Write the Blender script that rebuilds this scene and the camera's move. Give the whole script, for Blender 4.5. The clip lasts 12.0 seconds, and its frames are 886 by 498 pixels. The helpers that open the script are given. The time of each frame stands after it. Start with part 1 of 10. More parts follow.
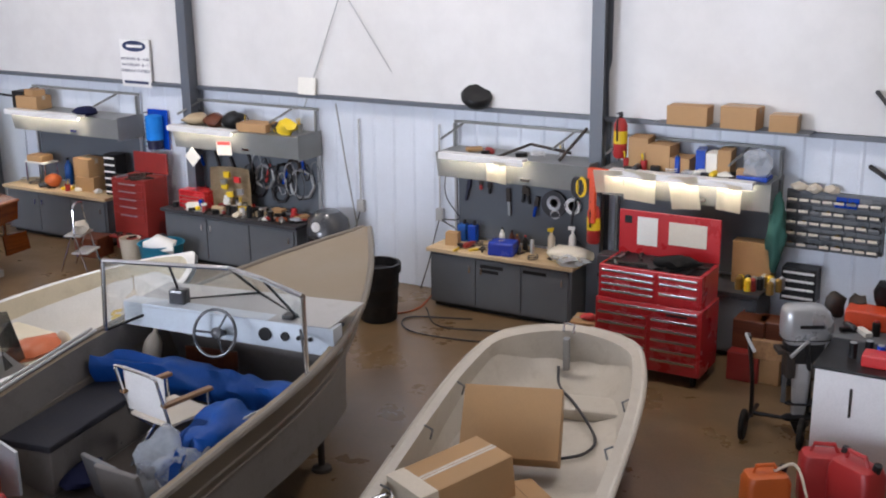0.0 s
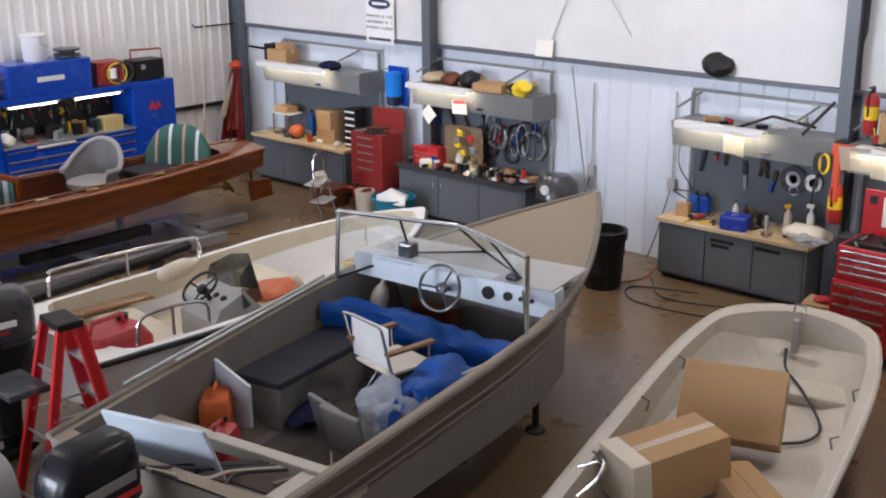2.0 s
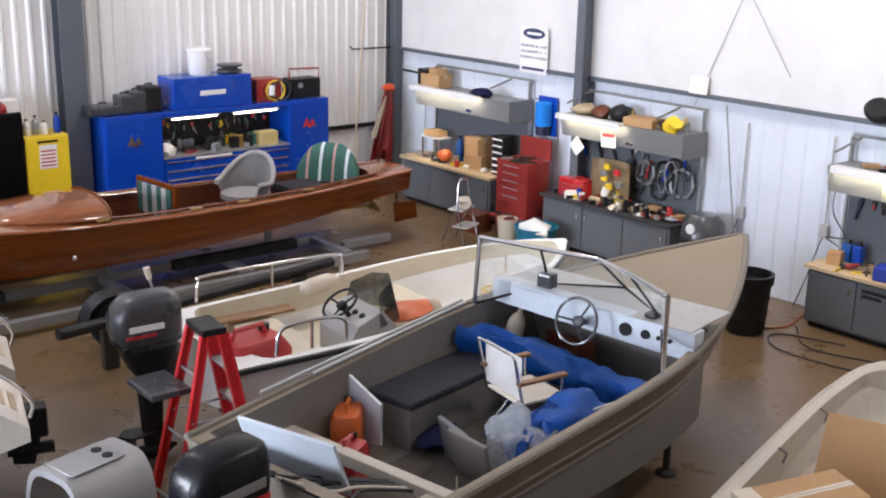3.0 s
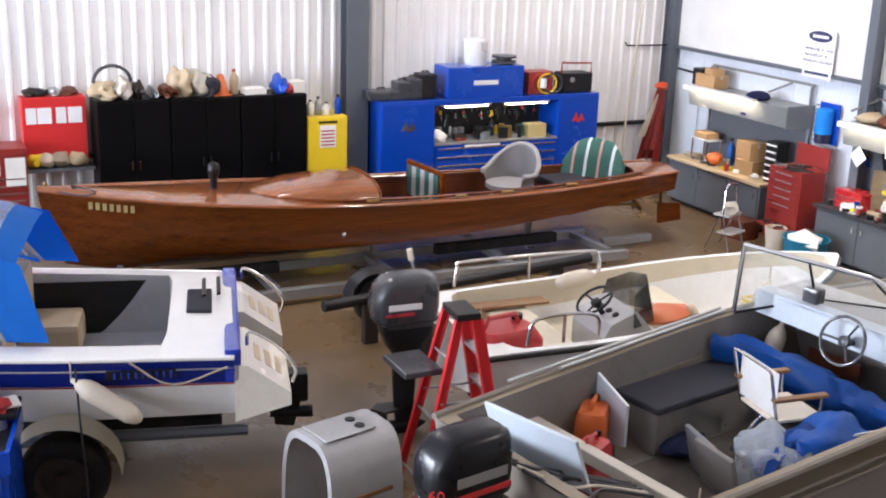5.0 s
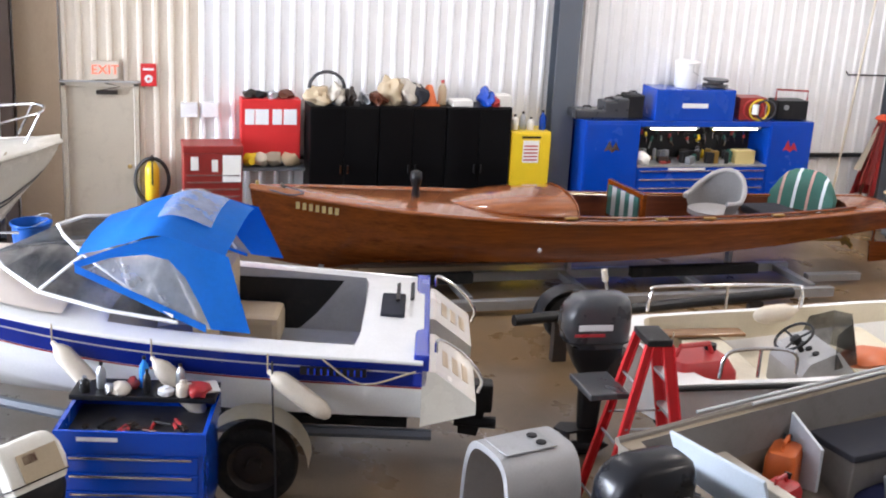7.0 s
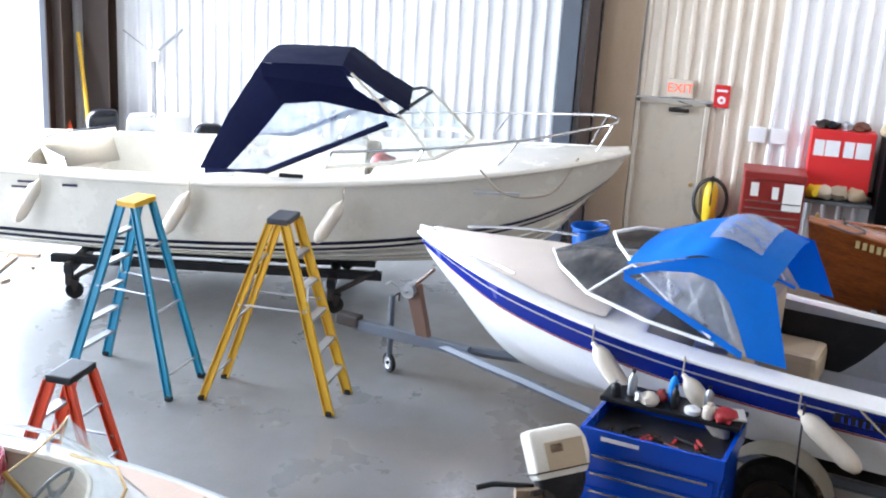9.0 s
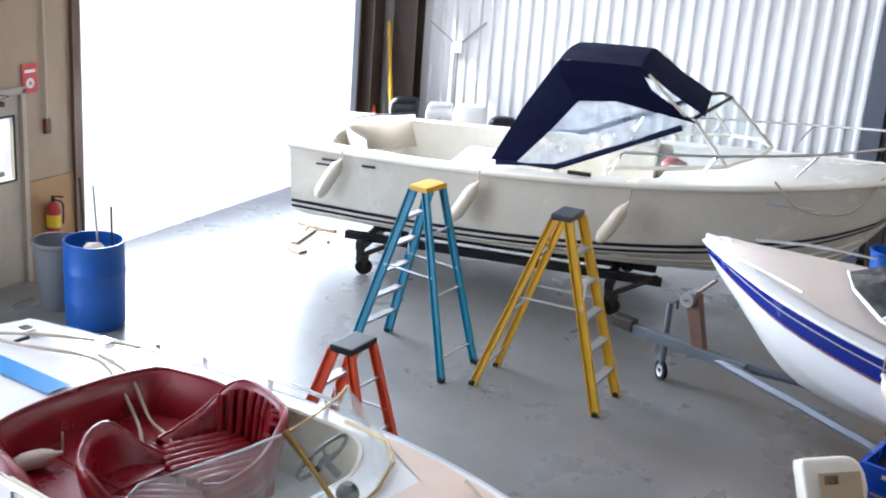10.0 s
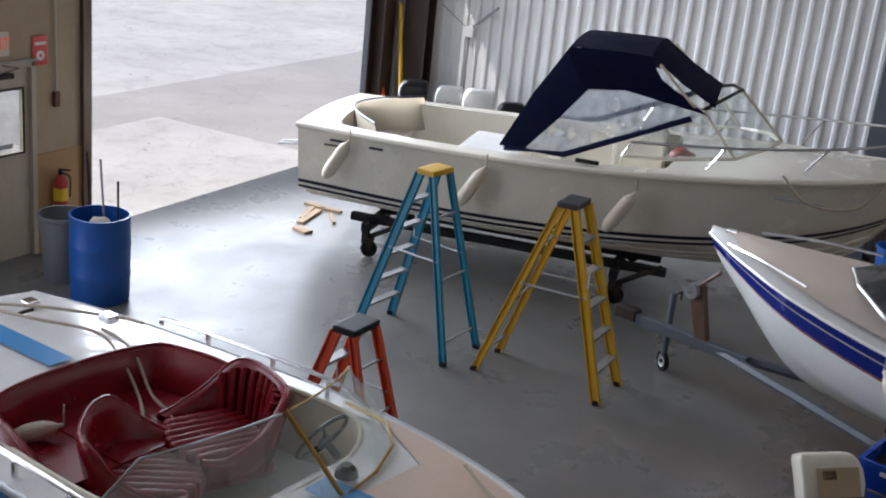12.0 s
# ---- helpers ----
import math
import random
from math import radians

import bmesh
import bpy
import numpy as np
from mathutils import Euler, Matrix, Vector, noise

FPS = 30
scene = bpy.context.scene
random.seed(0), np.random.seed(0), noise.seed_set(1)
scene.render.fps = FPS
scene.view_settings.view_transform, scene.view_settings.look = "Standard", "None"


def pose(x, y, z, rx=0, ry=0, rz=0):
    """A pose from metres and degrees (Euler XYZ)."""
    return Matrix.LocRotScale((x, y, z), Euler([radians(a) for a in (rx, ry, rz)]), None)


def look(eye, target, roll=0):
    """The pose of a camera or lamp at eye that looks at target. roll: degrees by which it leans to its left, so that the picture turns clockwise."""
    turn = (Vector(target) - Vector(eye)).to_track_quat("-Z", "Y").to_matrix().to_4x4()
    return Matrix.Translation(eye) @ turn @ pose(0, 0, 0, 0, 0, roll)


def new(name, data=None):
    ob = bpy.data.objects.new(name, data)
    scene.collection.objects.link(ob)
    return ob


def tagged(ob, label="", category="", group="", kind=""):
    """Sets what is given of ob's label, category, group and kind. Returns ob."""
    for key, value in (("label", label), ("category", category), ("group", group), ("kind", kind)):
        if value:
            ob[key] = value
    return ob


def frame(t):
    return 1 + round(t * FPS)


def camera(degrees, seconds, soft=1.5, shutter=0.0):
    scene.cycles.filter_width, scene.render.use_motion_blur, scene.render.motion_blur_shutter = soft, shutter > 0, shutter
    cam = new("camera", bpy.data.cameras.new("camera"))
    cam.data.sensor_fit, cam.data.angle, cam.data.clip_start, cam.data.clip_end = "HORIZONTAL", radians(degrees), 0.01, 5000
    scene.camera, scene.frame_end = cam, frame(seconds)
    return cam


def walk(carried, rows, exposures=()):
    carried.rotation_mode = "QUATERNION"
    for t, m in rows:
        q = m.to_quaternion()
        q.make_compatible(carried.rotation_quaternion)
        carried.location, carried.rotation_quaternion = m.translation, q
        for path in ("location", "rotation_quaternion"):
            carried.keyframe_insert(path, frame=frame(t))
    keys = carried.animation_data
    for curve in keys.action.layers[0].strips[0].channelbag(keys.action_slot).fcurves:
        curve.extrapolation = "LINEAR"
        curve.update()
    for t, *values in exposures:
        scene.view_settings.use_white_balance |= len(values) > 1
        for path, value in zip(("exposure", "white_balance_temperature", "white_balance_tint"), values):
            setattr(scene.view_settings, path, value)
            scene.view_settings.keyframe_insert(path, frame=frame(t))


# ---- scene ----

# ---- camera: seconds, tilt, turn, lean ----
EYE = (0.0, 0.0, 4.45)
cam = camera(42.49, 12.0, soft=2.0)
ROWS = [
    (0.0, 74.29, 30.70, -0.69),
    (0.5, 73.95, 32.43, -0.50),
    (1.0, 72.83, 34.63, -0.68),
    (1.5, 72.49, 37.71, -0.70),
    (2.0, 72.57, 42.54, -0.42),
    (2.5, 73.10, 46.81, 0.69),
    (2.7, 73.50, 48.23, 0.93),
    (4.3, 73.94, 58.26, 1.67),
    (4.5, 73.66, 60.77, 1.42),
    (5.0, 73.31, 63.36, 1.97),
    (5.5, 73.42, 64.79, 2.88),
    (6.0, 73.41, 66.90, 3.50),
    (6.5, 74.12, 69.83, 3.29),
    (6.7, 74.06, 71.24, 3.35),
    (8.3, 72.50, 90.94, 1.95),
    (8.5, 72.81, 94.93, 2.34),
    (9.0, 73.13, 101.81, 3.52),
    (9.5, 73.37, 110.52, 3.06),
    (10.0, 72.07, 116.50, 4.38),
    (10.5, 70.77, 121.71, 5.47),
    (11.0, 69.24, 124.18, 5.90),
    (11.5, 69.00, 124.20, 6.98),
    (12.0, 71.26, 116.70, 5.97),
]
walk(cam, [(t, pose(*EYE, tilt, 0, turn) @ pose(0, 0, 0, 0, 0, lean)) for t, tilt, turn, lean in ROWS],
     exposures=[(0, 0.56, 6080, 17), (1.0, 0.52, 6080, 17), (2.0, 0.62, 6100, 17), (2.5, 0.78, 6100, 17), (4.5, 1.2, 6100, 17), (6.7, 1.32, 6100, 16), (8.3, 1.35, 5800, 12), (9.0, 1.2, 5750, 12), (9.5, 1.0, 5750, 12),
                (10.0, 0.72, 5850, 13), (10.5, 0.4, 6000, 14), (11.0, -0.05, 6150, 14), (11.5, -0.2, 6200, 14), (12, -0.55, 6200, 14)])

# ---- world and light ----
world = bpy.data.worlds.new("world")
scene.world = world
world.use_nodes = True
wn = world.node_tree
sky = wn.nodes.new("ShaderNodeTexSky")
sky.sky_type, sky.sun_disc = "NISHITA", False
sky.sun_elevation, sky.sun_rotation = radians(48), radians(150)
wn.links.new(sky.outputs[0], wn.nodes["Background"].inputs[0])
wn.nodes["Background"].inputs[1].default_value = 0.15


def lamp(name, kind, m, energy, color=(1, 1, 1), size=(1, 1), angle=0.5, spread=180):
    data = bpy.data.lights.new(name, kind)
    data.energy, data.color = energy, color
    if kind == "AREA":
        data.shape, data.size, data.size_y, data.spread = "RECTANGLE", size[0], size[1], radians(spread)
    if kind == "SUN":
        data.angle = radians(angle)
    ob = new(name, data)
    ob.matrix_world = m
    return ob


SUN_FROM = Vector((0.45, -0.62, 1.0))
lamp("sun", "SUN", look(SUN_FROM, (0, 0, 0)), 5.0, (1.0, 0.95, 0.87))
lamp("doorway_light_west", "AREA", look((-12.1, -9.12, 2.6), (-10.2, 0, 0.7)), 620, (0.88, 0.94, 1.0), (5.8, 4.0), spread=100)
lamp("doorway_light_middle", "AREA", look((-3.6, -9.12, 2.6), (-3.6, 0, 1.4)), 240, (0.88, 0.94, 1.0), (5.6, 4.0))
# unseen lamp added high on the solid south wall, to brighten the north wall
lamp("north_wall_fill", "AREA", look((-6.0, -9.0, 5.9), (-6.5, 12.0, 4.2)), 175, (0.98, 0.97, 1.0), (15.0, 1.5))
# unseen overhead lamps, added as warm fill above the benches and the launch
for hx, hy, power, col in ((-12.5, 9.0, 72, (1.0, 0.90, 0.76)), (-7.5, 9.3, 80, (1.0, 0.90, 0.76)), (-2.5, 9.0, 72, (1.0, 0.90, 0.76)), (-12.8, 3.2, 55, (1.0, 0.93, 0.84))):
    lamp("overhead_fill", "AREA", look((hx, hy, 6.7), (hx, hy, 0)), power, col, (0.6, 0.6))

# ---- materials ----


def nodes(name):
    m = bpy.data.materials.new(name)
    m.use_nodes = True
    t = m.node_tree
    return m, t, t.nodes["Principled BSDF"], t.nodes.new("ShaderNodeTexCoord")


def noise_tex(t, coord, scale, detail=4.0, rough=0.6, stretch=None):
    n = t.nodes.new("ShaderNodeTexNoise")
    n.inputs["Scale"].default_value, n.inputs["Detail"].default_value, n.inputs["Roughness"].default_value = scale, detail, rough
    if stretch:
        mp = t.nodes.new("ShaderNodeMapping")
        mp.inputs["Scale"].default_value = stretch
        t.links.new(coord, mp.inputs[0])
        coord = mp.outputs[0]
    t.links.new(coord, n.inputs["Vector"])
    return n.outputs[0]


def ramp(t, fac, stops):
    r = t.nodes.new("ShaderNodeValToRGB")
    e = r.color_ramp.elements
    while len(e) < len(stops):
        e.new(0.5)
    for el, (p, c) in zip(e, stops):
        el.position, el.color = p, (*c, 1)
    t.links.new(fac, r.inputs[0])
    return r.outputs[0]


def mix(t, fac, a, b, mode="MIX"):
    m = t.nodes.new("ShaderNodeMix")
    m.data_type, m.blend_type = "RGBA", mode
    for s, v in ((m.inputs[0], fac), (m.inputs[6], a), (m.inputs[7], b)):
        if isinstance(v, (int, float)):
            s.default_value = v
        elif isinstance(v, tuple):
            s.default_value = (*v, 1)
        else:
            t.links.new(v, s)
    return m.outputs[2]


def shade(c, k):
    return tuple(min(1.0, v * k) for v in c)


def paint(name, col, rough=0.45, metal=0.0, dirt=0.35, grime=(0.16, 0.13, 0.10), bump=0.08, fine=60.0, coarse=1.6,
          stretch=None, coat=0.0, vary=0.08):
    """A worn painted, moulded or bare surface: two scales of tone, stains, and fine relief."""
    m, t, p, tc = nodes(name)
    c = tc.outputs["Object"]
    big, small = noise_tex(t, c, coarse, 5, 0.62, stretch), noise_tex(t, c, fine, 3, 0.6, stretch)
    a = ramp(t, big, [(0.3, shade(col, 1 - vary)), (0.7, shade(col, 1 + vary))])
    stain = ramp(t, noise_tex(t, c, coarse * 2.7, 8, 0.7, stretch), [(0.52, (0, 0, 0)), (0.78, (dirt, dirt, dirt))])
    a = mix(t, stain, a, grime)
    a = mix(t, 0.10, a, ramp(t, small, [(0.35, shade(col, 0.6)), (0.65, shade(col, 1.25))]))
    oi = t.nodes.new("ShaderNodeObjectInfo")
    a = mix(t, 0.12, a, ramp(t, oi.outputs["Random"], [(0.0, shade(col, 0.75)), (1.0, shade(col, 1.2))]))
    t.links.new(a, p.inputs["Base Color"])
    rr = ramp(t, big, [(0.3, (rough * 0.8,) * 3), (0.75, (min(1, rough * 1.25),) * 3)])
    t.links.new(rr, p.inputs["Roughness"])
    p.inputs["Metallic"].default_value = metal
    p.inputs["Coat Weight"].default_value = coat
    p.inputs["Coat Roughness"].default_value = 0.08
    if bump:
        b = t.nodes.new("ShaderNodeBump")
        b.inputs["Strength"].default_value, b.inputs["Distance"].default_value = bump, 0.01
        t.links.new(small, b.inputs["Height"])
        t.links.new(b.outputs[0], p.inputs["Normal"])
    return m


def wood(name, dark, light, rough=0.3, coat=0.0, scale=1.0, along=0):
    m, t, p, tc = nodes(name)
    st = [22.0 * scale] * 3
    st[along] = 1.2 * scale
    g = noise_tex(t, tc.outputs["Object"], 1.0, 6, 0.65, tuple(st))
    fine = noise_tex(t, tc.outputs["Object"], 4.0, 4, 0.6, tuple(st))
    a = ramp(t, g, [(0.28, dark), (0.5, tuple((x + y) / 2 for x, y in zip(dark, light))), (0.74, light)])
    a = mix(t, 0.18, a, ramp(t, fine, [(0.3, shade(dark, 0.6)), (0.7, light)]))
    big = ramp(t, noise_tex(t, tc.outputs["Object"], 0.9, 3, 0.5), [(0.3, (0.8, 0.78, 0.75)), (0.7, (1.0, 1.0, 1.0))])
    a = mix(t, 0.7, a, big, "MULTIPLY")
    t.links.new(a, p.inputs["Base Color"])
    p.inputs["Roughness"].default_value = rough
    p.inputs["Specular IOR Level"].default_value = 0.3
    p.inputs["Coat Weight"].default_value, p.inputs["Coat Roughness"].default_value = coat, 0.07
    b = t.nodes.new("ShaderNodeBump")
    b.inputs["Strength"].default_value, b.inputs["Distance"].default_value = 0.12, 0.004
    t.links.new(g, b.inputs["Height"])
    t.links.new(b.outputs[0], p.inputs["Normal"])
    return m


def clear(name, col, alpha=0.25, rough=0.08):
    """Thin clear sheet: mostly see-through, with real gloss."""
    m, t, p, tc = nodes(name)
    p.inputs["Base Color"].default_value = (*col, 1)
    n = noise_tex(t, tc.outputs["Object"], 3.0, 5, 0.6)
    t.links.new(ramp(t, n, [(0.3, (alpha * 0.6,) * 3), (0.75, (min(1, alpha * 1.5),) * 3)]), p.inputs["Alpha"])
    p.inputs["Roughness"].default_value = rough
    p.inputs["Specular IOR Level"].default_value = 0.8
    return m


def glow(name, col, strength):
    m, t, p, tc = nodes(name)
    p.inputs["Base Color"].default_value = (*col, 1)
    p.inputs["Emission Color"].default_value = (*col, 1)
    p.inputs["Emission Strength"].default_value = strength
    return m


def concrete(name, base, stain_col, gloss):
    m, t, p, tc = nodes(name)
    c = tc.outputs["Object"]
    big = noise_tex(t, c, 0.35, 6, 0.62)
    mid = noise_tex(t, c, 1.7, 7, 0.68)
    small = noise_tex(t, c, 45, 3, 0.6)
    a = ramp(t, big, [(0.3, shade(base, 0.8)), (0.68, shade(base, 1.15))])
    a = mix(t, ramp(t, mid, [(0.5, (0, 0, 0)), (0.74, (0.55,) * 3)]), a, stain_col)
    spots = noise_tex(t, c, 5.5, 2, 0.5)
    a = mix(t, ramp(t, spots, [(0.70, (0, 0, 0)), (0.76, (0.6,) * 3)]), a, shade(stain_col, 0.45))
    v = t.nodes.new("ShaderNodeTexVoronoi")
    v.feature, v.inputs["Scale"].default_value = "DISTANCE_TO_EDGE", 0.42
    wob = t.nodes.new("ShaderNodeVectorMath")
    t.links.new(c, wob.inputs[0])
    nn = t.nodes.new("ShaderNodeTexNoise")
    nn.inputs["Scale"].default_value, nn.inputs["Detail"].default_value = 2.2, 5
    t.links.new(c, nn.inputs["Vector"])
    t.links.new(nn.outputs[1], wob.inputs[1])
    t.links.new(wob.outputs[0], v.inputs["Vector"])
    a = mix(t, ramp(t, v.outputs[0], [(0.0, (0.45,) * 3), (0.006, (0, 0, 0))]), a, shade(stain_col, 0.5))
    a = mix(t, 0.15, a, ramp(t, small, [(0.3, shade(base, 0.6)), (0.7, shade(base, 1.3))]))
    t.links.new(a, p.inputs["Base Color"])
    t.links.new(ramp(t, mid, [(0.3, (gloss,) * 3), (0.7, (min(1, gloss + 0.25),) * 3)]), p.inputs["Roughness"])
    b = t.nodes.new("ShaderNodeBump")
    b.inputs["Strength"].default_value, b.inputs["Distance"].default_value = 0.15, 0.006
    t.links.new(small, b.inputs["Height"])
    t.links.new(b.outputs[0], p.inputs["Normal"])
    return m



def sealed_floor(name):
    """Sealed concrete with soft blotches and scuffs; its base colour carries the light's tint, grey by the doors, brown
    towards the benches.
    """
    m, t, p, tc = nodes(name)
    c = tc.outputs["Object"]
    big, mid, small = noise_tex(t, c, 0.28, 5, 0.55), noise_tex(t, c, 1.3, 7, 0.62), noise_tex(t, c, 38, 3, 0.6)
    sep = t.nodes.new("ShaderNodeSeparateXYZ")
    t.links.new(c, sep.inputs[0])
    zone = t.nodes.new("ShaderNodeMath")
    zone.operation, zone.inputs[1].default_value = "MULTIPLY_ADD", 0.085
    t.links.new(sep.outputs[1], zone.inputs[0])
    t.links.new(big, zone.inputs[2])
    # daylight grey in the south and warm lamp brown in the north, as colour
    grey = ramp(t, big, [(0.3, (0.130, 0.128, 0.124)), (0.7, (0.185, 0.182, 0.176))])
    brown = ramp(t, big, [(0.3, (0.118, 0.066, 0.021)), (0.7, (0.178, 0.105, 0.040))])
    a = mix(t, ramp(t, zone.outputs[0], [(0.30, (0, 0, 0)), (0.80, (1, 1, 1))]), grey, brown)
    a = mix(t, ramp(t, mid, [(0.45, (0, 0, 0)), (0.85, (0.5,) * 3)]), a, (0.075, 0.060, 0.045))
    drops = noise_tex(t, c, 3.1, 3, 0.5)
    a = mix(t, ramp(t, drops, [(0.62, (0, 0, 0)), (0.84, (0.30,) * 3)]), a, (0.055, 0.045, 0.035))
    scuff = noise_tex(t, c, 2.0, 6, 0.7, (0.5, 3.0, 1.0))
    a = mix(t, ramp(t, scuff, [(0.60, (0, 0, 0)), (0.80, (0.22,) * 3)]), a, (0.33, 0.32, 0.30))
    a = mix(t, 0.12, a, ramp(t, small, [(0.3, (0.09, 0.085, 0.075)), (0.7, (0.27, 0.26, 0.24))]))
    t.links.new(a, p.inputs["Base Color"])
    t.links.new(ramp(t, mid, [(0.3, (0.22,) * 3), (0.7, (0.42,) * 3)]), p.inputs["Roughness"])
    b = t.nodes.new("ShaderNodeBump")
    b.inputs["Strength"].default_value, b.inputs["Distance"].default_value = 0.12, 0.006
    t.links.new(small, b.inputs["Height"])
    t.links.new(b.outputs[0], p.inputs["Normal"])
    return m


def thin_sheet(name, col, through_share):
    """Paper that lets part of the light through."""
    m = paint(name, col, 0.8, dirt=0.06, grime=(0.6, 0.55, 0.45), bump=0.05)
    t = m.node_tree
    p, out = t.nodes["Principled BSDF"], t.nodes["Material Output"]
    tr, mx = t.nodes.new("ShaderNodeBsdfTranslucent"), t.nodes.new("ShaderNodeMixShader")
    tr.inputs[0].default_value = (*col, 1)
    mx.inputs[0].default_value = through_share
    t.links.new(p.outputs[0], mx.inputs[1])
    t.links.new(tr.outputs[0], mx.inputs[2])
    t.links.new(mx.outputs[0], out.inputs[0])
    return m


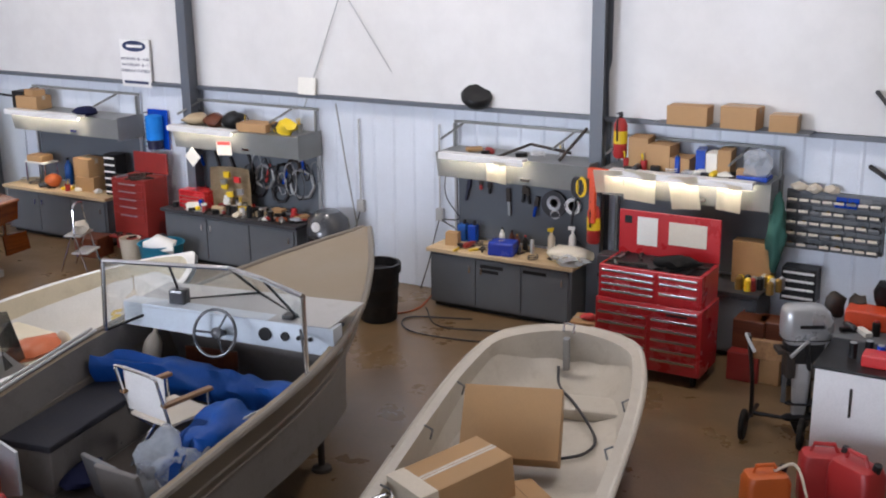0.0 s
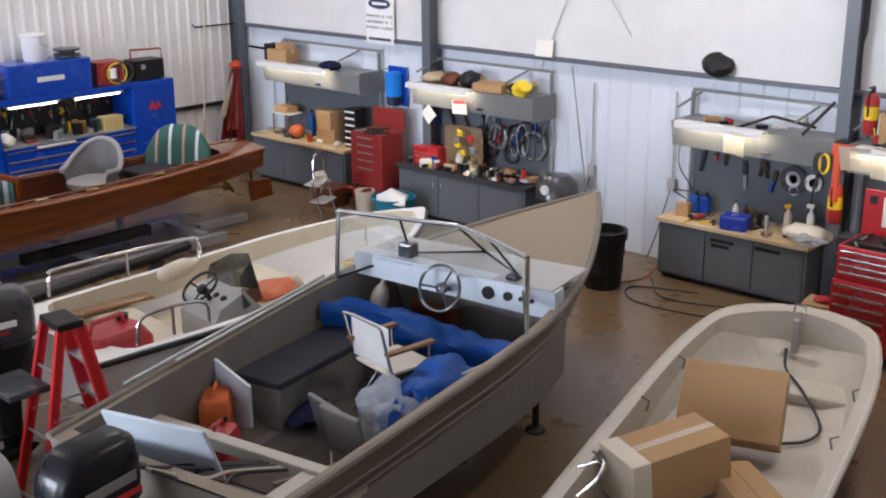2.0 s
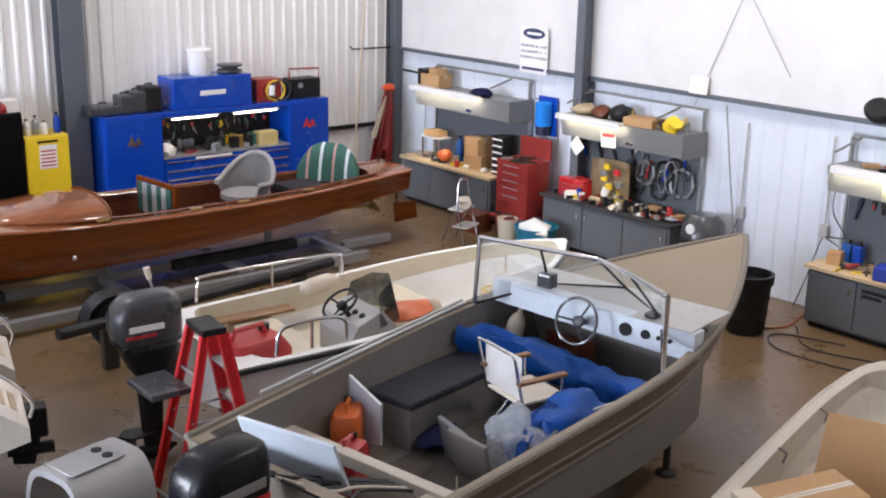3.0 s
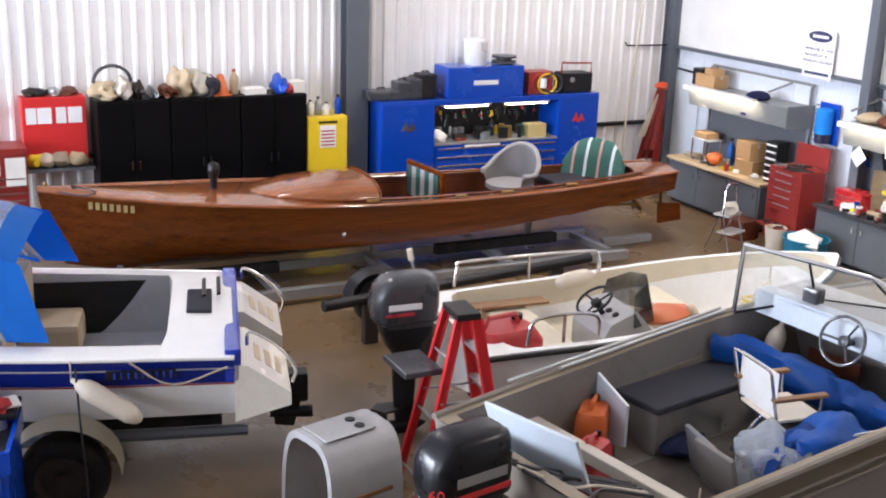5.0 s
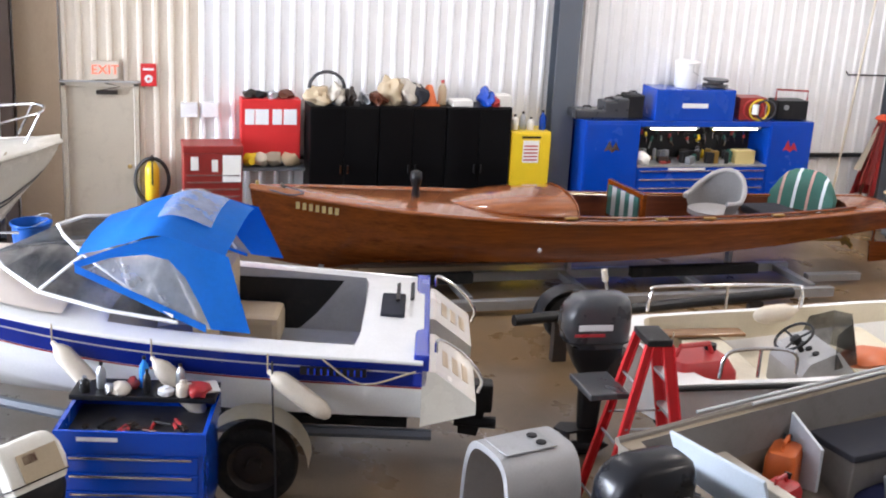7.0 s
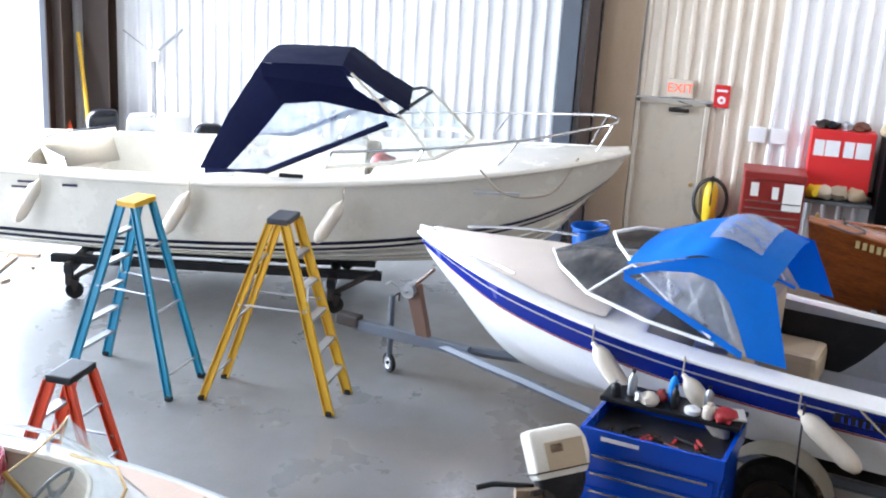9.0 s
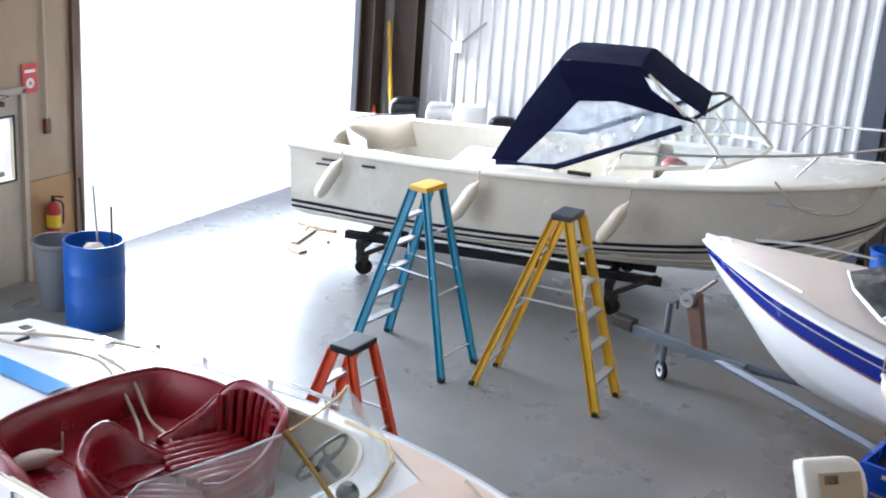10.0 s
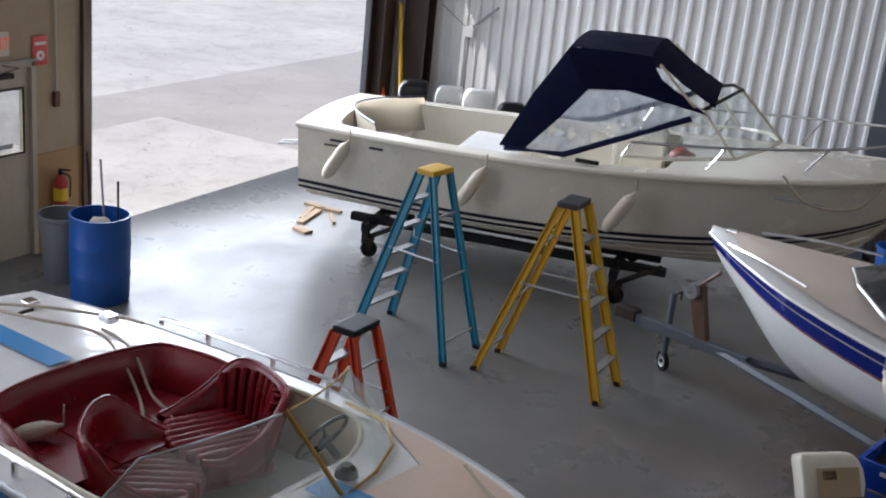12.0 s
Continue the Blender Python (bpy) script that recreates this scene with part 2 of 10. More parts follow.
M = {
    "thinpaper": thin_sheet("thin_white_paper", (0.80, 0.77, 0.68), 0.5),
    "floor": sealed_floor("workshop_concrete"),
    "apron": concrete("outdoor_concrete", (0.72, 0.70, 0.67), (0.36, 0.33, 0.30), 0.8),
    "asphalt": concrete("worn_asphalt", (0.54, 0.515, 0.49), (0.60, 0.57, 0.54), 0.85),
    "gravel": concrete("pale_gravel", (0.70, 0.68, 0.65), (0.36, 0.34, 0.31), 0.9),
    "liner": paint("white_wall_liner", (0.77, 0.77, 0.77), 0.5, dirt=0.16, grime=(0.45, 0.40, 0.34), bump=0.05, coarse=0.7),
    "liner_low": paint("blue_white_liner", (0.66, 0.71, 0.79), 0.45, dirt=0.2, grime=(0.42, 0.38, 0.33), bump=0.05, coarse=0.8),
    "liner_aged": paint("yellowed_wall_liner", (0.70, 0.62, 0.51), 0.5, dirt=0.3, grime=(0.42, 0.32, 0.22), bump=0.05, coarse=0.8, stretch=(1, 1, 0.4)),
    "insul": paint("white_insulation", (0.66, 0.66, 0.66), 0.5, dirt=0.10, grime=(0.55, 0.51, 0.46), bump=0.12, fine=3, coarse=0.5, vary=0.04),
    "tan": paint("stained_tan_liner", (0.40, 0.30, 0.20), 0.55, dirt=0.5, grime=(0.20, 0.13, 0.08), coarse=0.9, stretch=(1, 1, 0.4)),
    "steel": paint("blue_grey_steel", (0.10, 0.115, 0.14), 0.45, dirt=0.35, coarse=2.0),
    "rustpaint": paint("rust_brown_painted_steel", (0.125, 0.066, 0.042), 0.55, dirt=0.5, grime=(0.07, 0.03, 0.02), coarse=1.4, stretch=(1, 1, 0.4)),
    "darksteel": paint("dark_brown_steel", (0.042, 0.025, 0.016), 0.5, dirt=0.3, grime=(0.10, 0.05, 0.03)),
    "doorpaint": paint("grey_beige_door", (0.50, 0.44, 0.345), 0.5, dirt=0.5, grime=(0.22, 0.16, 0.11), coarse=1.2),
    "white": paint("white_gelcoat", (0.80, 0.80, 0.78), 0.22, dirt=0.12, grime=(0.55, 0.50, 0.42), coat=0.4, bump=0.02),
    "cream": paint("cream_gelcoat", (0.74, 0.70, 0.60), 0.25, dirt=0.2, grime=(0.50, 0.40, 0.27), coat=0.35, bump=0.02),
    "cream_in": paint("cream_liner", (0.66, 0.60, 0.46), 0.4, dirt=0.4, grime=(0.36, 0.28, 0.16), bump=0.05),
    "oldwhite": paint("weathered_fibreglass", (0.51, 0.47, 0.40), 0.42, dirt=0.55, grime=(0.30, 0.25, 0.18), bump=0.06, coarse=2.2),
    "alu": paint("weathered_aluminium_hull", (0.180, 0.155, 0.125), 0.45, 0.1, dirt=0.5, grime=(0.17, 0.14, 0.11), stretch=(0.4, 1, 2)),
    "alu_in": paint("grey_boat_interior", (0.205, 0.192, 0.180), 0.55, dirt=0.55, grime=(0.11, 0.09, 0.07), coarse=2.5),
    "alu_deck": paint("tan_foredeck", (0.235, 0.185, 0.122), 0.5, dirt=0.35, grime=(0.25, 0.20, 0.15), coarse=1.3),
    "grey_paint": paint("light_grey_paint", (0.42, 0.42, 0.42), 0.45, dirt=0.35),
    "bench": paint("slate_grey_bench", (0.118, 0.128, 0.140), 0.45, dirt=0.35, coarse=2.5),
    "hutch": paint("grey_hutch_steel", (0.20, 0.21, 0.21), 0.42, dirt=0.25, coarse=2.2),
    "peg": paint("grey_pegboard", (0.115, 0.13, 0.15), 0.6, dirt=0.3),
    "ply": wood("pale_bench_top", (0.52, 0.38, 0.22), (0.70, 0.56, 0.37), 0.55, 0.0, 0.6),
    "blacktop": paint("oily_black_top", (0.03, 0.03, 0.035), 0.5, dirt=0.4, coarse=4),
    "redbox": paint("red_tool_enamel", (0.48, 0.02, 0.025), 0.28, dirt=0.2, grime=(0.10, 0.02, 0.02), coat=0.3),
    "redold": paint("old_red_enamel", (0.26, 0.025, 0.02), 0.4, dirt=0.45, grime=(0.07, 0.03, 0.02)),
    "bluebox": paint("blue_tool_enamel", (0.003, 0.055, 0.42), 0.25, dirt=0.15, grime=(0.01, 0.01, 0.06), coat=0.3),
    "bluestripe": paint("royal_blue_stripe", (0.015, 0.04, 0.40), 0.25, dirt=0.1, coat=0.4, bump=0),
    "skystripe": paint("sky_blue_stripe", (0.05, 0.26, 0.56), 0.35, dirt=0.1, bump=0),
    "navy": paint("navy_paint", (0.012, 0.014, 0.045), 0.35, dirt=0.1, bump=0),
    "redline": paint("red_pinstripe", (0.45, 0.03, 0.04), 0.3, dirt=0.05, bump=0),
    "black": paint("black_plastic", (0.010, 0.010, 0.011), 0.42, dirt=0.3, grime=(0.09, 0.08, 0.07)),
    "blackcab": paint("black_cabinet", (0.003, 0.003, 0.0035), 0.42, dirt=0.1, grime=(0.03, 0.025, 0.02), bump=0.03),
    "cowl": paint("black_cowl_gloss", (0.009, 0.0095, 0.012), 0.30, dirt=0.15, grime=(0.05, 0.05, 0.05), coat=0.12, bump=0.02),
    "cowlgrey": paint("charcoal_cowl", (0.045, 0.048, 0.055), 0.3, dirt=0.2, coat=0.3, bump=0.02),
    "silver": paint("silver_cowl", (0.42, 0.43, 0.44), 0.3, 0.5, dirt=0.1, bump=0.02),
    "chrome": paint("bright_metal", (0.75, 0.75, 0.76), 0.18, 1.0, dirt=0.1, bump=0),
    "galv": paint("galvanised_steel", (0.40, 0.41, 0.42), 0.42, 0.75, dirt=0.35, coarse=3),
    "iron": paint("rusty_dark_iron", (0.034, 0.027, 0.023), 0.6, 0.4, dirt=0.5, grime=(0.16, 0.07, 0.03), coarse=6),
    "rubber": paint("black_rubber", (0.013, 0.0125, 0.012), 0.75, dirt=0.4, grime=(0.10, 0.09, 0.07)),
    "varnish": wood("varnished_mahogany", (0.080, 0.016, 0.0025), (0.215, 0.054, 0.0065), 0.25, 0.4, 0.5, 0),
    "varnish_deck": wood("varnished_mahogany_deck", (0.19, 0.055, 0.015), (0.36, 0.125, 0.040), 0.18, 0.9, 0.5, 0),
    "inwood": wood("dark_boat_interior_wood", (0.07, 0.018, 0.010), (0.17, 0.05, 0.02), 0.4, 0.2, 0.6, 0),
    "pinewood": wood("raw_pine", (0.28, 0.20, 0.13), (0.44, 0.34, 0.24), 0.65, 0.0, 0.8),
    "oak": wood("oak_armrest", (0.20, 0.10, 0.04), (0.36, 0.20, 0.09), 0.4, 0.1, 1.0),
    "carton": paint("brown_cardboard", (0.42, 0.255, 0.120), 0.8, dirt=0.2, grime=(0.26, 0.16, 0.09), bump=0.1, fine=90, coarse=2.2),
    "tape": paint("clear_packing_tape", (0.55, 0.48, 0.38), 0.15, dirt=0.1, coat=0.5, bump=0.3, fine=30),
    "paper": paint("white_paper", (0.78, 0.77, 0.72), 0.8, dirt=0.06, grime=(0.6, 0.55, 0.45), bump=0.03),
    "yellow": paint("safety_yellow", (0.78, 0.55, 0.02), 0.35, dirt=0.2, grime=(0.35, 0.25, 0.05)),
    "ladderyel": paint("yellow_fibreglass", (0.62, 0.36, 0.015), 0.45, dirt=0.3, grime=(0.25, 0.16, 0.06)),
    "ladderblue": paint("blue_fibreglass", (0.015, 0.21, 0.34), 0.42, dirt=0.3, grime=(0.08, 0.12, 0.14)),
    "ladderred": paint("red_fibreglass", (0.60, 0.02, 0.025), 0.38, dirt=0.2, grime=(0.2, 0.04, 0.03)),
    "ladderorange": paint("orange_fibreglass", (0.66, 0.075, 0.02), 0.4, dirt=0.2, grime=(0.2, 0.06, 0.03)),
    "drum": paint("blue_plastic_drum", (0.008, 0.085, 0.36), 0.38, dirt=0.2, grime=(0.02, 0.04, 0.10), coarse=2.5),
    "bin": paint("grey_plastic_bin", (0.16, 0.17, 0.18), 0.5, dirt=0.3),
    "redcan": paint("red_fuel_can", (0.42, 0.03, 0.03), 0.4, dirt=0.25, grime=(0.15, 0.03, 0.02)),
    "orangecan": paint("orange_fuel_can", (0.60, 0.13, 0.025), 0.42, dirt=0.25, grime=(0.25, 0.07, 0.03)),
    "canvas": paint("bright_blue_canvas", (0.004, 0.215, 0.74), 0.75, dirt=0.12, grime=(0.01, 0.08, 0.3), bump=0.3, fine=25),
    "bluetarp": paint("dark_blue_tarp", (0.005, 0.060, 0.27), 0.55, dirt=0.2, grime=(0.01, 0.02, 0.06), bump=0.5, fine=12),
    "navycanvas": paint("navy_canvas", (0.010, 0.013, 0.045), 0.85, dirt=0.15, grime=(0.03, 0.03, 0.06), bump=0.25, fine=25),
    "vinylred": paint("dark_red_vinyl", (0.20, 0.004, 0.010), 0.27, dirt=0.15, grime=(0.08, 0.01, 0.01), bump=0.12, fine=40, coat=0.05),
    "vinylcream": paint("cream_vinyl", (0.66, 0.60, 0.50), 0.42, dirt=0.2, grime=(0.4, 0.33, 0.24)),
    "vinyltan": paint("tan_vinyl", (0.46, 0.36, 0.23), 0.45, dirt=0.2, grime=(0.3, 0.22, 0.13)),
    "wicker": paint("grey_wicker", (0.30, 0.29, 0.29), 0.8, dirt=0.3, bump=0.8, fine=45),
    "rope": paint("tan_rope", (0.40, 0.34, 0.25), 0.85, dirt=0.3, bump=0.6, fine=70),
    "cord": paint("dark_cord", (0.035, 0.035, 0.04), 0.6, dirt=0.2),
    "cordorange": paint("orange_cord", (0.45, 0.10, 0.03), 0.6, dirt=0.2),
    "fender": paint("worn_white_fender", (0.62, 0.55, 0.44), 0.45, dirt=0.3, grime=(0.42, 0.34, 0.22)),
    "glass": clear("windscreen_acrylic", (0.60, 0.68, 0.66), 0.28, 0.05),
    "glassdark": clear("tinted_glass", (0.02, 0.025, 0.03), 0.85, 0.05),
    "vinylclear": clear("clear_vinyl", (0.55, 0.60, 0.66), 0.45, 0.12),
    "signred": paint("red_sign", (0.62, 0.03, 0.03), 0.4, dirt=0.05, bump=0),
    "signwhite": paint("white_sign", (0.80, 0.80, 0.80), 0.4, dirt=0.05, bump=0),
    "signblue": paint("navy_print", (0.02, 0.035, 0.10), 0.5, dirt=0.0, bump=0),
    "brass": paint("old_brass", (0.42, 0.27, 0.08), 0.35, 0.8, dirt=0.3),
    "gold": paint("gold_lettering", (0.62, 0.50, 0.22), 0.4, 0.2, dirt=0.1),
    "pinkstripe": paint("faded_pink_stripe", (0.46, 0.27, 0.25), 0.8, dirt=0.1, bump=0.2, fine=30),
    "green": paint("green_cloth", (0.03, 0.11, 0.09), 0.85, dirt=0.2, bump=0.3, fine=30),
    "tube": glow("fluorescent_tube", (1.0, 0.86, 0.60), 26.0),
    "tubedim": glow("bench_light_tube", (1.0, 0.92, 0.75), 9.0),
    "exitglow": glow("exit_letters", (1.0, 0.16, 0.08), 0.35),
    "lightblue": paint("pale_blue_panel", (0.56, 0.62, 0.68), 0.4, dirt=0.2, grime=(0.4, 0.42, 0.42)),
    "peach": paint("peach_deck", (0.66, 0.50, 0.38), 0.35, dirt=0.15, grime=(0.5, 0.36, 0.25), coat=0.2, bump=0.02),
    "matbrown": paint("worn_brown_matting", (0.098, 0.082, 0.070), 0.95, dirt=0.5, grime=(0.06, 0.05, 0.04), bump=0.5, fine=70),
    "deckbeige": paint("pinkish_beige_deck", (0.64, 0.555, 0.48), 0.5, dirt=0.15, grime=(0.5, 0.42, 0.34), bump=0.1, fine=70),
    "carpet": paint("grey_carpet", (0.045, 0.047, 0.058), 0.95, dirt=0.5, grime=(0.08, 0.07, 0.06), bump=0.5, fine=80),
}
# matt dark finishes throw back little light, the sealed floor more
for key, level in (("floor", 0.55), ("vinylred", 0.5), ("blackcab", 0.12), ("black", 0.3), ("navycanvas", 0.12), ("bluetarp", 0.25), ("alu_in", 0.25), ("carpet", 0.1), ("rubber", 0.2), ("cowl", 0.2), ("peg", 0.25), ("bench", 0.35)):
    M[key].node_tree.nodes["Principled BSDF"].inputs["Specular IOR Level"].default_value = level
# ---- builders ----


def part(name, bm, material, parent=None, label="", m=None, smooth=None):
    """Link a bmesh as one mesh object, under a thing or a part."""
    bmesh.ops.recalc_face_normals(bm, faces=bm.faces)
    me = bpy.data.meshes.new(name)
    bm.to_mesh(me)
    bm.free()
    me.materials.append(M[material])
    if smooth is not None:
        me.shade_smooth()
        if smooth < 180:
            me.set_sharp_from_angle(angle=radians(smooth))
    ob = new(name, me)
    if parent:
        ob.parent = parent
    if m is not None:
        ob.matrix_basis = m
    if label:
        ob["label"] = label
    return ob


def thing(name, at, label, category, group="", kind=""):
    """An Empty at a thing's base: at is (x, y, z, turn) or a pose."""
    ob = new(name)
    ob.empty_display_size = 0.2
    ob.matrix_basis = at if isinstance(at, Matrix) else pose(at[0], at[1], at[2], 0, 0, at[3])
    return tagged(ob, label, category, group, kind)


def B():
    return bmesh.new()


def box(bm, x0, y0, z0, x1, y1, z1, bev=0.0, m=None):
    mm = Matrix.Translation(((x0 + x1) / 2, (y0 + y1) / 2, (z0 + z1) / 2)) @ Matrix.Diagonal((abs(x1 - x0), abs(y1 - y0), abs(z1 - z0), 1))
    got = bmesh.ops.create_cube(bm, size=1, matrix=(m @ mm) if m else mm)
    if bev:
        vs = set(got["verts"])
        es = [e for e in bm.edges if e.verts[0] in vs and e.verts[1] in vs]
        bmesh.ops.bevel(bm, geom=es, offset=bev, segments=2, affect="EDGES", profile=0.6)
    return bm


def loft(bm, rings, closed=True, cap0=False, cap1=False):
    """Skin rings of equally many points."""
    vs = [[bm.verts.new(p) for p in r] for r in rings]
    n = len(rings[0])
    for a, b in zip(vs, vs[1:]):
        for i in range(n if closed else n - 1):
            j = (i + 1) % n
            bm.faces.new((a[i], a[j], b[j], b[i]))
    if cap0:
        bm.faces.new(list(reversed(vs[0])))
    if cap1:
        bm.faces.new(vs[-1])
    return vs


def frame_of(d):
    d = Vector(d).normalized()
    u = d.cross((0, 0, 1)) if abs(d.z) < 0.95 else d.cross((0, 1, 0))
    u.normalize()
    return u, d.cross(u).normalized()


def cyl(bm, p0, p1, r0, r1=None, n=12):
    p0, p1 = Vector(p0), Vector(p1)
    u, v = frame_of(p1 - p0)
    r1 = r0 if r1 is None else r1
    rings = [[p + (u * math.cos(a) + v * math.sin(a)) * r for a in (2 * math.pi * i / n for i in range(n))] for p, r in ((p0, r0), (p1, r1))]
    loft(bm, rings, True, True, True)
    return bm


def smooth_path(pts, per=6):
    """Points on a curve through pts."""
    q = [Vector(p) for p in pts]
    q = [2 * q[0] - q[1]] + q + [2 * q[-1] - q[-2]]
    out = []
    for i in range(1, len(q) - 2):
        a, b, c, d = q[i - 1:i + 3]
        for k in range(per):
            s = k / per
            out.append(0.5 * ((2 * b) + (c - a) * s + (2 * a - 5 * b + 4 * c - d) * s * s + (3 * b - a - 3 * c + d) * s ** 3))
    return out + [q[-2]]


def tube(bm, pts, r, n=8, curve=0):
    """A round bar along pts."""
    pts = smooth_path(pts, curve) if curve else [Vector(p) for p in pts]
    rings = []
    for i, p in enumerate(pts):
        d = (pts[min(i + 1, len(pts) - 1)] - pts[max(i - 1, 0)])
        u, v = frame_of(d)
        rings.append([p + (u * math.cos(a) + v * math.sin(a)) * r for a in (2 * math.pi * k / n for k in range(n))])
    for i in range(1, len(rings)):  # keep the rings from twisting
        best = min(range(n), key=lambda k: (rings[i][k] - rings[i - 1][0]).length)
        rings[i] = rings[i][best:] + rings[i][:best]
        if (rings[i][1] - rings[i - 1][1]).length > (rings[i][-1] - rings[i - 1][1]).length + 1e-6:
            rings[i] = [rings[i][0]] + rings[i][:0:-1]
    loft(bm, rings, True, True, True)
    return bm


def lathe(bm, profile, at=(0, 0, 0), n=24, m=None):
    rings = [[Vector((r * math.cos(a), r * math.sin(a), z)) + Vector(at) for a in (2 * math.pi * i / n for i in range(n))] for r, z in profile]
    if m:
        rings = [[m @ p for p in r] for r in rings]
    loft(bm, rings, True, profile[0][0] > 1e-4, profile[-1][0] > 1e-4)
    return bm


def prism(bm, poly, a, b, axis="y"):
    """A flat outline given thickness from a to b along axis."""
    put = {"y": lambda p, h: (p[0], h, p[1]), "x": lambda p, h: (h, p[0], p[1]), "z": lambda p, h: (p[0], p[1], h)}[axis]
    loft(bm, [[put(p, a) for p in poly], [put(p, b) for p in poly]], True, True, True)
    return bm


def sheet(bm, grid, thick=0.0):
    """A soft surface through a grid of points; thick adds a back."""
    vs = [[bm.verts.new(p) for p in row] for row in grid]
    fs = []
    for a, b in zip(vs, vs[1:]):
        for i in range(len(a) - 1):
            fs.append(bm.faces.new((a[i], a[i + 1], b[i + 1], b[i])))
    if thick:
        bmesh.ops.solidify(bm, geom=fs, thickness=thick)
    return bm


def rounded(w, d, r, k=5):
    """A rounded rectangle outline, w by d about the middle."""
    out = []
    for cx, cy, a0 in ((w / 2 - r, d / 2 - r, 0), (-w / 2 + r, d / 2 - r, 90), (-w / 2 + r, -d / 2 + r, 180), (w / 2 - r, -d / 2 + r, 270)):
        out += [(cx + r * math.cos(radians(a0 + 90 * i / k)), cy + r * math.sin(radians(a0 + 90 * i / k))) for i in range(k + 1)]
    return out


def blob(bm, at, size, seed=0, rough=0.15, sub=2, m=None):
    """A lumpy soft form."""
    got = bmesh.ops.create_icosphere(bm, subdivisions=sub, radius=1)
    for v in got["verts"]:
        k = 1 + rough * noise.noise(v.co * 1.7 + Vector((seed * 3.1, seed, 0)))
        co = Vector((v.co.x * size[0] * k, v.co.y * size[1] * k, v.co.z * size[2] * k))
        v.co = (m @ co if m else co) + Vector(at)
    return bm


def words(name, text, size, material, parent, m, depth=0.002):
    cu = bpy.data.curves.new(name, "FONT")
    cu.body, cu.size, cu.extrude, cu.align_x, cu.align_y = text, size, depth, "CENTER", "CENTER"
    tmp = new(name + "_outline", cu)
    me = bpy.data.meshes.new_from_object(tmp.evaluated_get(bpy.context.evaluated_depsgraph_get()))
    bpy.data.objects.remove(tmp)
    me.materials.append(M[material])
    ob = new(name, me)
    ob.parent, ob.matrix_basis = parent, m
    return ob


def lerp_curve(pts):
    """A smooth function through (s, value) pairs."""
    xs, ys = [p[0] for p in pts], [p[1] for p in pts]
    dx = [(ys[min(i + 1, len(ys) - 1)] - ys[max(i - 1, 0)]) / (xs[min(i + 1, len(xs) - 1)] - xs[max(i - 1, 0)]) for i in range(len(xs))]

    def f(s):
        s = min(max(s, xs[0]), xs[-1])
        i = min(max(i for i in range(len(xs)) if xs[i] <= s), len(xs) - 2)
        h = xs[i + 1] - xs[i]
        u = (s - xs[i]) / h
        return ((2 * u ** 3 - 3 * u ** 2 + 1) * ys[i] + (u ** 3 - 2 * u ** 2 + u) * h * dx[i] + (-2 * u ** 3 + 3 * u ** 2) * ys[i + 1] + (u ** 3 - u ** 2) * h * dx[i + 1])
    return f


# ---- structure: the workshop shell ----
XB, YA, YD, XE, TOP = -15.6, 11.95, -9.1, 6.2, 7.0


def ribbed(name, p0, p1, z0, z1, pitch, depth, material, thick=0.12, flat=0.55):
    """An upright ribbed sheet from p0 to p1 with a plain back; the ribs face the left of the way."""
    p0, p1 = Vector((*p0, 0)), Vector((*p1, 0))
    d = p1 - p0
    length = d.length
    d.normalize()
    out = Vector((-d.y, d.x, 0))
    prof = []
    n = max(1, round(length / pitch))
    w = length / n
    for i in range(n):
        for u, h in ((0, 0), (flat, 0), (flat + 0.12, 1), (1 - 0.12, 1)):
            prof.append((i * w + u * w, h * depth))
    prof.append((length, 0))
    prof += [(length, -thick), (0, -thick)]
    bm = B()
    loft(bm, [[p0 + d * s + out * h + Vector((0, 0, z)) for s, h in prof] for z in (z0, z1)], True, True, True)
    return tagged(part(name, bm, material), kind="structure")


def slab(name, x0, y0, z0, x1, y1, z1, material, label="", category=""):
    return tagged(part(name, box(B(), x0, y0, z0, x1, y1, z1), material), label, category, kind="structure")


g = B()
box(g, -400, -400, -0.40, 400, 400, -0.06)
tagged(part("ground", g, "gravel"), "pale sunlit gravel yard outside the workshop", "ground", kind="structure")
slab("road", -60, -14.4, -0.2, 30, -12.66, -0.035, "asphalt", "worn grey strip of asphalt outside the doors", "road")
slab("asphalt_patch", -60, -12.66, -0.2, -14.25, -9.3, -0.036, "asphalt", "worn grey asphalt beside the apron", "road")
slab("pavement", -14.25, -12.66, -0.2, 12, YD - 0.2, -0.01, "apron", "pale concrete apron outside the doors", "pavement")
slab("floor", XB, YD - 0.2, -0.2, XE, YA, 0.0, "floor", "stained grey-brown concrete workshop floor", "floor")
g = B()
box(g, XB - 0.3, YD - 0.3, TOP, XE + 0.3, YA + 0.3, TOP + 0.2)
tagged(part("ceiling", g, "liner"), kind="structure")

# west wall, ribbed from floor to eaves
ribbed("wall_west_n", (XB, YA), (XB, 1.06), 0, TOP, 0.2, 0.028, "liner")
ribbed("wall_west_by_door", (XB, 1.06), (XB, 0.26), 0, TOP, 0.2, 0.028, "liner_aged")
ribbed("wall_west_s", (XB, -0.70), (XB, YD), 0, TOP, 0.2, 0.028, "liner")
ribbed("wall_west_over_door", (XB, 0.26), (XB, -0.70), 2.1, TOP, 0.2, 0.028, "liner_aged")
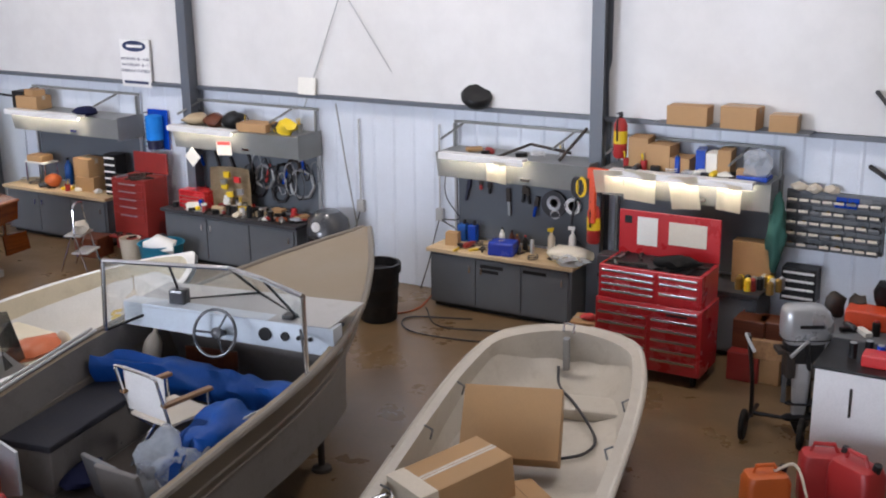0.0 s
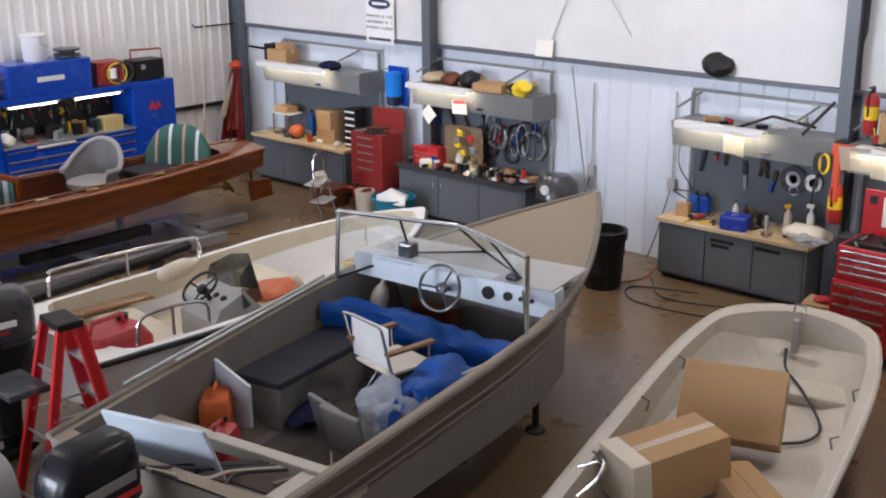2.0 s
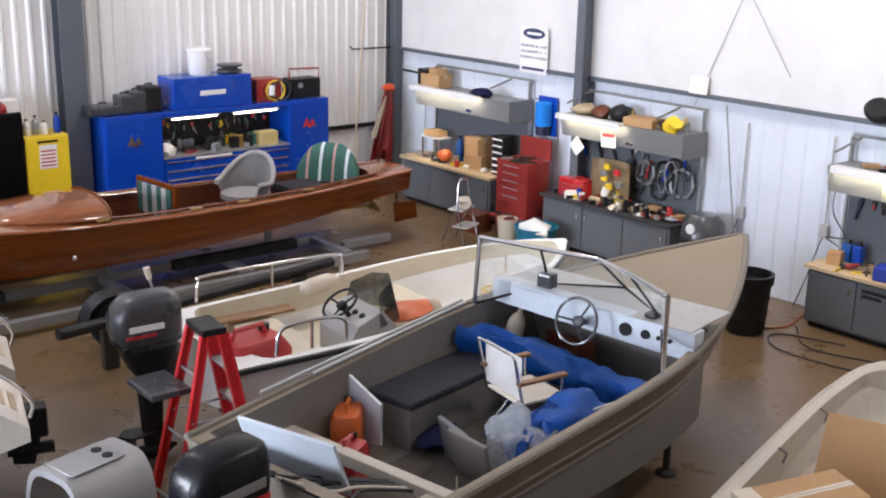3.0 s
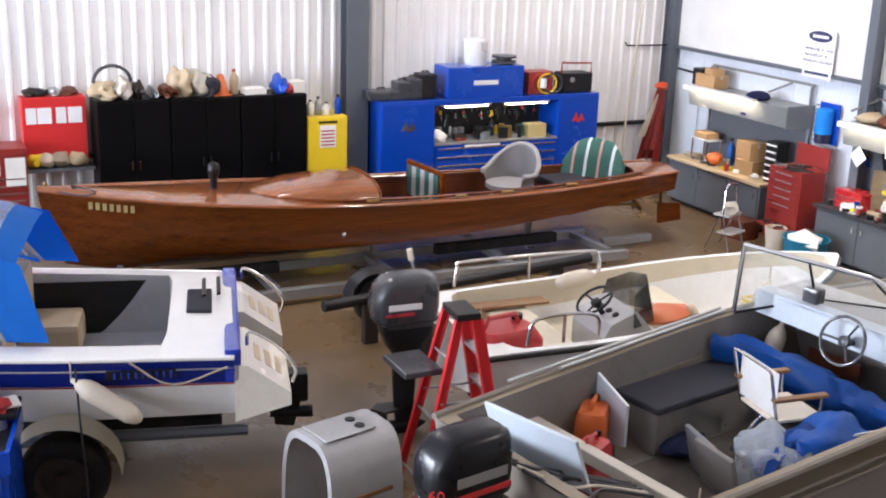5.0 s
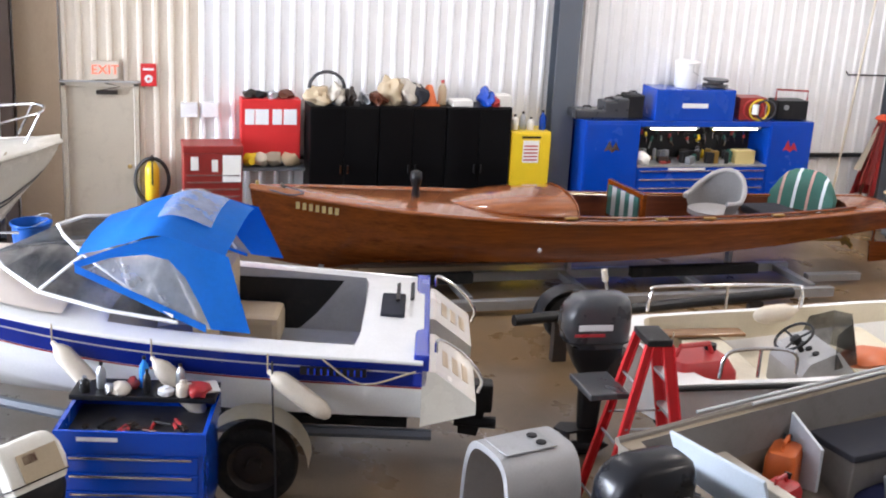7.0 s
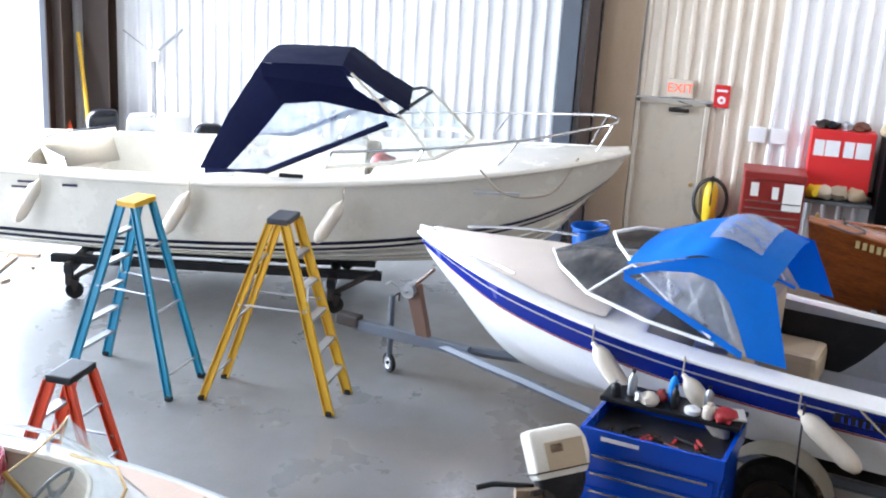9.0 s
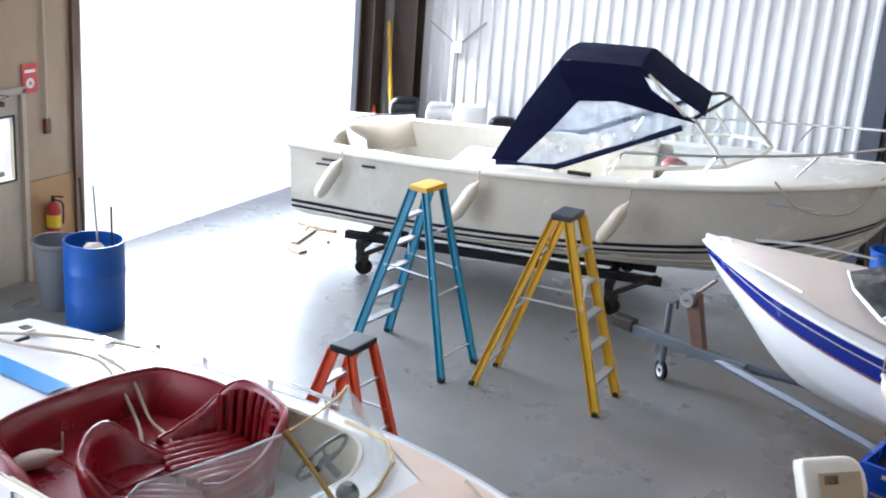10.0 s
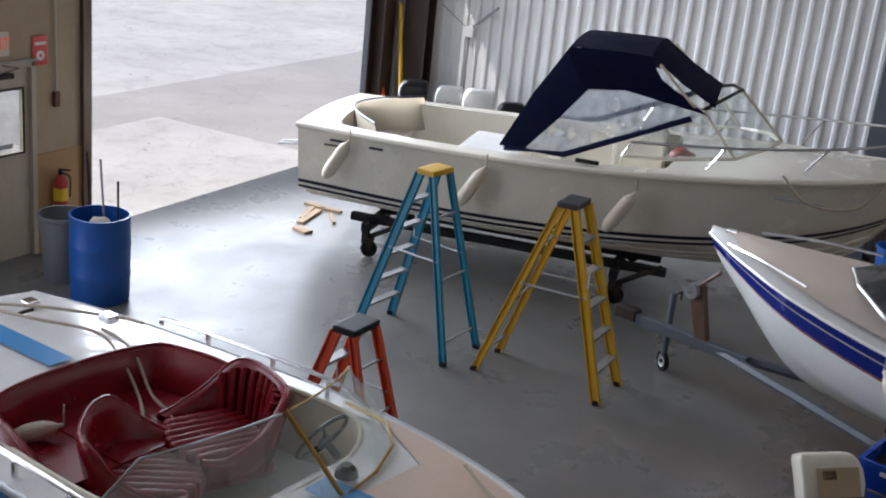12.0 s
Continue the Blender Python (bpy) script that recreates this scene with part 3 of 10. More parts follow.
# north wall: blue-white liner below the girt, smooth insulation above
ribbed("wall_north", (XE, YA), (XB, YA), 0, 2.40, 0.3, 0.012, "liner_low", flat=0.8)
g = B()
rows = []
LEVELS = (2.4, 2.9, 3.6, 4.6, 5.8, 7.0)
for i in range(260):
    x = XE + (XB - XE) * i / 259
    fold = abs(math.sin(math.pi * (x + 0.35) / 1.62)) ** 0.5
    bulge = [0.05 * fold + 0.022 * noise.noise(Vector((x * 0.9, z * 0.6, 3))) for z in LEVELS]
    rows.append([(x, YA - 0.01 - b, z) for b, z in zip(bulge, LEVELS)] + [(x, YA + 0.14, 7.0), (x, YA + 0.14, 2.4)])
loft(g, rows, True, True, True)
tagged(part("wall_north_upper", g, "insul", smooth=40), kind="structure")
# east wall, behind the camera
slab("wall_east", XE, YD, 0, XE + 0.2, YA, TOP, "tan")
# south wall: pier with the side door between two doorways
PX0, PX1 = -9.05, -6.75
DX0, DX1 = -8.33, -7.38
slab("wall_south_pier_w", PX0, YD - 0.2, 0, DX0, YD, 4.75, "tan")
slab("wall_south_pier_e", DX1, YD - 0.2, 0, PX1, YD, 4.75, "tan")
slab("wall_south_pier_top", DX0, YD - 0.2, 2.08, DX1, YD, 4.75, "tan")
slab("wall_south_head", XB, YD - 0.2, 4.75, XE, YD, TOP, "liner")
slab("wall_south_east_end", -0.9, YD - 0.2, 0, XE, YD, 4.75, "liner")
slab("wall_south_west_end", XB, YD - 0.2, 0, -15.15, YD, 4.75, "darksteel")


def i_column(name, x, y, z1, along, w=0.22, d=0.26, material="steel"):
    """A rolled steel column; along is the wall's axis."""
    bm = B()
    a, b = w / 2, d / 2
    for u0, v0, u1, v1 in ((-a, -b, a, -b + 0.02), (-a, b - 0.02, a, b), (-0.012, -b + 0.02, 0.012, b - 0.02)):
        if along == "y":
            box(bm, v0, u0, 0, v1, u1, z1)
        else:
            box(bm, u0, v0, 0, u1, v1, z1)
    ob = part(name, bm, material)
    ob.location = (x, y, 0)
    return tagged(ob, "dark blue-grey rolled steel wall column", "column", kind="structure")


for x in (-4.93, -11.0):
    i_column("column", x, YA - 0.16, TOP, "x", 0.15)
i_column("column", XB + 0.16, YA - 0.12, TOP, "y", 0.15)
i_column("column", XB + 0.18, 6.2, TOP, "y", 0.34)
i_column("column", XB + 0.18, -1.66, TOP, "y", 0.24)
i_column("column", XB + 0.2, -1.36, TOP, "y", 0.16, material="darksteel")
i_column("column", -15.05, YD + 0.1, TOP, "x", 0.3, material="darksteel")
i_column("column", XB + 0.2, YD + 0.55, TOP, "y", 0.4, material="darksteel")
slab("door_track", -15.15, YD - 0.18, 0, -15.0, YD - 0.02, 4.75, "steel")
slab("door_jamb", PX0 - 0.06, YD - 0.22, 0, PX0 + 0.06, YD + 0.05, 4.75, "rustpaint")
# steel track and white door edge at the east side of the pier
slab("door_jamb_east", PX1 - 0.02, YD - 0.24, 0, PX1 + 0.1, YD + 0.06, 4.75, "steel")
slab("door_track_east", PX1 + 0.2, YD - 0.2, 0, PX1 + 0.40, YD - 0.02, 4.75, "signwhite")
slab("door_seal_east", PX1 + 0.1, YD - 0.22, 0, PX1 + 0.2, YD + 0.0, 4.75, "navy")
slab("girt", XB, YA - 0.10, 2.345, XE, YA - 0.016, 2.395, "steel", "dark steel girt along the wall", "girt")
slab("girt_west", XB + 0.03, 6.4, 1.07, XB + 0.09, YA, 1.13, "black", "dark rail along the ribbed wall", "rail")
slab("girt_west_b", XB + 0.03, 1.4, 1.07, XB + 0.09, 6.0, 1.13, "black", "dark rail along the ribbed wall", "rail")

# ---- boats ----


def station_rows(L, half, sheer, keel, n, chine=(0.82, 0.45), rake=0.5, xs=None):
    """Cross sections from stern to bow; each runs from keel to sheer on the +y side."""
    rows = []
    for s in (xs or [i / n for i in range(n + 1)]):
        b, zs, zk = half(s), sheer(s), keel(s)
        pts = []
        for v in (0, 0.25, 0.5, 0.75, 1.0):
            yy = b * chine[0] * v * (1 - 0.35 * s ** 3)
            zz = zk + (zs - zk) * chine[1] * (v ** 1.3) * (0.75 + 0.5 * s ** 2)
            pts.append((yy, zz))
        y0, z0 = pts[-1]
        for v in (0.33, 0.66, 1.0):
            pts.append((y0 + (b - y0) * v ** (1 - 0.25 * (1 - s)), z0 + (zs - z0) * v))
        row = []
        for yy, zz in pts:
            up = (zz - zk) / max(0.05, zs - zk)
            row.append(Vector((L * s - rake * (1 - up) ** 1.5 * s ** 6, yy, zz)))
        rows.append(row)
    return rows


def hull_shell(rows):
    bm = B()
    rings = [[Vector((p.x, -p.y, p.z)) for p in reversed(r)] + r[1:] for r in rows]
    vs = loft(bm, rings, False)
    bm.faces.new(vs[0])
    bm.faces.new(vs[-1]) if rows[-1][-1].y > 0.1 else None
    bmesh.ops.remove_doubles(bm, verts=bm.verts, dist=0.0005)
    return bm


def deck_mesh(L, half, sheer, cockpit, floor_z, side, n=44, crown=0.04, thick_end=0.12, ends=0.12, edge=0.0):
    """Deck, side decks and the well cut in it. cockpit: (s0, s1) or None; ends: how round its corners are."""
    s0, s1 = cockpit
    ss = sorted(set([i / n for i in range(n + 1)] + [s0, s1] + [s0 + (s1 - s0) * k for k in (0.004, 0.02, 0.05, 0.95, 0.98, 0.996)]))
    deck, well = B(), B()
    drows, wrows = [], []
    for s in ss:
        b, zs = max(0.002, half(s) - edge), sheer(s)
        inside = s0 <= s <= s1
        c = 0.0
        if inside:
            u = (s - s0) / (s1 - s0)
            e = min(u, 1 - u) / max(1e-6, ends)
            c = max(0.0, b - side(s)) * (1 if e >= 1 else math.sqrt(max(0.0, 1 - (1 - e) ** 2)) * 0.999)
        f = lambda y: zs + crown * (1 - (y / max(b, 0.01)) ** 2)
        drows.append([Vector((L * s, y, f(y))) for y in (b, b + (c - b) * 0.33, b + (c - b) * 0.66, c)])
        if inside:
            wrows.append([Vector((L * s, c, f(c))), Vector((L * s, c * 0.985, floor_z + 0.02)), Vector((L * s, c * 0.9, floor_z)), Vector((L * s, 0, floor_z))])
    for sg in (1, -1):
        loft(deck, [[Vector((p.x, sg * p.y, p.z)) for p in r] for r in drows], False)
        loft(well, [[Vector((p.x, sg * p.y, p.z)) for p in r] for r in wrows], False)
        if ends < 0.02:
            for r in (wrows[0], wrows[-1]):
                well.faces.new([well.verts.new((p.x, sg * p.y, p.z)) for p in r] + [well.verts.new((r[0].x, 0, r[0].z))])
    for bm in (deck, well):
        bmesh.ops.remove_doubles(bm, verts=bm.verts, dist=0.0005)
        bmesh.ops.dissolve_degenerate(bm, edges=bm.edges, dist=0.0001)
    return deck, well


def rail_line(L, half, sheer, s0, s1, out=0.0, up=0.0, n=28):
    return [(Vector((L * s, half(s) + out, sheer(s) + up))) for s in (s0 + (s1 - s0) * i / n for i in range(n + 1))]


def both(pts):
    pts = [Vector(p) for p in pts]
    return [pts, [Vector((p.x, -p.y, p.z)) for p in pts]]


def band(rows, z_lo, z_hi, out, s_from=0, sign=1):
    """A painted stripe on the topsides: z_lo and z_hi are shares of the way from chine to sheer."""
    bm = B()
    strip = []
    for r in rows[s_from:]:
        def at(v):
            k = 4 + v * 3
            i = min(int(k), 6)
            p = r[i].lerp(r[i + 1], k - i)
            return Vector((p.x, p.y + out, p.z))
        strip.append([at(z_lo), at((z_lo + z_hi) / 2), at(z_hi)])
    for sg in (1, -1):
        loft(bm, [[Vector((p.x, sg * p.y, p.z)) for p in q] for q in strip], False)
    bmesh.ops.solidify(bm, geom=bm.faces[:], thickness=0.003)
    return bm


def grid_path(p, q, n):
    return [Vector(p).lerp(Vector(q), i / n) for i in range(n + 1)]


def wheel(parent, at, r, w, axis, name="wheel", rim="galv"):
    """A wheel with its tyre and rim as sub-parts; axis is the axle's way."""
    hub = B()
    a = Vector(axis).normalized()
    p = Vector(at)
    cyl(hub, p - a * w * 0.55, p + a * w * 0.55, r * 0.18, n=12)
    ob = part(name, hub, "iron", parent)
    m = Matrix.Translation(p) @ a.to_track_quat("Z", "Y").to_matrix().to_4x4()
    t = lathe(B(), [(r * 0.62, -w * 0.42), (r * 0.80, -w * 0.5), (r * 0.96, -w * 0.4), (r, -w * 0.2), (r, w * 0.2), (r * 0.96, w * 0.4), (r * 0.80, w * 0.5), (r * 0.62, w * 0.42), (r * 0.6, 0), (r * 0.62, -w * 0.42)], n=28, m=m)
    part("tyre", t, "rubber", ob, smooth=40)
    k = lathe(B(), [(r * 0.17, -w * 0.2), (r * 0.35, -w * 0.3), (r * 0.5, -w * 0.25), (r * 0.62, -w * 0.42), (r * 0.64, 0), (r * 0.62, w * 0.42), (r * 0.5, w * 0.25), (r * 0.35, w * 0.3), (r * 0.17, w * 0.2)], n=24, m=m)
    part("rim", k, rim, ob, smooth=40)
    return ob


def caster(parent, at, h, r, turn=0):
    """A caster wheel on a fork, under a stand leg; at is its place on the floor."""
    x, y, _ = at
    c, s = math.cos(radians(turn)), math.sin(radians(turn))
    f = B()
    for k in (-1, 1):
        prism(f, [(-0.02, 0.0), (0.02, 0.0), (0.05, h - r), (-0.05, h - r)], -0.004 + k * 0.04, 0.004 + k * 0.04)
    box(f, -0.06, -0.05, h - r, 0.06, 0.05, h - r + 0.012)
    m = Matrix.Translation((x, y, r)) @ Matrix.Rotation(radians(turn), 4, "Z")
    f.transform(m)
    part("fork", f, "iron", parent)
    wheel(parent, (x, y, r), r, 0.045, (-s, c, 0), "caster_wheel")




def stern_pose(stern, bow):
    d = Vector(bow) - Vector(stern)
    return (stern[0], stern[1], 0, math.degrees(math.atan2(d.y, d.x))), d.length


def fender(parent_at, length, r, label, tilt=(0, 0, 0)):
    """A hanging white boat fender with a rope."""
    t = thing("boat_fender", parent_at, label, "fender", "hanging boat fenders")
    prof = [(0.012, -length / 2), (r * 0.55, -length / 2 + 0.02), (r * 0.95, -length / 2 + 0.09), (r, -length / 2 + 0.14), (r, length / 2 - 0.14), (r * 0.95, length / 2 - 0.09), (r * 0.62, length / 2 - 0.035), (r * 0.28, length / 2 - 0.005), (r * 0.25, length / 2 + 0.025), (0.012, length / 2 + 0.03)]
    m = pose(0, 0, 0, *tilt)
    part("body", lathe(B(), prof, n=16, m=m), "fender", t, smooth=50)
    top = m @ Vector((0, 0, length / 2 + 0.03))
    part("line", tube(B(), [top, top + Vector((0.0, 0, 0.14))], 0.007, 6), "rope", t)
    return t


# -- varnished wooden launch on its trailer --
at, L = stern_pose((-12.92, 9.95), (-12.97, 1.45))
launch = thing("wooden_launch", at, "long varnished mahogany launch with open aft cockpit on a trailer", "boat")
half = lerp_curve([(0, 0.36), (0.12, 0.52), (0.35, 0.72), (0.55, 0.76), (0.75, 0.66), (0.9, 0.36), (1, 0.03)])
sheer = lerp_curve([(0, 1.0), (0.25, 0.96), (0.55, 1.0), (0.8, 1.13), (1, 1.30)])
keel = lerp_curve([(0, 0.66), (0.25, 0.46), (0.5, 0.30), (0.75, 0.26), (0.92, 0.30), (1, 0.42)])
rows = station_rows(L, half, sheer, keel, 30, (0.90, 0.30), 0.25)
part("hull", hull_shell(rows), "varnish", launch, smooth=45)
deck, well = deck_mesh(L, half, sheer, (0.07, 0.60), 0.62, lambda s: 0.11, n=50, crown=0.05, ends=0.05)
part("foredeck", deck, "varnish_deck", launch, "reddish varnished wooden deck", smooth=35)
part("cockpit", well, "inwood", launch, smooth=30)
for line in both(rail_line(L, half, sheer, 0, 1, 0.012, 0.0, 40)):
    part("rub_rail", tube(B(), line, 0.022, 8), "varnish_deck", launch)
for line in both([Vector((L * s, half(s) - 0.11, sheer(s) + 0.045)) for s in [0.07 + 0.53 * i / 24 for i in range(25)]]):
    part("coaming", tube(B(), line, 0.02, 6), "varnish", launch)
# raised engine cover / spray hood with a rounded rim
cov = B()
rings = []
for i in range(13):
    u = i / 12
    s = 0.545 + 0.175 * u
    w = half(s) * 0.82 * math.sqrt(max(0.02, 1 - (u * 0.98) ** 3))
    h = 0.20 * (1 - u ** 2.2) + 0.01
    rings.append([Vector((L * s, w * math.cos(a), sheer(s) + 0.03 + h * math.sin(a) ** 0.7)) for a in [math.pi * k / 12 for k in range(13)]])
cov.faces.new(loft(cov, rings, False)[0])
part("spray_hood", cov, "varnish_deck", launch, "rounded varnished wooden spray hood", smooth=50)
part("hood_rim", tube(B(), [p + Vector((0, 0, 0.006)) for p in rings[0]], 0.018, 6), "varnish", launch)
part("hood_base", tube(B(), [r[0] for r in rings] + [r[-1] for r in reversed(rings)], 0.02, 6), "varnish", launch)
# bow fittings, ventilator, registration marks
vent = lathe(B(), [(0.05, 0), (0.045, 0.13), (0.06, 0.16), (0.075, 0.22), (0.07, 0.30), (0.03, 0.33)], at=(L * 0.765, -0.05, sheer(0.765) + 0.04), n=14)
part("ventilator", vent, "black", launch, "dark cowl ventilator", smooth=50)
cl = B()
tube(cl, [(L * 0.955, -0.10, 1.32), (L * 0.955, 0.10, 1.32)], 0.016, 8)
cyl(cl, (L * 0.955, 0, 1.24), (L * 0.955, 0, 1.32), 0.018)
part("bow_cleat", cl, "iron", launch)
part("bow_staff_base", cyl(B(), (L * 0.99, 0, 1.28), (L * 0.99, 0, 1.38), 0.03, 0.022), "brass", launch)
part("mooring_line", tube(B(), [(L * 0.955, 0.05, 1.33), (L * 0.93, 0.2, 1.28), (L * 0.95, 0.28, 1.27), (L * 0.975, 0.14, 1.30)], 0.009, 6, 5), "cord", launch)
for k in range(7):
    s = 0.888 + 0.0085 * k * (8.5 / L)
    r = [p for p in station_rows(L, half, sheer, keel, 1, (0.90, 0.30), 0.25, [s])[0]]
    p = r[6].lerp(r[7], 0.55)
    nb = box(B(), -0.022, -0.003, -0.045, 0.022, 0.003, 0.045, 0.002)
    part("registration_mark", nb, "gold", launch, m=Matrix.Translation((p.x, p.y + 0.004, p.z - 0.02)) @ pose(0, 0, 0, -14, 0, -9))
part("hull_fitting", lathe(B(), [(0.03, 0), (0.03, 0.01), (0.012, 0.014)], n=14, m=Matrix.Translation((L * 0.605, 0.718, 0.66)) @ pose(0, 0, 0, -80)), "chrome", launch)
for s in (0.22, 0.34, 0.42, 0.56):
    part("deck_fitting", box(B(), L * s - 0.08, half(s) - 0.09, sheer(s) + 0.03, L * s + 0.08, half(s) - 0.03, sheer(s) + 0.055, 0.008), "brass", launch)
# rudder, shaft and propeller under the stern
rud = B()
prism(rud, [(-0.40, 0.18), (0.0, 0.16), (0.03, 0.46), (-0.36, 0.44)], -0.018, 0.018)
cyl(rud, (-0.02, 0, 0.44), (-0.02, 0, 0.75), 0.02)
part("rudder", rud, "varnish", launch)
part("shaft", cyl(B(), (1.6, 0, 0.52), (0.42, 0, 0.48), 0.02), "brass", launch)
pr = B()
for a in (0, 120, 240):
    box(pr, -0.015, -0.05, 0.02, 0.015, 0.05, 0.15, 0.012, m=Matrix.Translation((0.42, 0, 0.48)) @ pose(0, 0, 0, a, 25, 0))
cyl(pr, (0.37, 0, 0.48), (0.47, 0, 0.48), 0.035, 0.028)
part("propeller", pr, "brass", launch)
sk = B()
prism(sk, [(0.5, 0.56), (2.4, 0.54), (2.4, 0.42), (1.5, 0.42)], -0.025, 0.025)
part("skeg", sk, "varnish", launch)

# launch trailer
tr = thing("boat_trailer", (-12.35, 5.6, 0, 90), "galvanised steel boat trailer under the wooden launch", "trailer")
for y in (0.62, -0.45):
    part("side_rail", box(B(), -3.9, y - 0.05, 0.06, 3.1, y + 0.05, 0.18, 0.008), "galv", tr)
for x in (-3.2, -1.7, -0.2, 1.4, 2.9):
    part("cross_member", box(B(), x - 0.05, -0.3, 0.08, x + 0.05, 0.57, 0.17, 0.006), "galv", tr)
for x in (-2.4, 1.5):
    part("bunk", box(B(), x - 0.9, 0.18, 0.17, x + 0.9, 0.30, 0.30, 0.01), "rubber", tr)
for x in (-3.3, -0.1, 2.2):
    part("upright", box(B(), x - 0.03, 0.57, 0.18, x + 0.03, 0.67, 0.40, 0.006), "galv", tr)
part("tongue", box(B(), 3.1, 0.08, 0.06, 3.9, 0.20, 0.16, 0.008), "galv", tr)

# -- white runabout with blue band and bright blue canopy --
at, L = stern_pose((-8.66, 2.42), (-9.93, -2.30))
runabout = thing("striped_runabout", at, "white runabout with royal blue band and blue canopy on trailer", "boat")
half = lerp_curve([(0, 1.02), (0.3, 1.06), (0.55, 1.0), (0.75, 0.75), (0.9, 0.36), (1, 0.02)])
sheer = lerp_curve([(0, 1.22), (0.4, 1.30), (0.7, 1.42), (1, 1.53)])
keel = lerp_curve([(0, 0.42), (0.5, 0.40), (0.8, 0.48), (1, 0.95)])
rows = station_rows(L, half, sheer, keel, 26, (0.80, 0.42), 0.55)
part("hull", hull_shell(rows), "white", runabout, smooth=40)
part("blue_band", band(rows, 0.58, 0.985, 0.004), "bluestripe", runabout, "royal blue band along the topsides")
part("white_pinstripe", band(rows, 0.80, 0.825, 0.009), "white", runabout)
part("upper_pinstripe", band(rows, 0.985, 0.999, 0.008), "redline", runabout)
part("lower_pinstripe", band(rows, 0.55, 0.575, 0.006), "redline", runabout)
for line in both(rail_line(L, half, sheer, 0, 1, 0.012, -0.01, 34)):
    part("rub_rail", tube(B(), line, 0.016, 8), "white", runabout)
deck, well = deck_mesh(L, half, sheer, (0.10, 0.50), 0.72, lambda s: 0.20, n=40, crown=0.06, ends=0.012)
part("deck", deck, "white", runabout, smooth=35)
part("cockpit", well, "grey_paint", runabout, smooth=30)

# -- cream cabin boat with navy canopy, on a wheeled cradle --
at, L = stern_pose((-11.43, -7.47), (-12.93, -0.62))
cruiser = thing("cream_cuddy_boat", at, "large cream fibreglass boat with navy canopy on a wheeled cradle", "boat")
c_half = half = lerp_curve([(0, 0.98), (0.2, 1.14), (0.45, 1.20), (0.65, 1.08), (0.82, 0.76), (0.94, 0.34), (1, 0.03)])
c_sheer = sheer = lerp_curve([(0, 1.50), (0.3, 1.52), (0.6, 1.62), (0.85, 1.76), (1, 1.88)])
c_keel = keel = lerp_curve([(0, 0.42), (0.5, 0.40), (0.8, 0.52), (0.93, 0.80), (1, 1.22)])
c_rows = rows = station_rows(L, half, sheer, keel, 30, (0.86, 0.34), 0.5)
CL = L
part("hull", hull_shell(rows), "cream", cruiser, smooth=40)
for k in (1, 2, 3):
    for line in both([r[k] + Vector((0, 0.004, -0.004)) for r in rows[:29]]):
        part("strake", tube(B(), line, 0.016, 6), "cream", cruiser)
for a, b in ((0.02, 0.06), (0.10, 0.15)):
    part("boot_stripe", band(rows, a, b, 0.006), "navy", cruiser)
deck, well = deck_mesh(L, half, sheer, (0.05, 0.60), 0.82, lambda s: 0.20, n=44, crown=0.05, ends=0.03)
part("deck", deck, "cream", cruiser, smooth=35)
part("cockpit", well, "cream", cruiser, smooth=30)
for line in both(rail_line(L, half, sheer, 0, 1, 0.02, -0.02, 40)):
    part("rub_rail", tube(B(), line, 0.035, 8), "cream", cruiser)

# -- open white skiff with outboard --
at, L = stern_pose((-8.36, 4.30), (-8.04, 8.45))
skiff = thing("open_skiff", at, "open white fibreglass skiff with cream liner and outboard", "boat")
half = lerp_curve([(0, 0.80), (0.3, 0.86), (0.6, 0.82), (0.8, 0.62), (0.93, 0.32), (1, 0.04)])
sheer = lerp_curve([(0, 0.95), (0.4, 1.0), (0.75, 1.12), (1, 1.25)])
keel = lerp_curve([(0, 0.40), (0.6, 0.40), (0.85, 0.5), (1, 0.75)])
s_half, s_sheer, SL = half, sheer, L
rows = station_rows(L, half, sheer, keel, 24, (0.85, 0.35), 0.35)
part("hull", hull_shell(rows), "white", skiff, smooth=40)
deck, well = deck_mesh(L, half, sheer, (0.04, 0.965), 0.60, lambda s: 0.07, n=44, crown=0.01, ends=0.05)
part("gunwale", deck, "white", skiff, smooth=35)
part("liner", well, "cream_in", skiff, "cream stained inner liner", smooth=30)
for line in both(rail_line(L, half, sheer, 0, 1, 0.012, -0.03, 30)):
    part("rub_rail", tube(B(), line, 0.022, 8), "black", skiff)

# -- aluminium boat with windscreen and tan foredeck --
at, L = stern_pose((-5.38, 3.30), (-6.50, 9.40))
alu = thing("aluminium_boat", at, "weathered aluminium boat with windscreen and tan foredeck", "boat")
half = lerp_curve([(0, 0.92), (0.25, 1.0), (0.48, 1.04), (0.65, 0.88), (0.82, 0.53), (0.94, 0.21), (1, 0.03)])
sheer = lerp_curve([(0, 1.16), (0.45, 1.28), (0.75, 1.38), (1, 1.48)])
keel = lerp_curve([(0, 0.45), (0.6, 0.42), (0.85, 0.55), (1, 0.85)])
a_half, a_sheer, AL = half, sheer, L
rows = station_rows(L, half, sheer, keel, 28, (0.84, 0.34), 0.3)
part("hull", hull_shell(rows), "alu", alu, smooth=40)
deck, well = deck_mesh(L, half, sheer, (0.015, 0.62), 0.56, lambda s: 0.07, n=44, crown=0.02, ends=0.01)
part("foredeck", deck, "alu_deck", alu, "flat tan foredeck", smooth=35)
part("cockpit", well, "alu_in", alu, smooth=30)
for line in both(rail_line(L, half, sheer, 0, 1, 0.005, 0.0, 34)):
    part("gunwale", tube(B(), line, 0.03, 8), "alu", alu)
g = B()
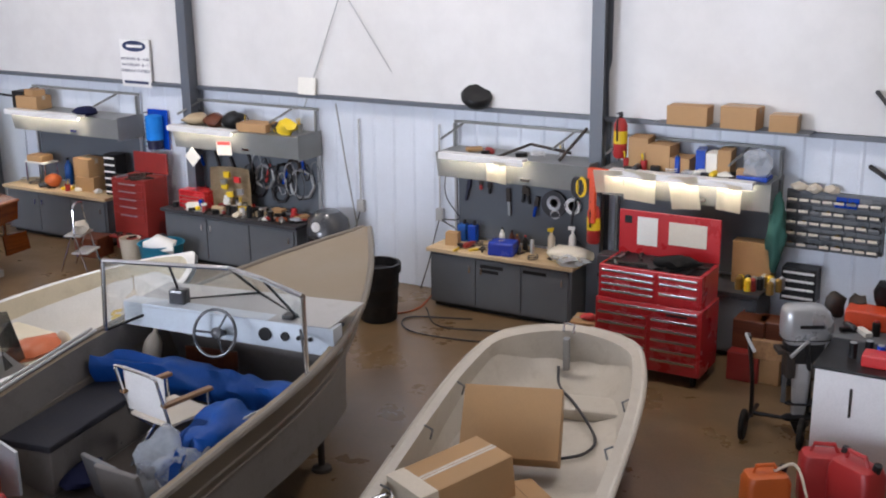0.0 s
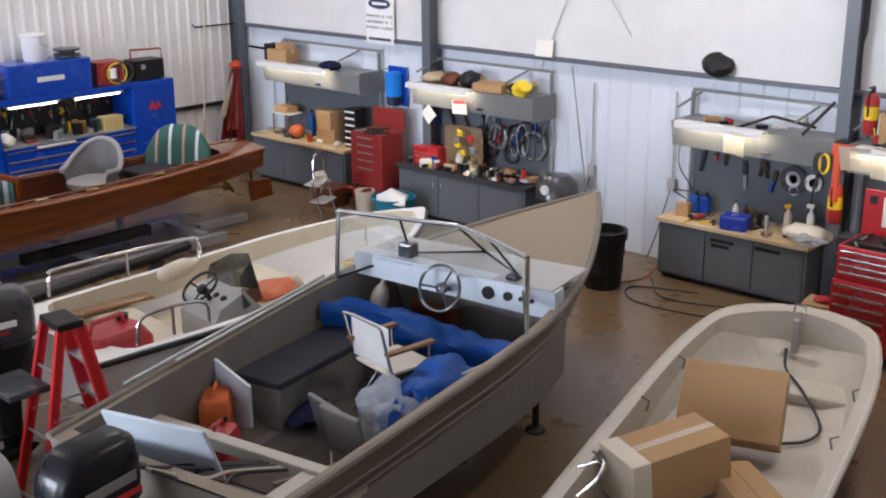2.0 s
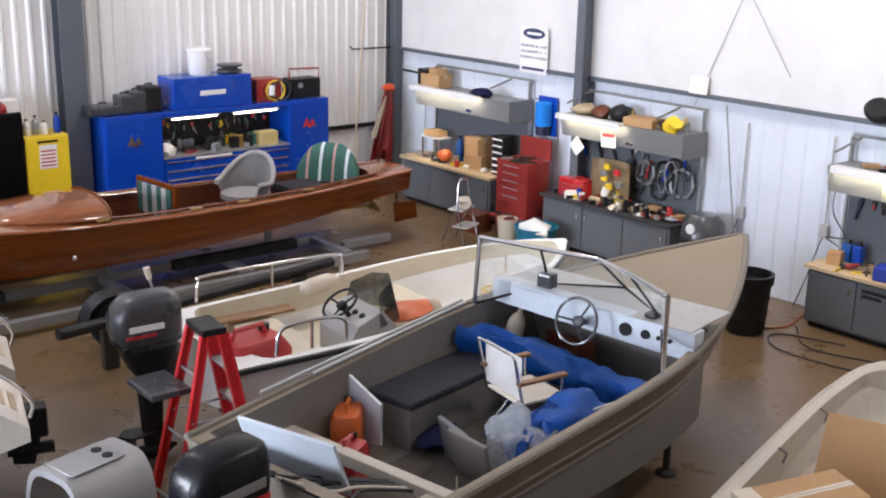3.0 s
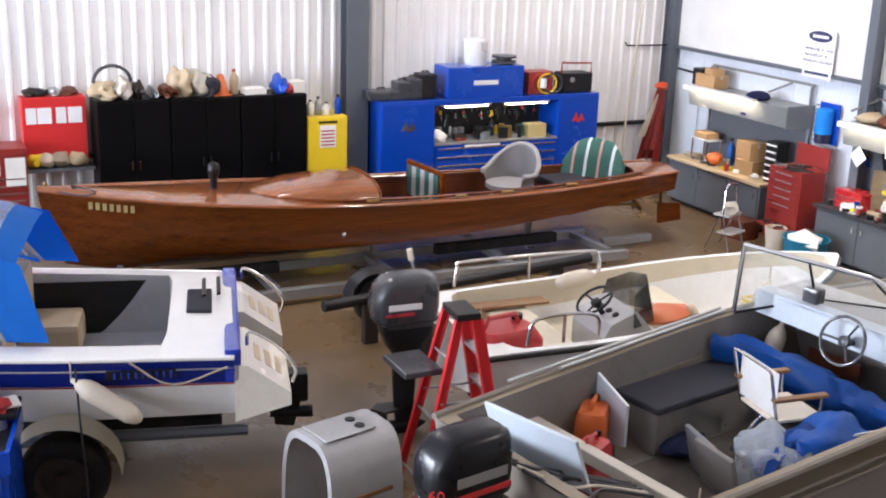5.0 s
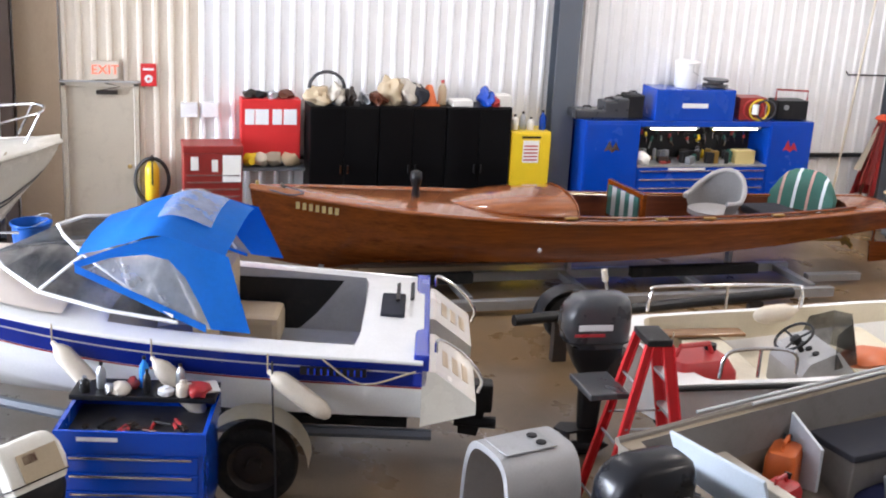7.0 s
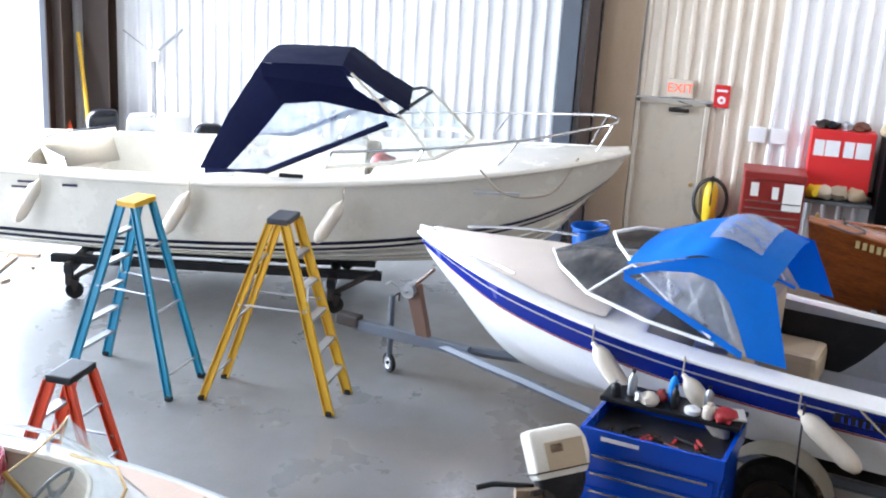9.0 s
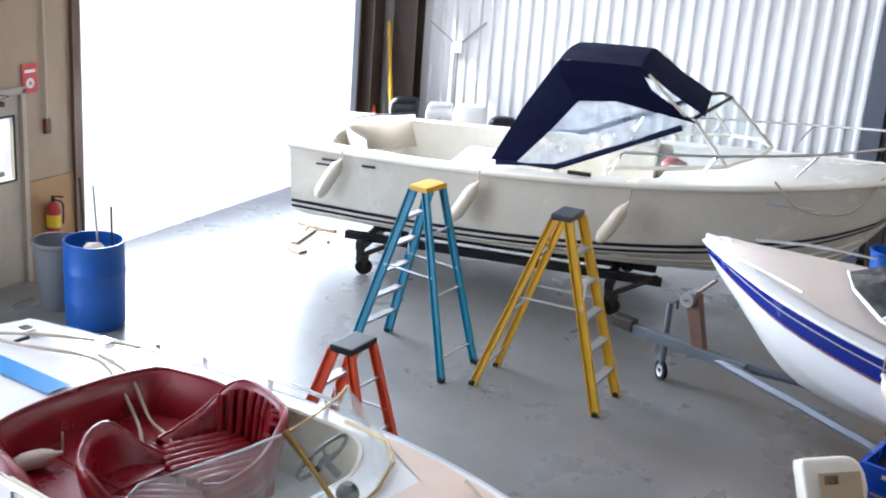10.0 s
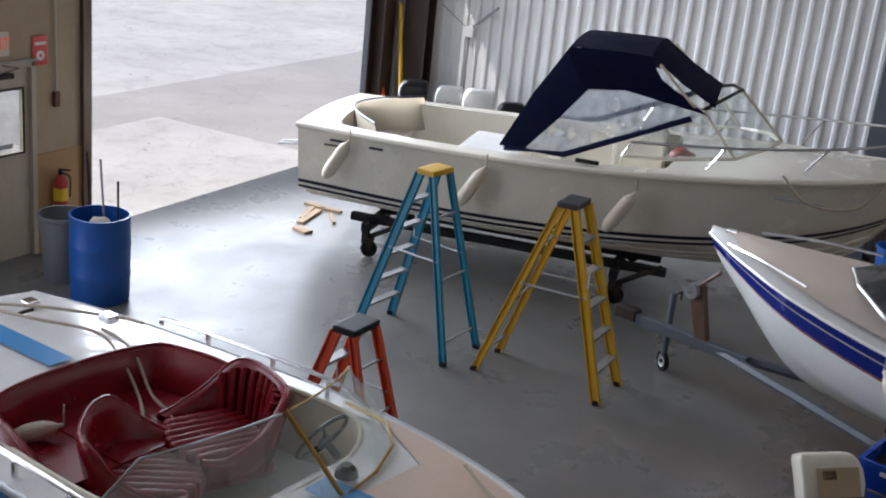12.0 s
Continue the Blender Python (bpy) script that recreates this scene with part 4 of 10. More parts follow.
for a, b in ((0.52, 0.42), (0.30, 0.16)):
    for line in both([r[5].lerp(r[7], a) + Vector((0, 0.008, 0)) for r in rows]):
        tube(g, line, 0.012, 6)
part("spray_rail", g, "alu", alu)

# -- grey square-bowed skiff with cartons --
at, L = stern_pose((-2.98, 4.75), (-4.08, 9.22))
pram = thing("square_bow_skiff", at, "old off-white square-bowed skiff loaded with cartons", "boat")
half = lerp_curve([(0, 0.74), (0.4, 0.80), (0.7, 0.80), (0.86, 0.72), (0.94, 0.60), (0.985, 0.36), (1, 0.16)])
sheer = lerp_curve([(0, 0.76), (0.6, 0.79), (1, 0.88)])
keel = lerp_curve([(0, 0.30), (0.7, 0.30), (0.9, 0.38), (1, 0.58)])
p_half, p_sheer, PL = half, sheer, L
rows = station_rows(L, half, sheer, keel, 26, (0.88, 0.30), 0.15)
part("hull", hull_shell(rows), "oldwhite", pram, smooth=40)
deck, well = deck_mesh(L, half, sheer, (0.03, 0.965), 0.40, lambda s: 0.085, n=46, crown=0.012, ends=0.10)
part("gunwale", deck, "oldwhite", pram, smooth=40)
part("liner", well, "oldwhite", pram, "stained off-white inner liner", smooth=40)
for line in both(rail_line(L, half, sheer, 0, 1, 0.012, -0.02, 40)):
    part("rub_rail", tube(B(), line, 0.028, 8), "oldwhite", pram)

# -- white runabout with red seats --
at, L = stern_pose((-5.20, -6.68), (-4.43, -0.98))
redseat = thing("red_seat_runabout", at, "white runabout with sky blue stripe and dark red seats", "boat")
half = lerp_curve([(0, 0.78), (0.12, 0.92), (0.35, 1.04), (0.55, 1.06), (0.75, 0.86), (0.9, 0.46), (1, 0.04)])
sheer = lerp_curve([(0, 0.93), (0.4, 1.0), (0.7, 1.07), (1, 1.15)])
keel = lerp_curve([(0, 0.36), (0.6, 0.36), (0.85, 0.46), (1, 0.7)])
r_half, r_sheer, RL = half, sheer, L
rows = station_rows(L, half, sheer, keel, 28, (0.86, 0.40), 0.35)
part("hull", hull_shell(rows), "white", redseat, smooth=40)
part("blue_band", band(rows, 0.2, 0.75, 0.004), "skystripe", redseat, "faded blue lower topsides")
deck, well = deck_mesh(L, half, sheer, (0.25, 0.64), 0.48, lambda s: 0.20, n=50, crown=0.05, ends=0.22)
part("deck", deck, "white", redseat, smooth=35)
part("cockpit", well, "cream_in", redseat, smooth=35)
for line in both(rail_line(L, half, sheer, 0, 1, 0.012, -0.01, 34)):
    part("rub_rail", tube(B(), line, 0.018, 8), "galv", redseat)

# ---- fittings of the boats ----


def outboard(at, label, cowl="cowl", k=1.0, marks=(), group="outboard motors", boxy=False):
    """An outboard motor; its base point is the clamp on the transom, its bow side faces +x."""
    t = thing("outboard_motor", at, label, "outboard motor", group)
    rings = []
    for z, w, d, off, r in ((0.10, 0.26, 0.42, -0.22, 0.08), (0.16, 0.31, 0.52, -0.23, 0.10), (0.26, 0.33, 0.56, -0.24, 0.11), (0.38, 0.325, 0.545, -0.235, 0.10), (0.45, 0.305, 0.50, -0.22, 0.09), (0.495, 0.27, 0.44, -0.205, 0.08), (0.52, 0.21, 0.35, -0.19, 0.07), (0.53, 0.08, 0.14, -0.18, 0.03)):
        if boxy:
            w, d, r = 0.5 * (w + 0.28), 0.5 * (d + 0.46), 0.03
        rings.append([Vector(((x + off) * k, y * k, z * k)) for x, y in rounded(d, w, r, 4)])
    b = B()
    loft(b, rings, True, True, True)
    cw = part("cowl", b, cowl, t, smooth=50)
    part("cowl_seam", tube(B(), [Vector((p.x, p.y, 0.155 * k)) + Vector(((p.x + 0.23 * k) * 0.012, p.y * 0.012, 0)) for p in rings[1]] + [Vector((rings[1][0].x, rings[1][0].y, 0.155 * k))], 0.007 * k, 6), "black", cw)
    pan = B()
    loft(pan, [[Vector(((x - 0.22) * k, y * k, z * k)) for x, y in rounded(d, w, 0.07, 4)] for z, d, w in ((-0.14, 0.24, 0.15), (-0.06, 0.34, 0.21), (0.04, 0.42, 0.26), (0.10, 0.43, 0.27))], True, True, True)
    part("lower_pan", pan, "black", t, smooth=40)
    leg = B()
    loft(leg, [[Vector(((x + o) * k, y * k, z * k)) for x, y in rounded(d, w, min(w, d) * 0.45, 4)] for z, d, w, o in ((-0.12, 0.22, 0.14, -0.22), (-0.45, 0.19, 0.11, -0.22), (-0.62, 0.17, 0.09, -0.22), (-0.80, 0.15, 0.06, -0.21))], True, True, True)
    part("leg", leg, "black" if cowl != "silver" else "silver", t, smooth=40)
    plate = B()
    prism(plate, [(x, y) for x, y in ((-0.50 * k, 0), (-0.42 * k, 0.10 * k), (-0.10 * k, 0.05 * k), (-0.06 * k, 0), (-0.10 * k, -0.05 * k), (-0.42 * k, -0.10 * k))], -0.64 * k, -0.62 * k, "z")
    part("cavitation_plate", plate, "black", t)
    gear = B()
    m = Matrix.Translation((-0.22 * k, 0, -0.80 * k)) @ pose(0, 0, 0, 0, -90, 0)
    lathe(gear, [(0.01, -0.20 * k), (0.045 * k, -0.13 * k), (0.055 * k, 0), (0.05 * k, 0.12 * k), (0.03 * k, 0.18 * k)], n=14, m=m)
    prism(gear, [(-0.30 * k, -0.82 * k), (-0.12 * k, -0.82 * k), (-0.20 * k, -1.0 * k), (-0.28 * k, -0.98 * k)], -0.012, 0.012)
    part("gearcase", gear, "black", t, smooth=40)
    pr = B()
    for a in (0, 120, 240):
        box(pr, -0.01, -0.05 * k, 0.03 * k, 0.01, 0.05 * k, 0.15 * k, 0.008, m=Matrix.Translation((-0.40 * k, 0, -0.80 * k)) @ pose(0, 0, 0, a, 0, 0) @ pose(0, 0, 0, 0, 0, 30))
    cyl(pr, (-0.45 * k, 0, -0.80 * k), (-0.36 * k, 0, -0.80 * k), 0.03 * k, 0.04 * k)
    part("propeller", pr, "iron", t)
    br = B()
    box(br, -0.12 * k, -0.11 * k, -0.30 * k, -0.02 * k, 0.11 * k, 0.02 * k, 0.015)
    box(br, -0.02 * k, -0.11 * k, -0.02 * k, 0.08 * k, 0.11 * k, 0.03 * k, 0.01)
    part("clamp_bracket", br, "iron", t)
    for nm, mat, x0, z0, x1, z1, side in marks:  # coloured marks on the cowl's flanks
        b = B()
        box(b, x0 * k, side * 0.165 * k - 0.004, z0 * k, x1 * k, side * 0.165 * k + 0.004, z1 * k, 0.003)
        part(nm, b, mat, cw)
    return t


def under(boat, local):
    """A pose given in a boat's own axes."""
    return boat.matrix_basis @ local


def steering(parent, at, r, tilt, material="black"):
    m = Matrix.Translation(at) @ pose(0, 0, 0, 0, tilt, 0)
    ring = B()
    tube(ring, [m @ Vector((r * math.cos(a), r * math.sin(a), 0)) for a in [2 * math.pi * i / 28 for i in range(29)]], 0.013, 8)
    w = part("steering_wheel", ring, material, parent)
    sp = B()
    for a in (90, 210, 330):
        tube(sp, [m @ Vector((0, 0, -0.03)), m @ Vector((r * math.cos(radians(a)), r * math.sin(radians(a)), 0))], 0.01, 6)
    lathe(sp, [(0.05, -0.05), (0.045, -0.01), (0.01, 0.0)], n=12, m=m)
    cyl(sp, m @ Vector((0, 0, -0.05)), m @ Vector((0, 0, -0.16)), 0.025)
    part("spokes", sp, material, w)
    return w


# -- launch: seats and chairs --
for x, back in ((1.55, 1.05),):
    b = B()
    seat_m = Matrix.Translation((x, 0, 0.86))
    box(b, -0.28, -0.42, -0.06, 0.30, 0.42, 0.06, 0.04, m=seat_m)
    part("stern_seat", b, "carpet", launch, "dark striped stern bench cushion")
m0 = under(launch, pose(1.22, 0.05, 0.90, 0, 0, 36) @ Matrix.Diagonal((1.2, 1.25, 1.0, 1)))
bc = thing("striped_cushion", m0, "rounded green and pink striped back cushion in the launch", "cushion")
y0 = -0.42
for mt, wd in (("green", 0.11), ("pinkstripe", 0.03), ("green", 0.12), ("lightblue", 0.035), ("green", 0.12), ("pinkstripe", 0.03), ("green", 0.12), ("lightblue", 0.035), ("green", 0.11)):
    rings = []
    for y in (y0, y0 + wd * 0.5, y0 + wd):
        h = 0.46 * (1 - min(1.0, abs(y + 0.065) / 0.40) ** 3.2) + 0.06
        rings.append([Vector((-0.16 - 0.26 * z + d, y, z)) for z, d in ((0.0, 0.05), (h * 0.5, 0.07), (h * 0.9, 0.05), (h, 0.0), (h * 0.9, -0.05), (0.0, -0.05))])
    b = B()
    loft(b, rings, True, True, True)
    part("stripe", b, mt, bc, smooth=50)
    y0 += wd
m0 = under(launch, pose(3.72, -0.05, 0.66, 0, 0, 6))
sb = thing("folding_seat_back", m0, "wooden framed seat back with green striped cover", "seat")
b = B()
for z in (0.12, 0.56):
    box(b, -0.03, -0.42, z - 0.03, 0.03, 0.42, z + 0.03, 0.01)
for y in (-0.42, 0.42):
    box(b, -0.03, y - 0.03, 0.0, 0.03, y + 0.03, 0.59, 0.01)
part("wood_frame", b, "varnish", sb)
for i in range(7):
    part("stripe", box(B(), 0.032, -0.38 + i * 0.109, 0.14, 0.055, -0.275 + i * 0.109, 0.53, 0.008), ("green", "grey_paint")[i % 2], sb)
ch = thing("wicker_chair", under(launch, pose(2.52, 0.05, 0.63, 0, 0, 122) @ Matrix.Scale(1.14, 4)), "grey wicker armchair standing in the launch cockpit", "chair")
b = B()
prof = []
for i in range(21):
    a = radians(-35 + 250 * i / 20)
    hgt = 0.42 + 0.28 * max(0.0, math.sin(a)) ** 1.3
    prof.append((0.30 * math.cos(a), 0.30 * math.sin(a), hgt))
grid = [[Vector((p[0] * f, p[1] * f, 0.22 + (p[2] - 0.22) * v)) for p in prof] for v, f in ((0, 0.86), (0.35, 0.92), (0.7, 1.0), (1, 1.08))]
sheet(b, grid, 0.03)
part("back", b, "wicker", ch, m=pose(0, 0, 0, 0, 0, 0), smooth=40)
part("arm_roll", tube(B(), [g_ * 1.0 for g_ in grid[-1]], 0.03, 8), "wicker", ch)
part("seat", lathe(B(), [(0.0, 0.30), (0.22, 0.31), (0.29, 0.29), (0.29, 0.24), (0.0, 0.23)], n=20), "wicker", ch, smooth=40)
for a in (45, 135, 225, 315):
    part("leg", cyl(B(), (0.24 * math.cos(radians(a)), 0.24 * math.sin(radians(a)), 0.0), (0.21 * math.cos(radians(a)), 0.21 * math.sin(radians(a)), 0.25), 0.022), "wicker", ch)
steering(launch, (4.72, 0.15, 1.02), 0.19, -50, "inwood")
part("tiller", tube(B(), [(4.95, 0.30, 1.02), (4.62, 0.10, 1.12)], 0.013, 6), "oak", launch)

# -- striped runabout: screen, canopy, engine box, platform, drive, trailer --
L = 4.888
scr = B()
pts_b = [(3.55, 0.0, 1.60), (3.35, 0.34, 1.58), (2.96, 0.72, 1.53), (2.40, 0.90, 1.47), (1.85, 0.95, 1.42)]
pts_t = [(3.02, 0.0, 1.86), (2.88, 0.30, 1.86), (2.64, 0.60, 1.80), (2.25, 0.84, 1.64), (1.88, 0.94, 1.46)]
for sg in (1, -1):
    bb_, tt_ = [Vector((p[0], p[1] * sg, p[2])) for p in pts_b], [Vector((p[0], p[1] * sg, p[2])) for p in pts_t]
    b = B()
    sheet(b, [bb_, tt_], 0.006)
    part("windscreen_pane", b, "glassdark", runabout)
    part("screen_frame", tube(B(), bb_, 0.016, 6), "white", runabout)
    part("screen_frame", tube(B(), tt_, 0.016, 6), "white", runabout)
    part("screen_post", tube(B(), [bb_[2], tt_[2]], 0.016, 6), "white", runabout)
canopy = thing("blue_canopy", under(runabout, Matrix.Identity(4)), "bright blue canvas canopy with clear vinyl windows over the runabout", "canopy")
crest = lerp_curve([(0, 1.90), (0.32, 2.05), (0.58, 2.14), (0.80, 2.07), (1, 2.0)])
eave = lerp_curve([(0, 1.80), (0.30, 1.92), (0.58, 2.02), (0.80, 1.95), (1, 1.89)])
span = lerp_curve([(0, 0.62), (0.30, 0.70), (0.58, 0.73), (1, 0.74)])
roof, grid = B(), []
for k in range(25):
    u = k / 24
    x, slack = 2.66 - 1.16 * u, 0.022 * abs(math.sin(math.pi * u * 3.4)) ** 0.6
    row = []
    for q in range(21):
        v = q / 10 - 1
        z = eave(u) + (crest(u) - eave(u)) * (1 - abs(v) ** 2.4) - slack * (1 - v * v)
        row.append(Vector((x + 0.03 * abs(v) ** 3, v * span(u), z + 0.016 * noise.noise(Vector((x * 5, v * 4, 1))))))
    grid.append(row)
sheet(roof, grid, 0.006)
part("roof", roof, "canvas", canopy, smooth=60)
SIDE_TOP = [(2.66, 1.80), (2.40, 1.90), (2.16, 1.98), (2.0, 2.02), (1.86, 1.99), (1.73, 1.95), (1.61, 1.92), (1.50, 1.89)]
SIDE_LOW = [(2.62, 1.765), (2.38, 1.845), (2.12, 1.88), (1.95, 1.85), (1.81, 1.73), (1.69, 1.55), (1.59, 1.385), (1.30, 1.365)]
lean_y = lambda z: 0.73 + 0.25 * min(1.0, max(0.0, (1.97 - z) / 0.58))
for sg in (1, -1):
    s_ = B()  # side of the canvas, cut out round the clear window
    grid = []
    for r in range(7):
        v = r / 6
        row = []
        for (xa, za), (xb, zb) in zip(SIDE_TOP, SIDE_LOW):
            x, z = xa + (xb - xa) * v, za + (zb - za) * v
            row.append(Vector((x, sg * (lean_y(z) + 0.02 * noise.noise(Vector((x * 7, z * 3, sg)))), z)))
        grid.append([p for a, b in zip(row, row[1:]) for p in (a, a.lerp(b, 0.5))] + [row[-1]])
    sheet(s_, grid, 0.006)
    part("side_drop", s_, "canvas", canopy, smooth=60)
    s_ = B()
    hem = [(2.58 - 0.19 * k, 1.745 - 0.070 * k) for k in range(6)]
    sheet(s_, [[Vector((x, sg * (lean_y(z) - 0.006), z)) for x, z in SIDE_LOW[1:7]],
               [Vector(((x + a) / 2, sg * (lean_y((z + b_) / 2) + 0.012), (z + b_) / 2)) for (x, z), (a, b_) in zip(SIDE_LOW[1:7], hem)],
               [Vector((a, sg * (lean_y(b_) - 0.004), b_)) for a, b_ in hem]], 0.003)
    part("clear_window", s_, "vinylclear", canopy, "clear creased vinyl side window", smooth=50)
    b = B()
    sheet(b, [[Vector((x, sg * (lean_y(z) + 0.006), z + 0.025)) for x, z in [(2.64, 1.765)] + hem], [Vector((x, sg * (lean_y(z) + 0.010), z - 0.035)) for x, z in [(2.64, 1.765)] + hem]], 0.006)
    part("window_hem", b, "canvas", canopy, smooth=50)
    for x0, z0, x1, z1 in ((2.20, 1.88, 1.98, 1.54), (2.0, 1.88, 2.10, 1.58), (1.94, 1.84, 1.72, 1.46), (2.32, 1.87, 2.24, 1.63)):
        part("canopy_bow", tube(B(), [(x0, lean_y(z0) * sg * 0.95, z0), (x1, lean_y(z1) * sg * 0.95, z1)], 0.012, 6), "white", canopy)
part("roof_window", sheet(B(), [[Vector((2.66 - 1.16 * u, v * span(u), eave(u) + (crest(u) - eave(u)) * (1 - abs(v) ** 2.4) + 0.012 + 0.008 * noise.noise(Vector((u * 30, v * 6, 4))))) for v in [-0.62 + 0.124 * q for q in range(11)]] for u in [0.48 + 0.045 * q for q in range(9)]], 0.003), "vinylclear", canopy, "clear vinyl roof panel", smooth=60)
tan_deck = B()
loft(tan_deck, [[Vector((x, y * w, z + 0.06 * (1 - y * y))) for y in (-1, -0.5, 0, 0.5, 1)] for x, w, z in ((2.75, 0.84, 1.405), (2.9, 0.84, 1.415), (3.3, 0.76, 1.455), (3.7, 0.62, 1.49), (4.1, 0.42, 1.515), (4.5, 0.20, 1.535), (4.7, 0.07, 1.545))], False)
part("non_slip_deck", tan_deck, "deckbeige", runabout, "pinkish beige non-slip foredeck", smooth=40)
# engine box, seats
eb = B()
box(eb, 0.10, -0.86, 0.72, 0.50, 0.40, 1.24, 0.05)
part("engine_cover", eb, "white", runabout)
part("cover_pad", box(B(), 0.16, -0.30, 1.24, 0.36, 0.24, 1.315, 0.02), "carpet", runabout, "dark non-slip pad on the engine hatch")
for i in range(10):
    part("hatch_louvre", box(B(), -0.016, -0.05, 0, 0.016, 0.05, 0.02, 0.004, m=Matrix.Translation((0.22 - 0.12 * (i // 5), -0.42 + 0.085 * (i % 5), 1.33 + 0.012 * (i // 5))) @ pose(0, 0, 0, 0, 24, 0)), "black", runabout)
part("hatch_seam", tube(B(), [(0.50, -0.86, 1.20), (0.50, 0.40, 1.20)], 0.008, 6), "black", runabout)
for y in (-0.55, 0.45):
    b = B()
    box(b, 1.25, y - 0.25, 0.72, 1.75, y + 0.25, 1.02, 0.06)
    st = part("seat", b, "vinyltan", runabout, "tan vinyl helm seat")
    b = B()
    box(b, 1.66, y - 0.25, 1.0, 1.80, y + 0.25, 1.46, 0.05)
    part("seat_back", b, "vinyltan", st)
b = B()
box(b, 0.64, -0.85, 0.74, 1.9, -0.845, 1.22)
part("side_liner", b, "black", runabout, "dark cockpit side pocket")
# transom: blue face, cream platform on brackets, rails
part("transom_face", box(B(), -0.05, -1.0, 1.0, 0.07, 1.0, 1.268, 0.02), "bluestripe", runabout)
plat = B()
prism(plat, [(0.0, 1.14), (-0.10, 1.13), (-0.42, 0.90), (-0.42, 0.80), (0.0, 0.68)], 0.18, 1.0)
p1 = part("swim_platform", plat, "cream", runabout, "cream moulded swim platform")
plat = B()
prism(plat, [(0.0, 1.14), (-0.10, 1.13), (-0.42, 0.90), (-0.42, 0.80), (0.0, 0.68)], -1.0, -0.18)
p2 = part("swim_platform", plat, "cream", runabout)
for pp, y in ((p1, 0.80), (p2, -0.80)):
    for k in range(3):
        v = 0.25 + 0.25 * k
        part("drain_slot", box(B(), -0.03, -0.16, -0.006, 0.03, 0.16, 0.004, 0.003, m=Matrix.Translation((-0.10 - 0.32 * v, y - math.copysign(0.22, y), 1.13 - 0.23 * v)) @ pose(0, 0, 0, 0, -35.7, 0)), "vinyltan", pp)
    part("grab_rail", tube(B(), [(-0.10, y, 1.22), (-0.12, y, 1.32), (-0.32, y, 1.20), (-0.46, y, 1.02), (-0.44, y, 0.90)], 0.014, 8, 5), "chrome", pp)
b = B()
prism(b, [(0.0, 0.86), (-0.14, 0.92), (-0.26, 0.70), (-0.20, 0.45), (-0.05, 0.42), (0, 0.45)], -0.12, 0.12)
drv = part("stern_drive", b, "black", runabout)
b = B()
for y in (-0.14, 0.14):
    cyl(b, (-0.05, y, 0.80), (-0.42, y, 0.64), 0.03)
box(b, -0.62, -0.09, 0.40, -0.30, 0.09, 0.66, 0.03)
prism(b, [(-0.62, 0.62), (-0.30, 0.62), (-0.34, 0.18), (-0.50, 0.16)], -0.03, 0.03)
cyl(b, (-0.66, 0, 0.28), (-0.30, 0, 0.28), 0.055, 0.04)
part("drive_leg", b, "black", drv)
vent = box(B(), 0.42, 1.03, 1.08, 0.92, 1.045, 1.15, 0.004)
part("air_vent", vent, "black", runabout)
for i in range(9):
    part("vent_louvre", box(B(), 0.45 + i * 0.05, 1.044, 1.09, 0.465 + i * 0.05, 1.055, 1.14), "bluestripe", runabout)
for line in both([(4.55, 0.30, 1.56), (4.1, 0.52, 1.58), (3.6, 0.72, 1.56)]):
    part("deck_rail", tube(B(), line, 0.013, 6, 4), "chrome", runabout)
part("bow_light", box(B(), 4.62, -0.04, 1.55, 4.74, 0.04, 1.60, 0.01), "chrome", runabout)
for x, z, yy in ((2.55, 1.04, 1.08), (1.80, 0.98, 1.14), (0.90, 0.96, 1.14)):
    fender(under(runabout, pose(x, yy, z, 0, 0, 0)), 0.55, 0.075, "worn white fender hanging along the striped runabout", (10, 46 if x > 1 else 58, 0))
part("stern_line", tube(B(), [(0.75, 1.06, 1.22), (0.45, 1.10, 1.05), (0.05, 1.07, 1.16)], 0.008, 6, 4), "rope", runabout)
part("hanging_line", tube(B(), [(1.12, 1.10, 1.2), (1.10, 1.16, 0.8), (1.08, 1.15, 0.35), (1.07, 1.2, 0.02)], 0.008, 6, 4), "cord", runabout)
rt = thing("boat_trailer", under(runabout, Matrix.Identity(4)), "grey boat trailer with jack wheel under the striped runabout", "trailer")
for y in (0.55, -0.55):
    part("side_rail", tube(B(), [(-0.1, y, 0.40), (2.4, y, 0.40), (3.6, y * 0.5, 0.42), (4.6, 0, 0.44)], 0.045, 6, 3), "steel", rt)
    part("bunk", box(B(), 0.1, y - 0.14, 0.43, 2.2, y - 0.04, 0.50, 0.01), "rubber", rt)
    wheel(rt, (1.25, y * 1.85, 0.33), 0.33, 0.22, (0, 1, 0), "wheel", "iron")
    b = B()
    grid = [[Vector((1.25 + 0.42 * math.cos(a), y * 1.85 + w, 0.36 + 0.40 * math.sin(a))) for a in [math.pi * i / 14 for i in range(15)]] for w in (-0.14, 0.14)]
    sheet(b, grid, 0.012)
    part("fender", b, "cream_in", rt, "cream rounded wheel fender", smooth=40)
part("tongue", box(B(), 4.3, -0.045, 0.40, 5.55, 0.045, 0.50, 0.008), "steel", rt)
part("coupler", box(B(), 5.5, -0.06, 0.42, 5.75, 0.06, 0.54, 0.02), "iron", rt)
part("axle", cyl(B(), (1.25, -1.0, 0.34), (1.25, 1.0, 0.34), 0.03), "iron", rt)
jk = part("jack", cyl(B(), (5.2, -0.08, 0.16), (5.2, -0.08, 0.80), 0.03), "steel", rt)
